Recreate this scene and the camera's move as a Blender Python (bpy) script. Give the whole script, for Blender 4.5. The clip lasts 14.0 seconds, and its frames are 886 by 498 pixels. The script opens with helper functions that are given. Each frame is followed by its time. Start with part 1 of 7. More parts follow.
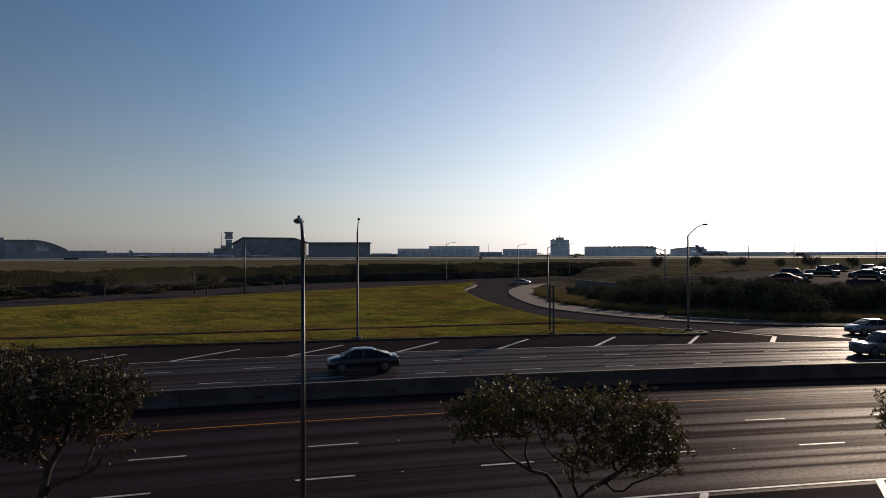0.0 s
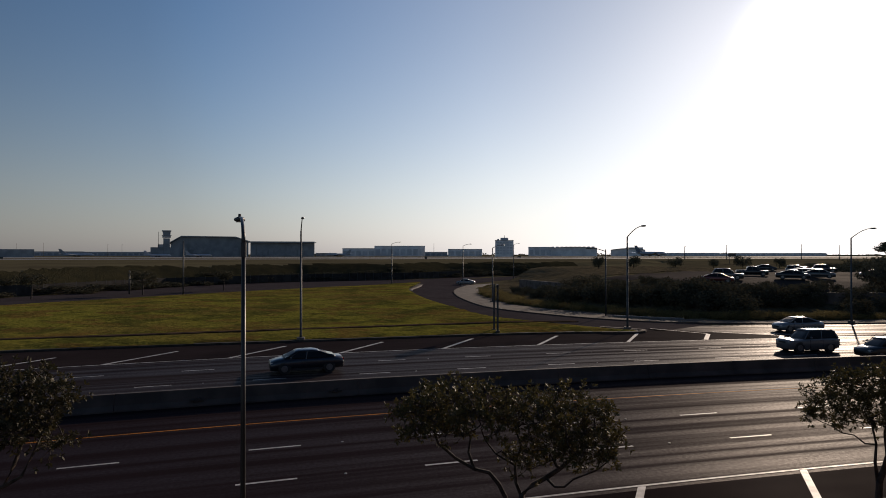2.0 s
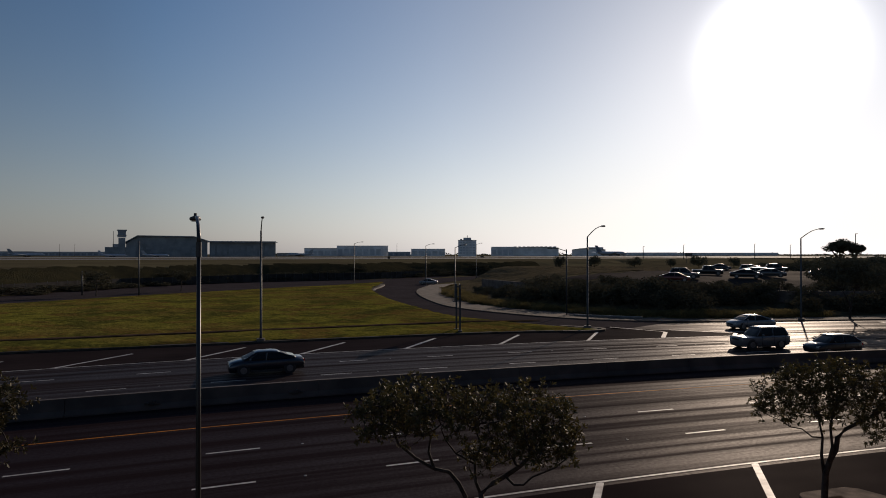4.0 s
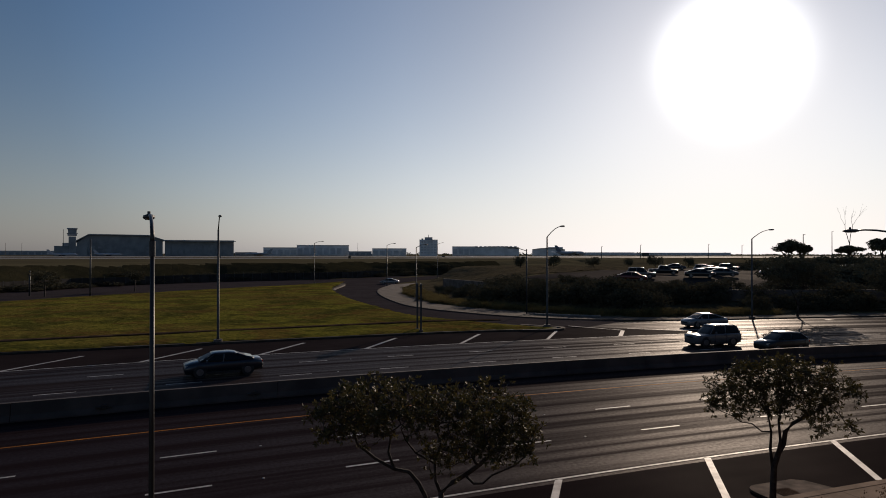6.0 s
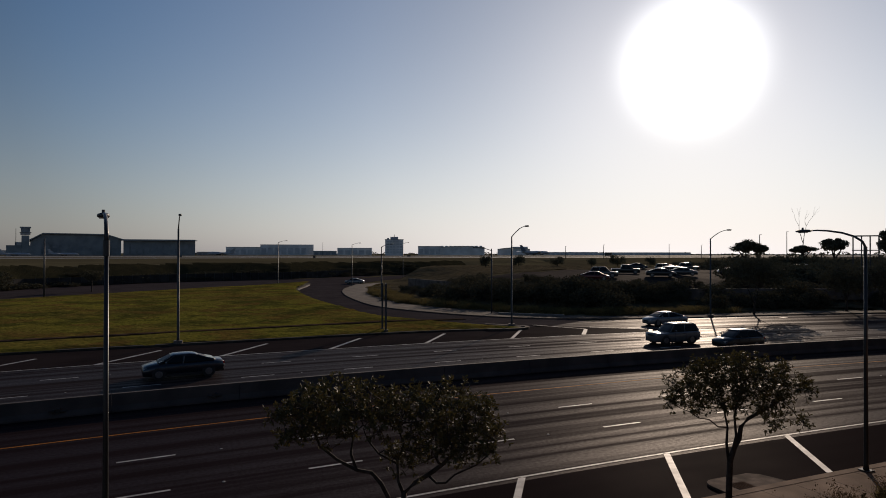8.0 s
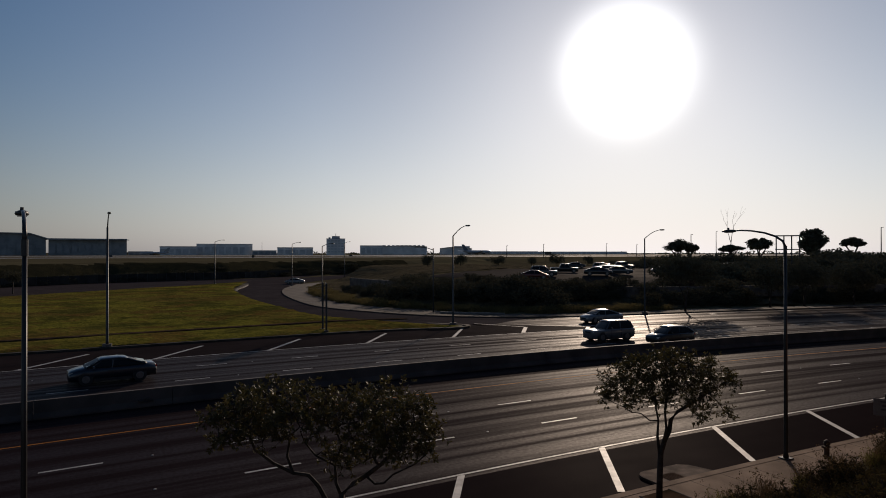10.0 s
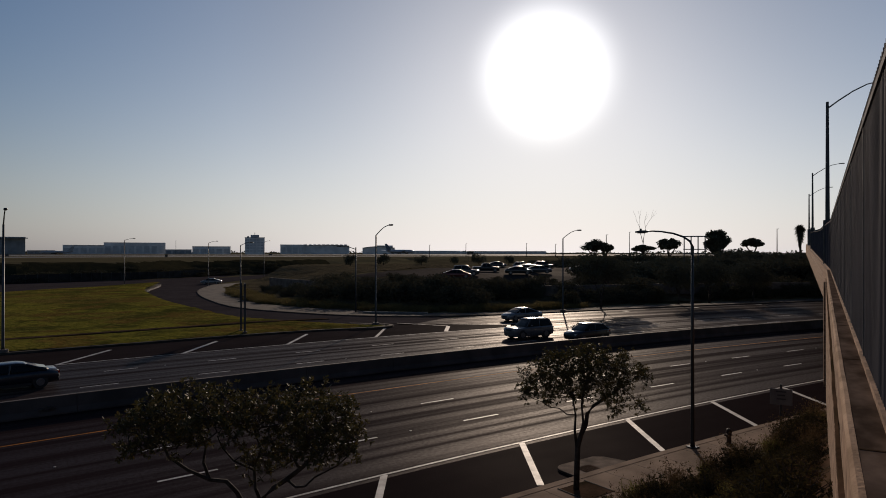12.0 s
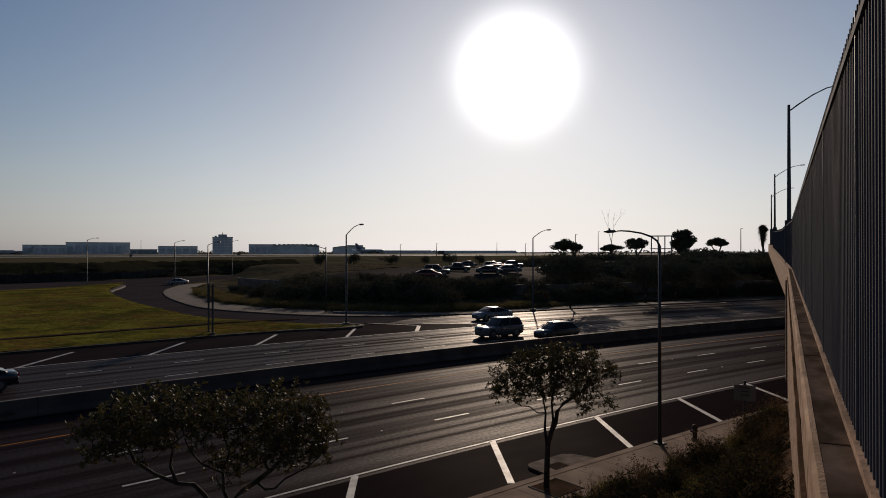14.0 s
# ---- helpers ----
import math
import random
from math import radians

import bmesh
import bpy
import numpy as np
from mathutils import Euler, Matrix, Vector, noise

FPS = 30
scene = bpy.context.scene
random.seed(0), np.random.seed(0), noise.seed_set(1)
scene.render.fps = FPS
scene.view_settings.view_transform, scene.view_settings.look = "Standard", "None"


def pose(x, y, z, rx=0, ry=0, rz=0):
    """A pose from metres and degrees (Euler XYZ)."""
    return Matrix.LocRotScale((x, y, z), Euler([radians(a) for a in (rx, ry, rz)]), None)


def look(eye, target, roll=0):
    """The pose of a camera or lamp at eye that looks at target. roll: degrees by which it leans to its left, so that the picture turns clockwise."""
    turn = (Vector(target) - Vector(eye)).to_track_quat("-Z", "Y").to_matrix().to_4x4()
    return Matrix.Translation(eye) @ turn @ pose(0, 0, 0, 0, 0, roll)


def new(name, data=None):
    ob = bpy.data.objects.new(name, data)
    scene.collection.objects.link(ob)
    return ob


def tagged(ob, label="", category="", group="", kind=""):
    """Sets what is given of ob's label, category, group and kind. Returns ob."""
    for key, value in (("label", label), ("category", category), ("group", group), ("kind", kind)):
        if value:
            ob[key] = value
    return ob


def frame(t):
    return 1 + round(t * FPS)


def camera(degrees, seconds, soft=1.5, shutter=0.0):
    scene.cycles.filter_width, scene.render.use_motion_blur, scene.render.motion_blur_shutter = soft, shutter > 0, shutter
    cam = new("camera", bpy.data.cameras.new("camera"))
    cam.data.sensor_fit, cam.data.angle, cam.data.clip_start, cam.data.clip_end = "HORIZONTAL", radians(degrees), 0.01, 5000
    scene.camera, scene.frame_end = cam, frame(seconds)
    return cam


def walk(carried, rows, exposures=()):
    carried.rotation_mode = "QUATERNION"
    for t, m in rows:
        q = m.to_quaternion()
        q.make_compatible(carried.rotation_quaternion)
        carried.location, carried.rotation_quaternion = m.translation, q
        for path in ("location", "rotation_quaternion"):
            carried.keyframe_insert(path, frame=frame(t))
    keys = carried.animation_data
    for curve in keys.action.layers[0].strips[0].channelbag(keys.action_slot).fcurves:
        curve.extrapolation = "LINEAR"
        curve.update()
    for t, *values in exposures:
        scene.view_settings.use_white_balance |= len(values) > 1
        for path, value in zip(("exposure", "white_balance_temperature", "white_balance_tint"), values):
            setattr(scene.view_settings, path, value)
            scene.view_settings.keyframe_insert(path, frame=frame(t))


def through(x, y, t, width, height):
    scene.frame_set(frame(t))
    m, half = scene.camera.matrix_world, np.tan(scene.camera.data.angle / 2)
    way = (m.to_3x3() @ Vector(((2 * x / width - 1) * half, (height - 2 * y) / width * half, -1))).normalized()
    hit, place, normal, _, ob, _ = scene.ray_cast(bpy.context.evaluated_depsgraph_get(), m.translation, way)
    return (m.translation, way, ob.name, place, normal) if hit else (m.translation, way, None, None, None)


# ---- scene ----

cam = camera(68.6, 14.0, soft=0.95)
# seconds, eye x y, yaw, pitch, roll
ROWS = [
    (0.0, 0.000, 0.000, -10.001, 0.502, -0.166),
    (0.5, 0.005, 0.000, -11.355, 0.484, -0.118),
    (1.0, 0.010, -0.004, -12.672, 0.484, -0.058),
    (1.5, 0.018, -0.002, -13.978, 0.472, -0.073),
    (2.0, 0.023, 0.000, -14.804, 0.484, 0.000),
    (2.5, 0.030, -0.006, -15.590, 0.515, 0.000),
    (3.0, 0.055, -0.010, -16.350, 0.520, -0.020),
    (5.5, 0.118, -0.012, -20.697, 0.410, 0.020),
    (6.0, 0.120, -0.015, -21.465, 0.433, 0.045),
    (6.5, 0.126, -0.015, -22.213, 0.445, 0.075),
    (7.0, 0.140, -0.012, -22.960, 0.420, 0.085),
    (7.5, 0.165, -0.012, -23.688, 0.416, 0.080),
    (7.7, 0.174, -0.015, -23.990, 0.412, 0.070),
    (9.8, 0.270, -0.060, -28.810, 0.350, 0.000),
    (10.0, 0.274, -0.066, -29.556, 0.348, -0.006),
    (10.5, 0.270, -0.090, -32.704, 0.337, -0.040),
    (11.0, 0.255, -0.090, -34.798, 0.326, 0.010),
    (11.5, 0.262, -0.075, -35.660, 0.303, 0.041),
    (12.0, 0.256, -0.075, -36.345, 0.301, 0.055),
    (12.5, 0.246, -0.084, -37.021, 0.310, 0.040),
    (13.0, 0.241, -0.085, -37.711, 0.305, 0.030),
    (13.5, 0.238, -0.085, -38.427, 0.290, -0.010),
    (14.0, 0.245, -0.075, -38.930, 0.264, 0.000),
]
EYE = 7.8
EXPOSURES = [(0.0, 0.01), (2.5, -0.28), (6.0, -0.56), (10.0, -0.72), (14.0, -0.78)]
walk(cam, [(t, pose(x, y, EYE, 90 + pitch, 0, yaw) @ pose(0, 0, 0, 0, 0, roll)) for t, x, y, yaw, pitch, roll in ROWS], EXPOSURES)

# ---- light: a low sun ahead to the right, clear hazy sky ----
SUN_AZ, SUN_EL = radians(45.4), radians(15.4)
SUN_DIR = Vector((math.sin(SUN_AZ) * math.cos(SUN_EL), math.cos(SUN_AZ) * math.cos(SUN_EL), math.sin(SUN_EL)))
world = bpy.data.worlds.new("sky")
scene.world = world
world.use_nodes = True
wn = world.node_tree
wn.nodes.clear()
sky = wn.nodes.new("ShaderNodeTexSky")
sky.sky_type = "NISHITA"
sky.sun_disc = False
sky.sun_elevation, sky.sun_rotation = SUN_EL, SUN_AZ
sky.air_density, sky.dust_density, sky.ozone_density = 1.0, 0.25, 2.0
HAZE_FALL, HAZE_TINT = 6.0, (0.975, 0.985, 1.075)
AUREOLE = (15.0, radians(5.0), 1.2, radians(11.0))
back = wn.nodes.new("ShaderNodeBackground")
back.inputs["Strength"].default_value = 0.10
wout = wn.nodes.new("ShaderNodeOutputWorld")


def wmath(op, a, b=None, c=None):
    n = wn.nodes.new("ShaderNodeMath")
    n.operation = op
    for k, v in enumerate((a, b, c)):
        if v is None:
            continue
        if isinstance(v, (int, float)):
            n.inputs[k].default_value = v
        else:
            wn.links.new(v, n.inputs[k])
    return n.outputs[0]


def wmix(fac, a, b, blend="MIX"):
    n = wn.nodes.new("ShaderNodeMix")
    n.data_type, n.blend_type = "RGBA", blend
    n.inputs["Factor"].default_value = 1.0
    for sock, v in (("Factor", fac), ("A", a), ("B", b)):
        if isinstance(v, (int, float)):
            n.inputs[sock].default_value = v
        elif isinstance(v, tuple):
            n.inputs[sock].default_value = (*v, 1)
        else:
            wn.links.new(v, n.inputs[sock])
    return n.outputs["Result"]


# grey haze that thickens towards the horizon, and the bright aureole of hazy air round the sun
coord = wn.nodes.new("ShaderNodeTexCoord")
dot = wn.nodes.new("ShaderNodeVectorMath")
dot.operation = "DOT_PRODUCT"
wn.links.new(coord.outputs["Generated"], dot.inputs[0])
dot.inputs[1].default_value = SUN_DIR
sep = wn.nodes.new("ShaderNodeSeparateXYZ")
wn.links.new(coord.outputs["Generated"], sep.inputs[0])
low = wmath("POWER", wmath("SUBTRACT", 1.0, wmath("MAXIMUM", sep.outputs["Z"], 0.0)), HAZE_FALL)
grey = wn.nodes.new("ShaderNodeRGBToBW")
wn.links.new(sky.outputs[0], grey.inputs[0])
haze = wmix(1.0, wmath("MULTIPLY", grey.outputs[0], wmath("MULTIPLY_ADD", low, -0.46, 1.06)), HAZE_TINT, "MULTIPLY")
vivid = wn.nodes.new("ShaderNodeHueSaturation")
vivid.inputs["Saturation"].default_value = 1.2
wn.links.new(sky.outputs[0], vivid.inputs["Color"])
air = wmix(wmath("MULTIPLY_ADD", low, 0.85, 0.02), wmix(1.0, vivid.outputs[0], (1.04, 0.958, 1.015), "MULTIPLY"), haze)
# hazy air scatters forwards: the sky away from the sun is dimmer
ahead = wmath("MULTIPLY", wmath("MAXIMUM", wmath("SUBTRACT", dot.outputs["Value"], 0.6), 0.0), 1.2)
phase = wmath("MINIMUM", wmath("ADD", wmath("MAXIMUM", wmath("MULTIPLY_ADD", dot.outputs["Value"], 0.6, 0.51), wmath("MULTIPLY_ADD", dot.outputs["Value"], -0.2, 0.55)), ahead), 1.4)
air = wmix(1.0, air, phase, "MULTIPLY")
# and the dust there whitens it
pale = wn.nodes.new("ShaderNodeRGBToBW")
wn.links.new(air, pale.inputs[0])
white = wmath("MINIMUM", wmath("MAXIMUM", wmath("MULTIPLY_ADD", dot.outputs["Value"], 1.7, -1.12), 0.0), 0.6)
air = wmix(white, air, wmix(1.0, pale.outputs[0], (1.0, 0.995, 1.0), "MULTIPLY"))
# thick air saturates: its brightness levels off towards the sun
full = wn.nodes.new("ShaderNodeRGBToBW")
wn.links.new(air, full.inputs[0])
level = wmath("POWER", wmath("ADD", wmath("POWER", wmath("MULTIPLY", full.outputs[0], 1 / 15.0), 4.0), 1.0), -0.25)
air = wmix(1.0, air, level, "MULTIPLY")
angle = wmath("ARCCOSINE", wmath("MINIMUM", dot.outputs["Value"], 0.999999))
glow = wmath("ADD", wmath("MULTIPLY", wmath("EXPONENT", wmath("MULTIPLY", wmath("POWER", angle, 4.0), -1 / AUREOLE[1] ** 4)), AUREOLE[0]),
             wmath("MULTIPLY", wmath("EXPONENT", wmath("MULTIPLY", angle, -1 / AUREOLE[3])), AUREOLE[2]))
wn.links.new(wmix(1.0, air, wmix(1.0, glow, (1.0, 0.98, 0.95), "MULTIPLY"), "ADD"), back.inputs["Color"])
wn.links.new(back.outputs[0], wout.inputs["Surface"])
sun = new("sun", bpy.data.lights.new("sun", "SUN"))
sun.data.energy, sun.data.angle, sun.data.color = 3.9, radians(0.53), (1.0, 0.79, 0.61)
sun.matrix_world = look(SUN_DIR * 300, (0, 0, 0))

# ---- materials ----
def material(name, color, rough=0.6, metal=0.0, vary=0.12, scale=3.0, fine=60.0, bump=0.15, stretch=(1, 1, 1), second=None, spec=0.5, by_object=0.0, dist=0.02, turn=None):
    """A surface with variation at two scales, in metres, and a fine relief."""
    m = bpy.data.materials.new(name)
    m.use_nodes = True
    n, l = m.node_tree.nodes, m.node_tree.links
    b = n["Principled BSDF"]
    tc = n.new("ShaderNodeNewGeometry")
    mp = n.new("ShaderNodeMapping")
    mp.inputs["Scale"].default_value = stretch
    if turn is not None:
        mp.vector_type = "TEXTURE"
        mp.inputs["Rotation"].default_value = (0, 0, turn)
    l.new(tc.outputs["Position"], mp.inputs["Vector"])
    big, small = n.new("ShaderNodeTexNoise"), n.new("ShaderNodeTexNoise")
    big.inputs["Scale"].default_value, small.inputs["Scale"].default_value = 1 / scale, fine
    big.inputs["Detail"].default_value, small.inputs["Detail"].default_value = 4, 3
    l.new(mp.outputs[0], big.inputs["Vector"])
    l.new(mp.outputs[0], small.inputs["Vector"])
    ramp = n.new("ShaderNodeMix")
    ramp.data_type = "RGBA"
    c2 = second or tuple(c * (1 - 2.2 * vary) for c in color)
    ramp.inputs["A"].default_value, ramp.inputs["B"].default_value = (*color, 1), (*c2, 1)
    mr = n.new("ShaderNodeMapRange")
    mr.inputs["From Min"].default_value, mr.inputs["From Max"].default_value = 0.36, 0.64
    l.new(big.outputs["Fac"], mr.inputs["Value"])
    l.new(mr.outputs[0], ramp.inputs["Factor"])
    hs = n.new("ShaderNodeHueSaturation")
    ma = n.new("ShaderNodeMath")
    ma.operation = "MULTIPLY_ADD"
    ma.inputs[1].default_value, ma.inputs[2].default_value = vary * 1.6, 1 - vary * 0.8
    l.new(small.outputs["Fac"], ma.inputs[0])
    value = ma.outputs[0]
    if by_object:
        oi = n.new("ShaderNodeObjectInfo")
        mo = n.new("ShaderNodeMath")
        mo.operation = "MULTIPLY_ADD"
        mo.inputs[1].default_value, mo.inputs[2].default_value = by_object, 1 - by_object / 2
        l.new(oi.outputs["Random"], mo.inputs[0])
        mm = n.new("ShaderNodeMath")
        mm.operation = "MULTIPLY"
        l.new(mo.outputs[0], mm.inputs[0])
        l.new(value, mm.inputs[1])
        value = mm.outputs[0]
    l.new(value, hs.inputs["Value"])
    l.new(ramp.outputs["Result"], hs.inputs["Color"])
    l.new(hs.outputs[0], b.inputs["Base Color"])
    rr = n.new("ShaderNodeMath")
    rr.operation = "MULTIPLY_ADD"
    rr.inputs[1].default_value, rr.inputs[2].default_value = 0.2, rough - 0.1
    l.new(big.outputs["Fac"], rr.inputs[0])
    l.new(rr.outputs[0], b.inputs["Roughness"])
    b.inputs["Metallic"].default_value = metal
    b.inputs["Specular IOR Level"].default_value = spec
    if bump:
        bp = n.new("ShaderNodeBump")
        bp.inputs["Strength"].default_value, bp.inputs["Distance"].default_value = bump, dist
        l.new(small.outputs["Fac"], bp.inputs["Height"])
        l.new(bp.outputs[0], b.inputs["Normal"])
    return m


def leaf_material(name, color, second, through=0.25, gloss=0.0):
    m = bpy.data.materials.new(name)
    m.use_nodes = True
    n, l = m.node_tree.nodes, m.node_tree.links
    b = n["Principled BSDF"]
    g = n.new("ShaderNodeNewGeometry")
    mix = n.new("ShaderNodeMix")
    mix.data_type = "RGBA"
    mix.inputs["A"].default_value, mix.inputs["B"].default_value = (*color, 1), (*second, 1)
    l.new(g.outputs["Random Per Island"], mix.inputs["Factor"])
    l.new(mix.outputs["Result"], b.inputs["Base Color"])
    b.inputs["Roughness"].default_value = 0.6
    b.inputs["Specular IOR Level"].default_value = gloss
    tr = n.new("ShaderNodeBsdfTranslucent")
    l.new(mix.outputs["Result"], tr.inputs["Color"])
    ms = n.new("ShaderNodeMixShader")
    ms.inputs[0].default_value = through
    l.new(b.outputs[0], ms.inputs[1])
    l.new(tr.outputs[0], ms.inputs[2])
    l.new(ms.outputs[0], n["Material Output"].inputs["Surface"])
    return m


def glass_material(name, tint):
    m = bpy.data.materials.new(name)
    m.use_nodes = True
    b = m.node_tree.nodes["Principled BSDF"]
    b.inputs["Base Color"].default_value = (*tint, 1)
    b.inputs["Roughness"].default_value = 0.06
    b.inputs["Specular IOR Level"].default_value = 0.3
    return m


def paint_material(name, color, metal=0.3):
    m = bpy.data.materials.new(name)
    m.use_nodes = True
    n, l = m.node_tree.nodes, m.node_tree.links
    b = n["Principled BSDF"]
    g, nz = n.new("ShaderNodeNewGeometry"), n.new("ShaderNodeTexNoise")
    nz.inputs["Scale"].default_value = 2.5
    l.new(g.outputs["Position"], nz.inputs["Vector"])
    mix = n.new("ShaderNodeMix")
    mix.data_type = "RGBA"
    mix.inputs["A"].default_value = (*color, 1)
    mix.inputs["B"].default_value = (*(c * 0.85 + 0.01 for c in color), 1)
    l.new(nz.outputs["Fac"], mix.inputs["Factor"])
    l.new(mix.outputs["Result"], b.inputs["Base Color"])
    b.inputs["Roughness"].default_value, b.inputs["Metallic"].default_value = 0.28, metal
    b.inputs["Specular IOR Level"].default_value = 0.3
    b.inputs["Coat Weight"].default_value, b.inputs["Coat Roughness"].default_value = 0.85, 0.27
    return m


def asphalt_material(name, color, streak=True, rough=0.5, gloss=(0.015, 0.25)):
    """Worn asphalt: wheel tracks and oil strips that follow the lanes, aggregate grain, patches."""
    m = bpy.data.materials.new(name)
    m.use_nodes = True
    n, l = m.node_tree.nodes, m.node_tree.links
    b = n["Principled BSDF"]
    uv = n.new("ShaderNodeUVMap")
    uv.uv_map = "lane"
    mp = n.new("ShaderNodeMapping")
    mp.inputs["Scale"].default_value = (0.012, 1.0, 1.0)
    l.new(uv.outputs[0], mp.inputs["Vector"])
    tracks = n.new("ShaderNodeTexNoise")
    tracks.inputs["Scale"].default_value, tracks.inputs["Detail"].default_value = 0.95, 1.5
    l.new(mp.outputs[0], tracks.inputs["Vector"])
    g = n.new("ShaderNodeNewGeometry")
    patch, grain = n.new("ShaderNodeTexNoise"), n.new("ShaderNodeTexNoise")
    patch.inputs["Scale"].default_value, patch.inputs["Detail"].default_value = 0.22, 5
    grain.inputs["Scale"].default_value, grain.inputs["Detail"].default_value = 28, 4
    l.new(g.outputs["Position"], patch.inputs["Vector"])
    l.new(g.outputs["Position"], grain.inputs["Vector"])
    a = n.new("ShaderNodeMath")
    a.operation = "MULTIPLY_ADD"
    a.inputs[1].default_value = 0.55 if streak else 0.4
    a.inputs[2].default_value = -0.48 if streak else -0.6
    l.new(tracks.outputs["Fac"], a.inputs[0])
    s = n.new("ShaderNodeMath")
    s.operation = "MULTIPLY_ADD"
    s.inputs[1].default_value = 0.5 if streak else 0.9
    l.new(patch.outputs["Fac"], s.inputs[0])
    l.new(a.outputs[0], s.inputs[2])
    s2 = n.new("ShaderNodeMath")
    s2.operation = "MULTIPLY_ADD"
    s2.inputs[1].default_value = 0.9
    l.new(grain.outputs["Fac"], s2.inputs[0])
    l.new(s.outputs[0], s2.inputs[2])
    mix = n.new("ShaderNodeMix")
    mix.data_type = "RGBA"
    mix.inputs["A"].default_value = (*(c * 0.72 for c in color), 1)
    mix.inputs["B"].default_value = (*(c * 1.95 for c in color), 1)
    l.new(s2.outputs[0], mix.inputs["Factor"])
    l.new(mix.outputs["Result"], b.inputs["Base Color"])
    b.inputs["Specular IOR Level"].default_value = 0.3
    b.inputs["Specular Tint"].default_value = (1.0, 0.71, 0.645, 1)
    dull = n.new("ShaderNodeBsdfDiffuse")
    l.new(mix.outputs["Result"], dull.inputs["Color"])
    blend = n.new("ShaderNodeMixShader")
    l.new(dull.outputs[0], blend.inputs[1])
    l.new(b.outputs[0], blend.inputs[2])
    l.new(blend.outputs[0], n["Material Output"].inputs["Surface"])
    if streak:
        sp = n.new("ShaderNodeMapRange")
        sp.inputs["From Min"].default_value, sp.inputs["From Max"].default_value = 0.42, 0.56
        sp.inputs["To Min"].default_value, sp.inputs["To Max"].default_value = gloss[0], gloss[1]
        thin, thin_map, both = n.new("ShaderNodeTexNoise"), n.new("ShaderNodeMapping"), n.new("ShaderNodeMix")
        thin_map.inputs["Scale"].default_value = (0.009, 1.0, 1.0)
        thin.inputs["Scale"].default_value, thin.inputs["Detail"].default_value = 3.1, 3
        l.new(uv.outputs[0], thin_map.inputs["Vector"])
        l.new(thin_map.outputs[0], thin.inputs["Vector"])
        both.inputs["Factor"].default_value = 0.36
        l.new(tracks.outputs["Fac"], both.inputs["A"])
        l.new(thin.outputs["Fac"], both.inputs["B"])
        l.new(both.outputs["Result"], sp.inputs["Value"])
        # the polish breaks up over the stones and in patches
        chip, chip_amount, spread = n.new("ShaderNodeTexNoise"), n.new("ShaderNodeMath"), n.new("ShaderNodeMath")
        chip.inputs["Scale"].default_value, chip.inputs["Detail"].default_value = 7.0, 6
        l.new(g.outputs["Position"], chip.inputs["Vector"])
        chip_amount.operation = "MULTIPLY_ADD"
        chip_amount.inputs[1].default_value, chip_amount.inputs[2].default_value = 2.2, -0.1
        l.new(chip.outputs["Fac"], chip_amount.inputs[0])
        spread.operation = "MULTIPLY"
        l.new(sp.outputs[0], spread.inputs[0])
        l.new(chip_amount.outputs[0], spread.inputs[1])
        l.new(spread.outputs[0], blend.inputs[0])
    else:
        blend.inputs[0].default_value = gloss[0]
    r = n.new("ShaderNodeMath")
    r.operation = "MULTIPLY_ADD"
    r.inputs[1].default_value, r.inputs[2].default_value = -0.22, rough + 0.08
    l.new(s2.outputs[0], r.inputs[0])
    l.new(r.outputs[0], b.inputs["Roughness"])
    bp = n.new("ShaderNodeBump")
    bp.inputs["Strength"].default_value, bp.inputs["Distance"].default_value = 0.7, 0.01
    l.new(grain.outputs["Fac"], bp.inputs["Height"])
    l.new(bp.outputs[0], b.inputs["Normal"])
    l.new(bp.outputs[0], dull.inputs["Normal"])
    return m


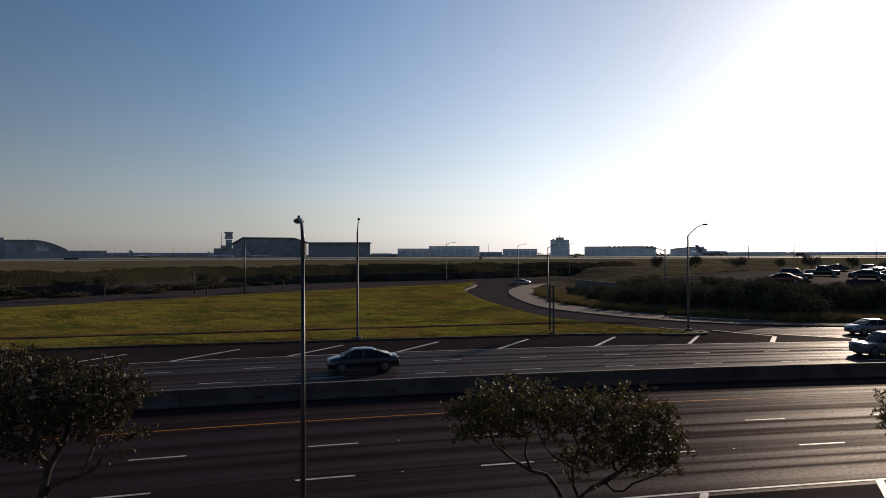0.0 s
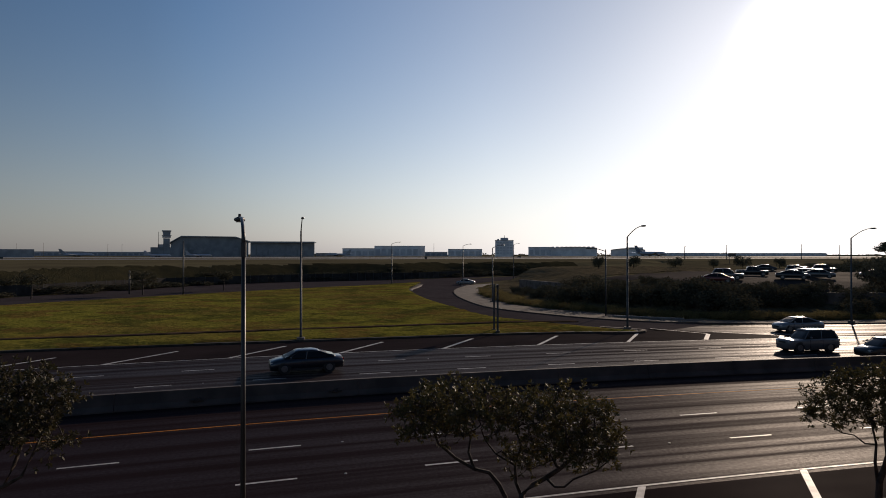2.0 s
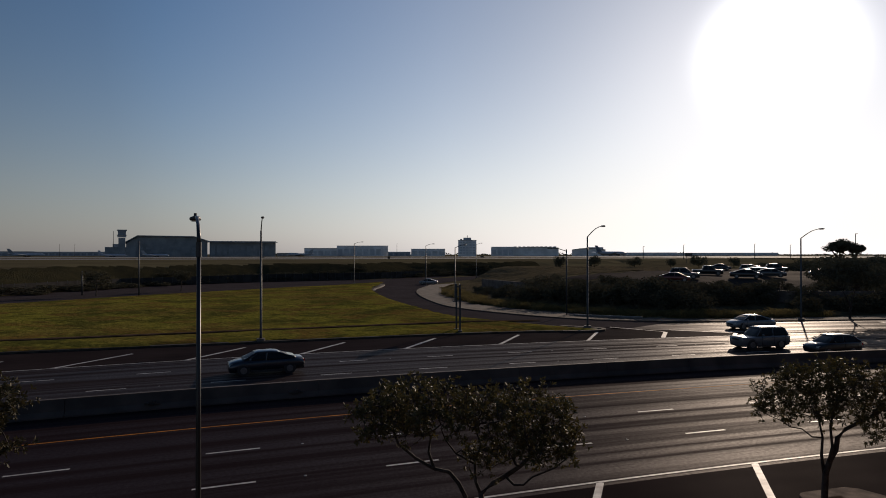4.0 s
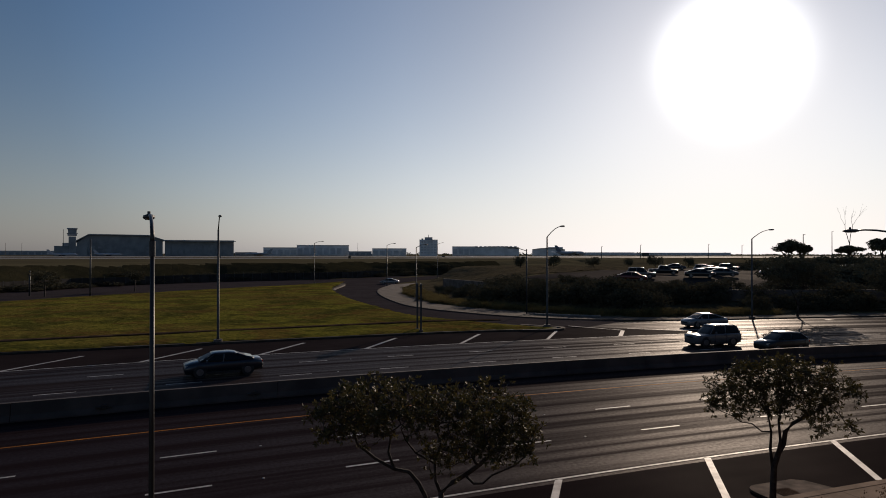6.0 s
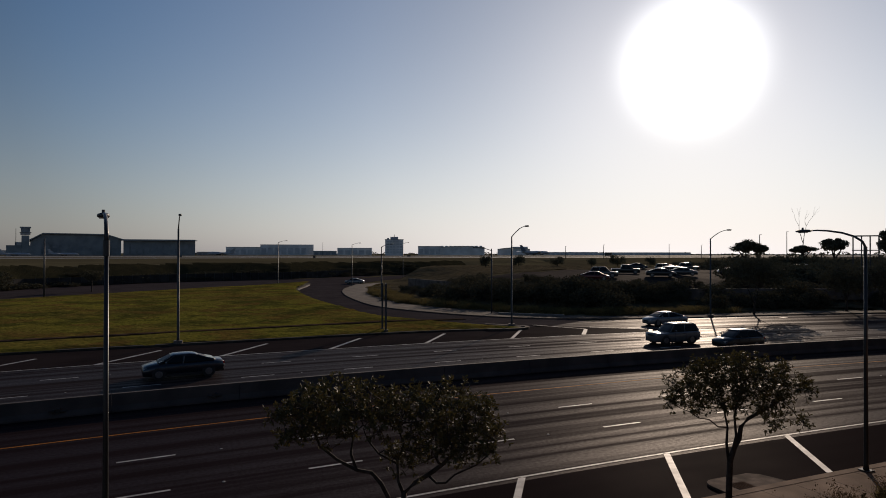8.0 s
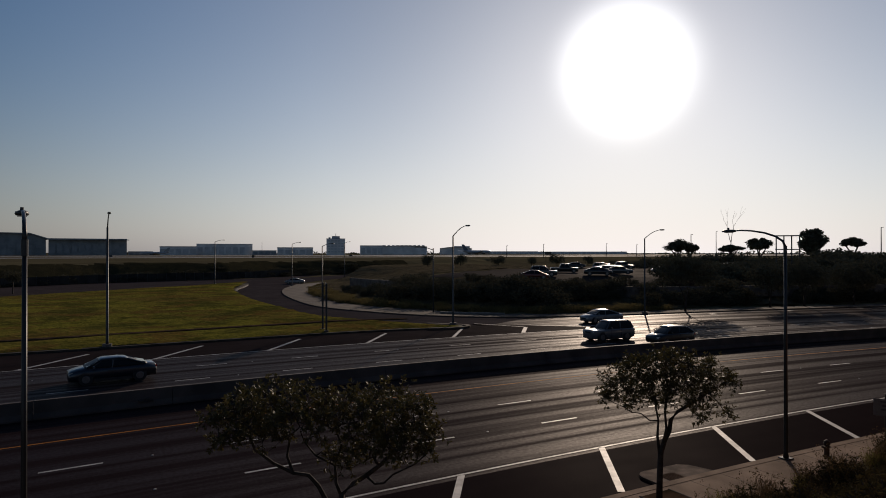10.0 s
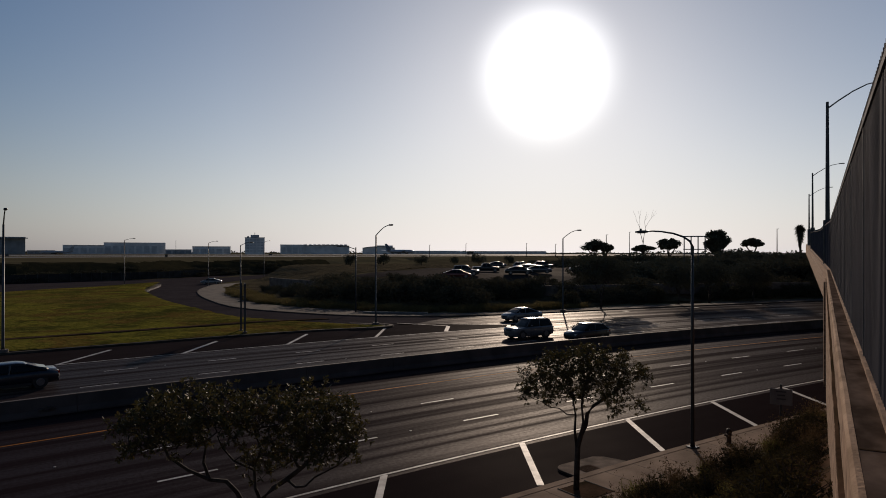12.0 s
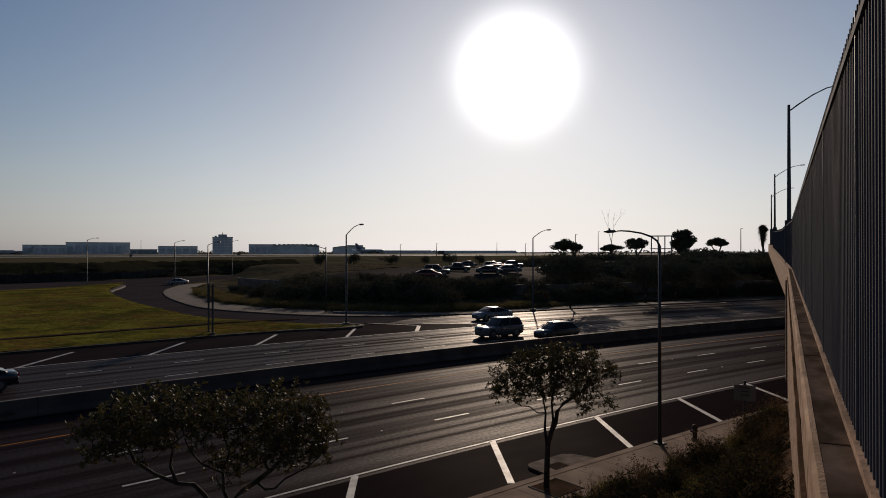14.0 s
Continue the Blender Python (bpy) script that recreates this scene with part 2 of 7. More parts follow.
def lawn_material():
    """Mown grass: yellow-green, with dry patches and darker green streaks drawn out along the road."""
    m = bpy.data.materials.new("lawn")
    m.use_nodes = True
    n, l = m.node_tree.nodes, m.node_tree.links
    b = n["Principled BSDF"]
    g = n.new("ShaderNodeNewGeometry")
    last = (0.165, 0.148, 0.024, 1)
    for scale, color, lo, hi, stretch in ((0.05, (0.125, 0.078, 0.026), 0.46, 0.60, (1, 1, 1)), (0.13, (0.04, 0.042, 0.012), 0.50, 0.58, (1, 1.1, 1)), (0.19, (0.125, 0.068, 0.022), 0.52, 0.60, (0.9, 1.1, 1)), (0.45, (0.05, 0.052, 0.012), 0.55, 0.66, (1, 1, 1)), (1.2, (0.23, 0.20, 0.04), 0.52, 0.78, (1, 1, 1)), (3.2, (0.05, 0.052, 0.012), 0.50, 0.66, (1, 1, 1))):
        mp, nz, mr, mix = n.new("ShaderNodeMapping"), n.new("ShaderNodeTexNoise"), n.new("ShaderNodeMapRange"), n.new("ShaderNodeMix")
        mp.inputs["Scale"].default_value = stretch
        mp.inputs["Location"].default_value = (scale * 31, 7, 0)
        nz.inputs["Scale"].default_value, nz.inputs["Detail"].default_value = scale, 5
        mr.inputs["From Min"].default_value, mr.inputs["From Max"].default_value, mr.inputs["To Max"].default_value = lo, hi, 0.8
        mix.data_type = "RGBA"
        l.new(g.outputs["Position"], mp.inputs["Vector"])
        l.new(mp.outputs[0], nz.inputs["Vector"])
        l.new(nz.outputs["Fac"], mr.inputs["Value"])
        l.new(mr.outputs[0], mix.inputs["Factor"])
        if isinstance(last, tuple):
            mix.inputs["A"].default_value = last
        else:
            l.new(last, mix.inputs["A"])
        mix.inputs["B"].default_value = (*color, 1)
        last = mix.outputs["Result"]
    l.new(last, b.inputs["Base Color"])
    height = None
    for scale, amount in ((0.35, 0.5), (2.2, 0.16), (9.0, 0.05)):
        nz, ma = n.new("ShaderNodeTexNoise"), n.new("ShaderNodeMath")
        nz.inputs["Scale"].default_value, nz.inputs["Detail"].default_value = scale, 3
        l.new(g.outputs["Position"], nz.inputs["Vector"])
        ma.operation = "MULTIPLY_ADD"
        ma.inputs[1].default_value = amount
        ma.inputs[2].default_value = 0.0
        l.new(nz.outputs["Fac"], ma.inputs[0])
        if height:
            l.new(height, ma.inputs[2])
        height = ma.outputs[0]
    bp = n.new("ShaderNodeBump")
    bp.inputs["Strength"].default_value, bp.inputs["Distance"].default_value = 0.8, 0.8
    l.new(height, bp.inputs["Height"])
    l.new(bp.outputs[0], b.inputs["Normal"])
    b.inputs["Roughness"].default_value = 0.95
    b.inputs["Specular IOR Level"].default_value = 0.0
    b.inputs["Sheen Weight"].default_value = 0.02
    b.inputs["Sheen Roughness"].default_value = 0.6
    b.inputs["Sheen Tint"].default_value = (0.8, 0.72, 0.2, 1)
    return m


M_ASPHALT = asphalt_material("asphalt", (0.0142, 0.0091, 0.0102), rough=0.60, gloss=(0.062, 0.26))
M_ASPHALT_FAR = asphalt_material("asphalt_polished", (0.021, 0.016, 0.0165), rough=0.53, gloss=(0.060, 0.36))
M_ASPHALT2 = asphalt_material("asphalt_side_road", (0.038, 0.032, 0.033), streak=False, rough=0.8, gloss=(0.03, 0.0))
M_LOT = asphalt_material("asphalt_lot", (0.031, 0.0255, 0.0235), streak=False, rough=0.7, gloss=(0.05, 0.0))
M_SHOULDER = asphalt_material("asphalt_shoulder", (0.0102, 0.0063, 0.0072), streak=False, rough=0.6, gloss=(0.020, 0.0))
M_GORE = asphalt_material("asphalt_gore", (0.0175, 0.0130, 0.0130), streak=False, rough=0.6, gloss=(0.035, 0.0))
M_WHITE = material("road_paint_white", (0.47, 0.44, 0.41), 0.6, spec=0.45, vary=0.2, scale=0.6, fine=25, bump=0.1)
M_YELLOW = material("road_paint_yellow", (0.44, 0.15, 0.014), 0.8, spec=0.1, vary=0.2, scale=0.8, fine=25, bump=0.1)
M_CONCRETE = material("concrete", (0.155, 0.128, 0.112), 0.85, vary=0.2, scale=1.2, fine=30, bump=0.3)
M_BARRIER = material("barrier_concrete", (0.084, 0.060, 0.051), 0.8, vary=0.2, scale=1.6, fine=25, bump=0.3)
M_WALL = material("parapet_concrete", (0.45, 0.285, 0.188), 0.95, vary=0.3, scale=0.14, fine=22, bump=0.45, stretch=(1.8, 1, 1), turn=radians(23.4), second=(0.20, 0.122, 0.078), spec=0.1)
M_LIP = material("broken_concrete", (0.50, 0.34, 0.23), 0.95, vary=0.22, scale=0.4, fine=30, bump=0.4, stretch=(1.2, 1, 1), turn=radians(23.3), second=(0.30, 0.20, 0.13), spec=0.05)
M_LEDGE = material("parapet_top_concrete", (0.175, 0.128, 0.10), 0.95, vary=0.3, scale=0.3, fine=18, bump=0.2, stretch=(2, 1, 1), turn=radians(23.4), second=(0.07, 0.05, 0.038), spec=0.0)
M_KERB = material("weathered_kerb", (0.075, 0.068, 0.058), 0.95, vary=0.25, scale=1.0, fine=12, bump=0.3, spec=0.1)
M_SIDEWALK = material("sidewalk_concrete", (0.235, 0.148, 0.097), 0.9, vary=0.18, scale=1.5, fine=40, bump=0.3, spec=0.12)
M_PAVE = material("far_pavement_concrete", (0.088, 0.068, 0.057), 0.95, vary=0.2, scale=1.5, fine=20, bump=0.25, spec=0.2)
M_PAD = material("stained_concrete", (0.15, 0.105, 0.08), 0.95, vary=0.25, scale=0.6, fine=30, bump=0.3, spec=0.1)
M_GRASS = lawn_material()
M_DRY = material("dry_field", (0.130, 0.112, 0.064), 0.95, vary=0.3, scale=14, fine=0.6, bump=0.6, second=(0.082, 0.069, 0.043), stretch=(0.4, 1, 1), spec=0.0, dist=0.3)
M_SOIL = material("soil", (0.10, 0.063, 0.042), 0.95, vary=0.25, scale=1.2, fine=9, bump=0.8, second=(0.04, 0.03, 0.018), spec=0.0)
M_RUNWAY = material("runway_concrete", (0.21, 0.195, 0.18), 0.8, vary=0.1, scale=30, fine=0.5, bump=0)
M_STEEL = material("weathered_steel", (0.022, 0.021, 0.021), 0.42, metal=0.0, vary=0.1, scale=0.8, fine=20, bump=0.05)
M_DARKSTEEL = material("dark_painted_steel", (0.06, 0.065, 0.07), 0.5, metal=0.3, vary=0.15, scale=0.5, fine=20, bump=0.05)
M_RUST = material("rusty_paint", (0.075, 0.042, 0.026), 0.7, vary=0.3, scale=0.2, fine=20, bump=0.2, spec=0.3)
M_FENCE = material("blue_grey_painted_steel", (0.078, 0.077, 0.094), 0.85, metal=0.0, vary=0.12, scale=0.6, fine=15, bump=0.05, spec=0.04)
M_BARK = material("bark", (0.065, 0.048, 0.038), 0.9, vary=0.3, scale=0.15, fine=35, bump=0.8)
M_LEAF = leaf_material("leaf", (0.045, 0.044, 0.016), (0.12, 0.092, 0.032), 0.22, 0.25)
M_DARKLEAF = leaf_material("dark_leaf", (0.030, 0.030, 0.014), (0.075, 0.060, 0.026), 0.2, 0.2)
M_SHRUB = leaf_material("shrub_leaf", (0.070, 0.066, 0.046), (0.108, 0.096, 0.062), 0.12)
M_BEDSHRUB = leaf_material("bed_shrub_leaf", (0.030, 0.026, 0.013), (0.075, 0.060, 0.028), 0.18)
M_DRYLEAF = leaf_material("dry_shrub_leaf", (0.075, 0.050, 0.028), (0.16, 0.108, 0.058), 0.2)
M_BEDGRASS = leaf_material("bed_grass", (0.07, 0.07, 0.02), (0.19, 0.16, 0.055), 0.4)
M_SCRUB = leaf_material("slope_scrub_leaf", (0.10, 0.086, 0.036), (0.21, 0.165, 0.075), 0.4)
M_IVY = material("ground_ivy", (0.032, 0.030, 0.018), 0.95, vary=0.35, scale=2.2, fine=2.5, bump=0.9, second=(0.042, 0.037, 0.02), spec=0.0, dist=0.4)
M_SLOPE = material("slope_soil", (0.135, 0.108, 0.066), 0.95, vary=0.4, scale=1.6, fine=3.5, bump=0.9, second=(0.075, 0.062, 0.038), spec=0.0, dist=0.3)
M_PINE = leaf_material("dark_crown_leaf", (0.078, 0.078, 0.056), (0.125, 0.118, 0.078), 0.08)
M_BLACK = material("black_rubber", (0.02, 0.02, 0.02), 0.7, vary=0.1, scale=0.3, fine=30, bump=0.1)
M_TRIM = material("dark_plastic_trim", (0.025, 0.025, 0.027), 0.5, vary=0.1, scale=0.3, fine=30, bump=0)
M_RIM = material("alloy_rim", (0.22, 0.22, 0.23), 0.4, metal=0.8, vary=0.1, scale=0.2, fine=30, bump=0)
M_GLASS = glass_material("car_glass", (0.005, 0.006, 0.007))
M_LENS = glass_material("lamp_lens", (0.55, 0.55, 0.52))
M_TAIL = glass_material("tail_lamp_lens", (0.35, 0.012, 0.01))
M_BLDG = material("building_panel_grey", (0.52, 0.53, 0.55), 0.7, vary=0.12, scale=12, fine=0.8, bump=0)
M_BLDG_D = material("building_panel_dark", (0.30, 0.33, 0.35), 0.6, vary=0.15, scale=12, fine=0.8, bump=0)
M_BLDG_L = material("building_panel_pale", (0.86, 0.86, 0.86), 0.7, vary=0.1, scale=12, fine=0.8, bump=0)
M_ROOF = material("metal_roof", (0.33, 0.35, 0.37), 0.5, vary=0.12, scale=10, fine=0.6, bump=0)
M_WINDOW = material("building_glass", (0.30, 0.33, 0.36), 0.35, vary=0.1, scale=9, fine=1.0, bump=0, spec=0.3)
M_GLAZE = material("pale_glazing", (0.66, 0.68, 0.70), 0.4, vary=0.1, scale=9, fine=1.0, bump=0, spec=0.3)
M_PLANE = material("aircraft_paint_white", (0.40, 0.44, 0.50), 0.35, vary=0.06, scale=4, fine=2, bump=0)
M_PLANE_B = material("aircraft_paint_blue", (0.10, 0.15, 0.22), 0.35, vary=0.06, scale=4, fine=2, bump=0)
M_SIGN = material("sign_aluminium", (0.16, 0.158, 0.158), 0.6, metal=0.0, vary=0.12, scale=0.4, fine=15, bump=0)


# ---- building helpers ----
def mesh_of(name, bm, mat, smooth=False):
    me = bpy.data.meshes.new(name)
    bm.to_mesh(me)
    bm.free()
    for p in me.polygons:
        p.use_smooth = smooth
    me.materials.append(mat)
    return me


def part(name, bm, mat, parent=None, label="", smooth=False):
    ob = new(name, mesh_of(name, bm, mat, smooth))
    if parent:
        ob.parent = parent
    if label:
        ob["label"] = label
    return ob


def piece(name, me, parent, m):
    ob = new(name, me)
    ob.parent = parent
    ob.matrix_basis = m
    return ob


def thing(name, m, label, category, group=""):
    ob = new(name)
    ob.matrix_basis = m
    ob.empty_display_size = 0.2
    return tagged(ob, label, category, group)


def add_box(bm, x0, x1, y0, y1, z0, z1, bevel=0.0):
    r = bmesh.ops.create_cube(bm, size=1.0)
    vs = r["verts"]
    for v in vs:
        v.co = Vector(((x0 + x1) / 2 + v.co.x * (x1 - x0), (y0 + y1) / 2 + v.co.y * (y1 - y0), (z0 + z1) / 2 + v.co.z * (z1 - z0)))
    if bevel:
        es = {e for v in vs for e in v.link_edges}
        bmesh.ops.bevel(bm, geom=list(es), offset=bevel, segments=2, affect="EDGES", profile=0.5)
    return bm


def box(x0, x1, y0, y1, z0, z1, bevel=0.0):
    return add_box(bmesh.new(), x0, x1, y0, y1, z0, z1, bevel)


def tube(bm, pts, radii, sides=8, cap=True):
    """A round tube along a line of points, with a radius at each."""
    rings, n = [], len(pts)
    pts = [Vector(p) for p in pts]
    ref = Vector((0.31, 0.17, 0.93))
    for i, p in enumerate(pts):
        d = (pts[min(i + 1, n - 1)] - pts[max(i - 1, 0)]).normalized()
        a = d.cross(ref if abs(d.dot(ref)) < 0.95 else Vector((1, 0, 0))).normalized()
        b = d.cross(a)
        rings.append([bm.verts.new(p + (a * math.cos(q) + b * math.sin(q)) * radii[i]) for q in (2 * math.pi * k / sides for k in range(sides))])
    for r0, r1 in zip(rings, rings[1:]):
        for k in range(sides):
            bm.faces.new((r0[k], r0[(k + 1) % sides], r1[(k + 1) % sides], r1[k]))
    if cap:
        bm.faces.new(rings[0][::-1])
        bm.faces.new(rings[-1])
    return bm


def loft(bm, sections, cap=True, closed=True):
    rings = [[bm.verts.new(p) for p in s] for s in sections]
    for r0, r1 in zip(rings, rings[1:]):
        k = len(r0)
        for i in range(k if closed else k - 1):
            bm.faces.new((r0[i], r0[(i + 1) % k], r1[(i + 1) % k], r1[i]))
    if cap:
        bm.faces.new(rings[0][::-1])
        bm.faces.new(rings[-1])
    bmesh.ops.recalc_face_normals(bm, faces=bm.faces[:])
    return bm


def slab(points, z0, z1, bm=None):
    """A flat plate with the given outline."""
    bm = bm or bmesh.new()
    top = [bm.verts.new((x, y, z1)) for x, y in points]
    bot = [bm.verts.new((x, y, z0)) for x, y in points]
    bm.faces.new(top)
    k = len(points)
    for i in range(k):
        bm.faces.new((top[i], bot[i], bot[(i + 1) % k], top[(i + 1) % k]))
    bmesh.ops.recalc_face_normals(bm, faces=bm.faces[:])
    return bm


def spline(points, step=2.0):
    """A smooth line through plan points."""
    p = [Vector(q) for q in points]
    p = [2 * p[0] - p[1]] + p + [2 * p[-1] - p[-2]]
    out = []
    for i in range(1, len(p) - 2):
        n = max(1, int((p[i + 1] - p[i]).length / step))
        for k in range(n):
            t = k / n
            out.append(tuple(0.5 * (2 * p[i] + (p[i + 1] - p[i - 1]) * t + (2 * p[i - 1] - 5 * p[i] + 4 * p[i + 1] - p[i + 2]) * t * t + (3 * p[i] - p[i - 1] - 3 * p[i + 1] + p[i + 2]) * t ** 3)))
    out.append(tuple(p[-2]))
    return out


def bend(x):
    """How far the highway's lines lie nearer at x than at their farthest."""
    d = x - 15.0
    if d >= 0:
        return -d * d / 580 if d < 120 else -120 * 120 / 580 - (d - 120) * 240 / 580
    return -d * d / 460 if d > -80 else -80 * 80 / 460 + (d + 80) * 160 / 460


def along(off, x0, x1, step=2.0):
    n = max(1, int(abs(x1 - x0) / step))
    return [(x0 + (x1 - x0) * k / n, off + bend(x0 + (x1 - x0) * k / n)) for k in range(n + 1)]


def ribbon(line0, line1, z):
    """A sheet between two lines of equal count, with lane coordinates along and across."""
    bm = bmesh.new()
    uv = bm.loops.layers.uv.new("lane")
    a = [bm.verts.new((x, y, z)) for x, y in line0]
    b = [bm.verts.new((x, y, z)) for x, y in line1]
    run = 0.0
    for i in range(len(a) - 1):
        step = (a[i + 1].co - a[i].co).length
        f = bm.faces.new((a[i], a[i + 1], b[i + 1], b[i]))
        wide = (b[i].co - a[i].co).length
        base = line0[i][1] - bend(line0[i][0])
        for loop, c in zip(f.loops, ((run, base), (run + step, base), (run + step, base + wide), (run, base + wide))):
            loop[uv].uv = c
        run += step
    bmesh.ops.recalc_face_normals(bm, faces=bm.faces[:])
    if bm.faces[0].normal.z < 0:
        bmesh.ops.reverse_faces(bm, faces=bm.faces[:])
    return bm


def line_mark(off, x0, x1, width, z=0.008):
    return ribbon(along(off - width / 2, x0, x1), along(off + width / 2, x0, x1), z)


def leaves(bm, points, size, rng, droop=0.3):
    """Small folded leaves at the points, turned at random."""
    for p in points:
        s = size * rng.uniform(0.6, 1.3)
        d = Vector((rng.gauss(0, 1), rng.gauss(0, 1), rng.gauss(0, 1) * 0.7 - droop)).normalized()
        w = d.cross(Vector((rng.gauss(0, 1), rng.gauss(0, 1), rng.gauss(0, 1)))).normalized() * s * 0.28
        p = Vector(p)
        a, b = p - d * s * 0.5, p + d * s * 0.5
        vs = [bm.verts.new(q) for q in (a, p + w, b, p - w)]
        bm.faces.new(vs)


# ---- ground ----
def inside(poly, X, Y):
    hit = np.zeros(X.shape, bool)
    for (x0, y0), (x1, y1) in zip(poly, poly[1:] + poly[:1]):
        if y0 != y1:
            hit ^= ((y0 > Y) != (y1 > Y)) & (X < (x1 - x0) * (Y - y0) / (y1 - y0) + x0)
    return hit


def distance_to(line, X, Y):
    best = np.full(X.shape, 1e9)
    for (x0, y0), (x1, y1) in zip(line, line[1:]):
        dx, dy = x1 - x0, y1 - y0
        t = np.clip(((X - x0) * dx + (Y - y0) * dy) / (dx * dx + dy * dy), 0, 1)
        best = np.minimum(best, np.hypot(X - x0 - t * dx, Y - y0 - t * dy))
    return best


def smooth(v):
    v = np.clip(v, 0, 1)
    return v * v * (3 - 2 * v)


WALK_OUT = spline([(47.5, 156), (38.6, 136), (33.6, 117), (30.8, 96), (31.3, 87), (34.1, 78.5), (37.6, 71.5), (42.5, 66), (50.2, 61.9), (59.1, 59.6), (78.3, 56), (100.2, 50.6), (125, 43), (200, 12)])
WALK_IN = spline([(57, 163), (44.9, 138.5), (38.9, 116), (36.2, 99), (36.3, 91), (39.1, 82), (42.5, 74.5), (46.5, 68.3), (52.2, 64.3), (61.5, 62.2), (80.5, 58.6), (103, 53), (128, 46), (204, 15)])
HILL = WALK_IN
HILL_POLY = [(110, 213)] + WALK_IN + [(900, -200), (900, 600), (400, 450)]
TOE = [(-400, -100), (-120, 76), (-57, 126), (-42, 139), (-22, 172), (10, 194), (46, 203), (66, 219), (110, 229), (400, 405), (900, 545)]
TOE_POLY = TOE + [(6000, 3000), (6000, 6000), (-6000, 6000), (-6000, -100)]


def height(X, Y):
    """The height of the bare ground."""
    X, Y = np.asarray(X, float), np.asarray(Y, float)
    z = np.full(X.shape, -0.04)
    hill = inside(HILL_POLY, X, Y)
    z = np.where(hill, np.maximum(z, 0.12 + 3.7 * smooth((distance_to(HILL, X, Y) - 3) / 24)), z)
    top = inside(TOE_POLY, X, Y)
    z = np.where(top, np.maximum(z, 4.6 * smooth(distance_to(TOE, X, Y) / 15)), z)
    near = 13.0 + np.array([bend(v) for v in X.ravel()]).reshape(X.shape) - Y
    return np.where((near > 0) & (X < 140), np.clip(0.08 + near * 0.16, 0, 2.0), z)


def unevenness(x, y):
    """Low humps of the open ground, fading out far away."""
    fade = min(1.0, max(0.0, (x + 90) / 30)) * min(1.0, max(0.0, (226 - x) / 50)) * min(1.0, max(0.0, (266 - y) / 50))
    return 0.28 * fade * noise.noise((x * 0.16, y * 0.16, 0.5)) if fade else 0.0


def ground_z(x, y):
    return float(height(np.array([x]), np.array([y]))[0])


def axis(lo, fine0, fine1, hi, step):
    a = [fine0 - (fine0 - lo) * (k / 24) ** 2.6 for k in range(24, 0, -1)]
    b = list(np.arange(fine0, fine1, step))
    return np.array(a + b + [fine1 + (hi - fine1) * (k / 26) ** 2.6 for k in range(27)])


def build_ground():
    xs, ys = axis(-3800, -90, 230, 4200, 2.0), axis(-900, -12, 270, 4700, 2.0)
    X, Y = np.meshgrid(xs, ys)
    Z = height(X, Y)
    nz = np.array([unevenness(x, y) for x, y in zip(X.ravel(), Y.ravel())]).reshape(X.shape)
    Z = Z + np.where(Z > 0.2, nz, 0)
    nx, ny = len(xs), len(ys)
    idx = np.arange(nx * ny).reshape(ny, nx)
    quads = np.stack([idx[:-1, :-1], idx[:-1, 1:], idx[1:, 1:], idx[1:, :-1]], -1).reshape(-1, 4)
    me = bpy.data.meshes.new("ground")
    me.from_pydata(np.stack([X, Y, Z], -1).reshape(-1, 3).tolist(), [], quads.tolist())
    me.materials.append(M_DRY)
    for p in me.polygons:
        p.use_smooth = True
    tagged(new("ground", me), "dry brown grass and bare soil rising to the airfield", "ground", kind="structure")


build_ground()

# ---- highway ----
X0, X1 = -160, 330
tagged(part("road", ribbon(along(19.2, X0, X1), along(36.6, X0, X1), 0.0), M_ASPHALT), "worn grey asphalt carriageway with wheel tracks", "road", kind="structure")
tagged(part("road_far", ribbon(along(36.6, X0, X1), along(51.9, X0, X1), 0.0), M_ASPHALT_FAR), "polished grey asphalt carriageway beyond the barrier", "road", kind="structure")
tagged(part("road_shoulder", ribbon(along(15.2, X0, X1), along(19.2, X0, X1), 0.0), M_SHOULDER), "dark newer asphalt shoulder beside the kerb", "road", kind="structure")
gore = ribbon(along(51.9, X0, 40), along(63.5, X0, 40), 0.0)
tagged(part("road_outer_lane", ribbon(along(51.9, 40, X1), along(63.5, 40, X1), 0.0), M_ASPHALT_FAR), "worn grey asphalt outer lane of the highway", "road", kind="structure")
tagged(part("road_gore_nose", slab([(38, 51.2), (46.6, 50.4), (52.5, 49.6), (46.9, 53.2), (41.6, 57.2), (38, 60.6)], -0.02, 0.004), M_GORE), "dark asphalt nose of the gore", "road", kind="structure")
tagged(part("road_gore", gore, M_GORE), "dark asphalt gore area along the lawn", "road", kind="structure")
ramp_in = spline([(39, 58.5), (34.5, 60.8), (28.8, 71), (26.0, 79.5), (24.6, 97.5), (26.6, 122), (30, 141), (38, 166), (54, 190), (84, 218), (130, 255)])
ramp_out = spline([(48, 62.8), (42.5, 66), (37.6, 71.5), (34.1, 78.5), (30.8, 94), (33.6, 117), (38.6, 136), (47.5, 156), (62, 178), (92, 208), (136, 246)])


def resample(line, n):
    p = np.array(line)
    s = np.r_[0, np.cumsum(np.hypot(*np.diff(p, axis=0).T))]
    q = np.linspace(0, s[-1], n)
    return list(zip(np.interp(q, s, p[:, 0]), np.interp(q, s, p[:, 1])))


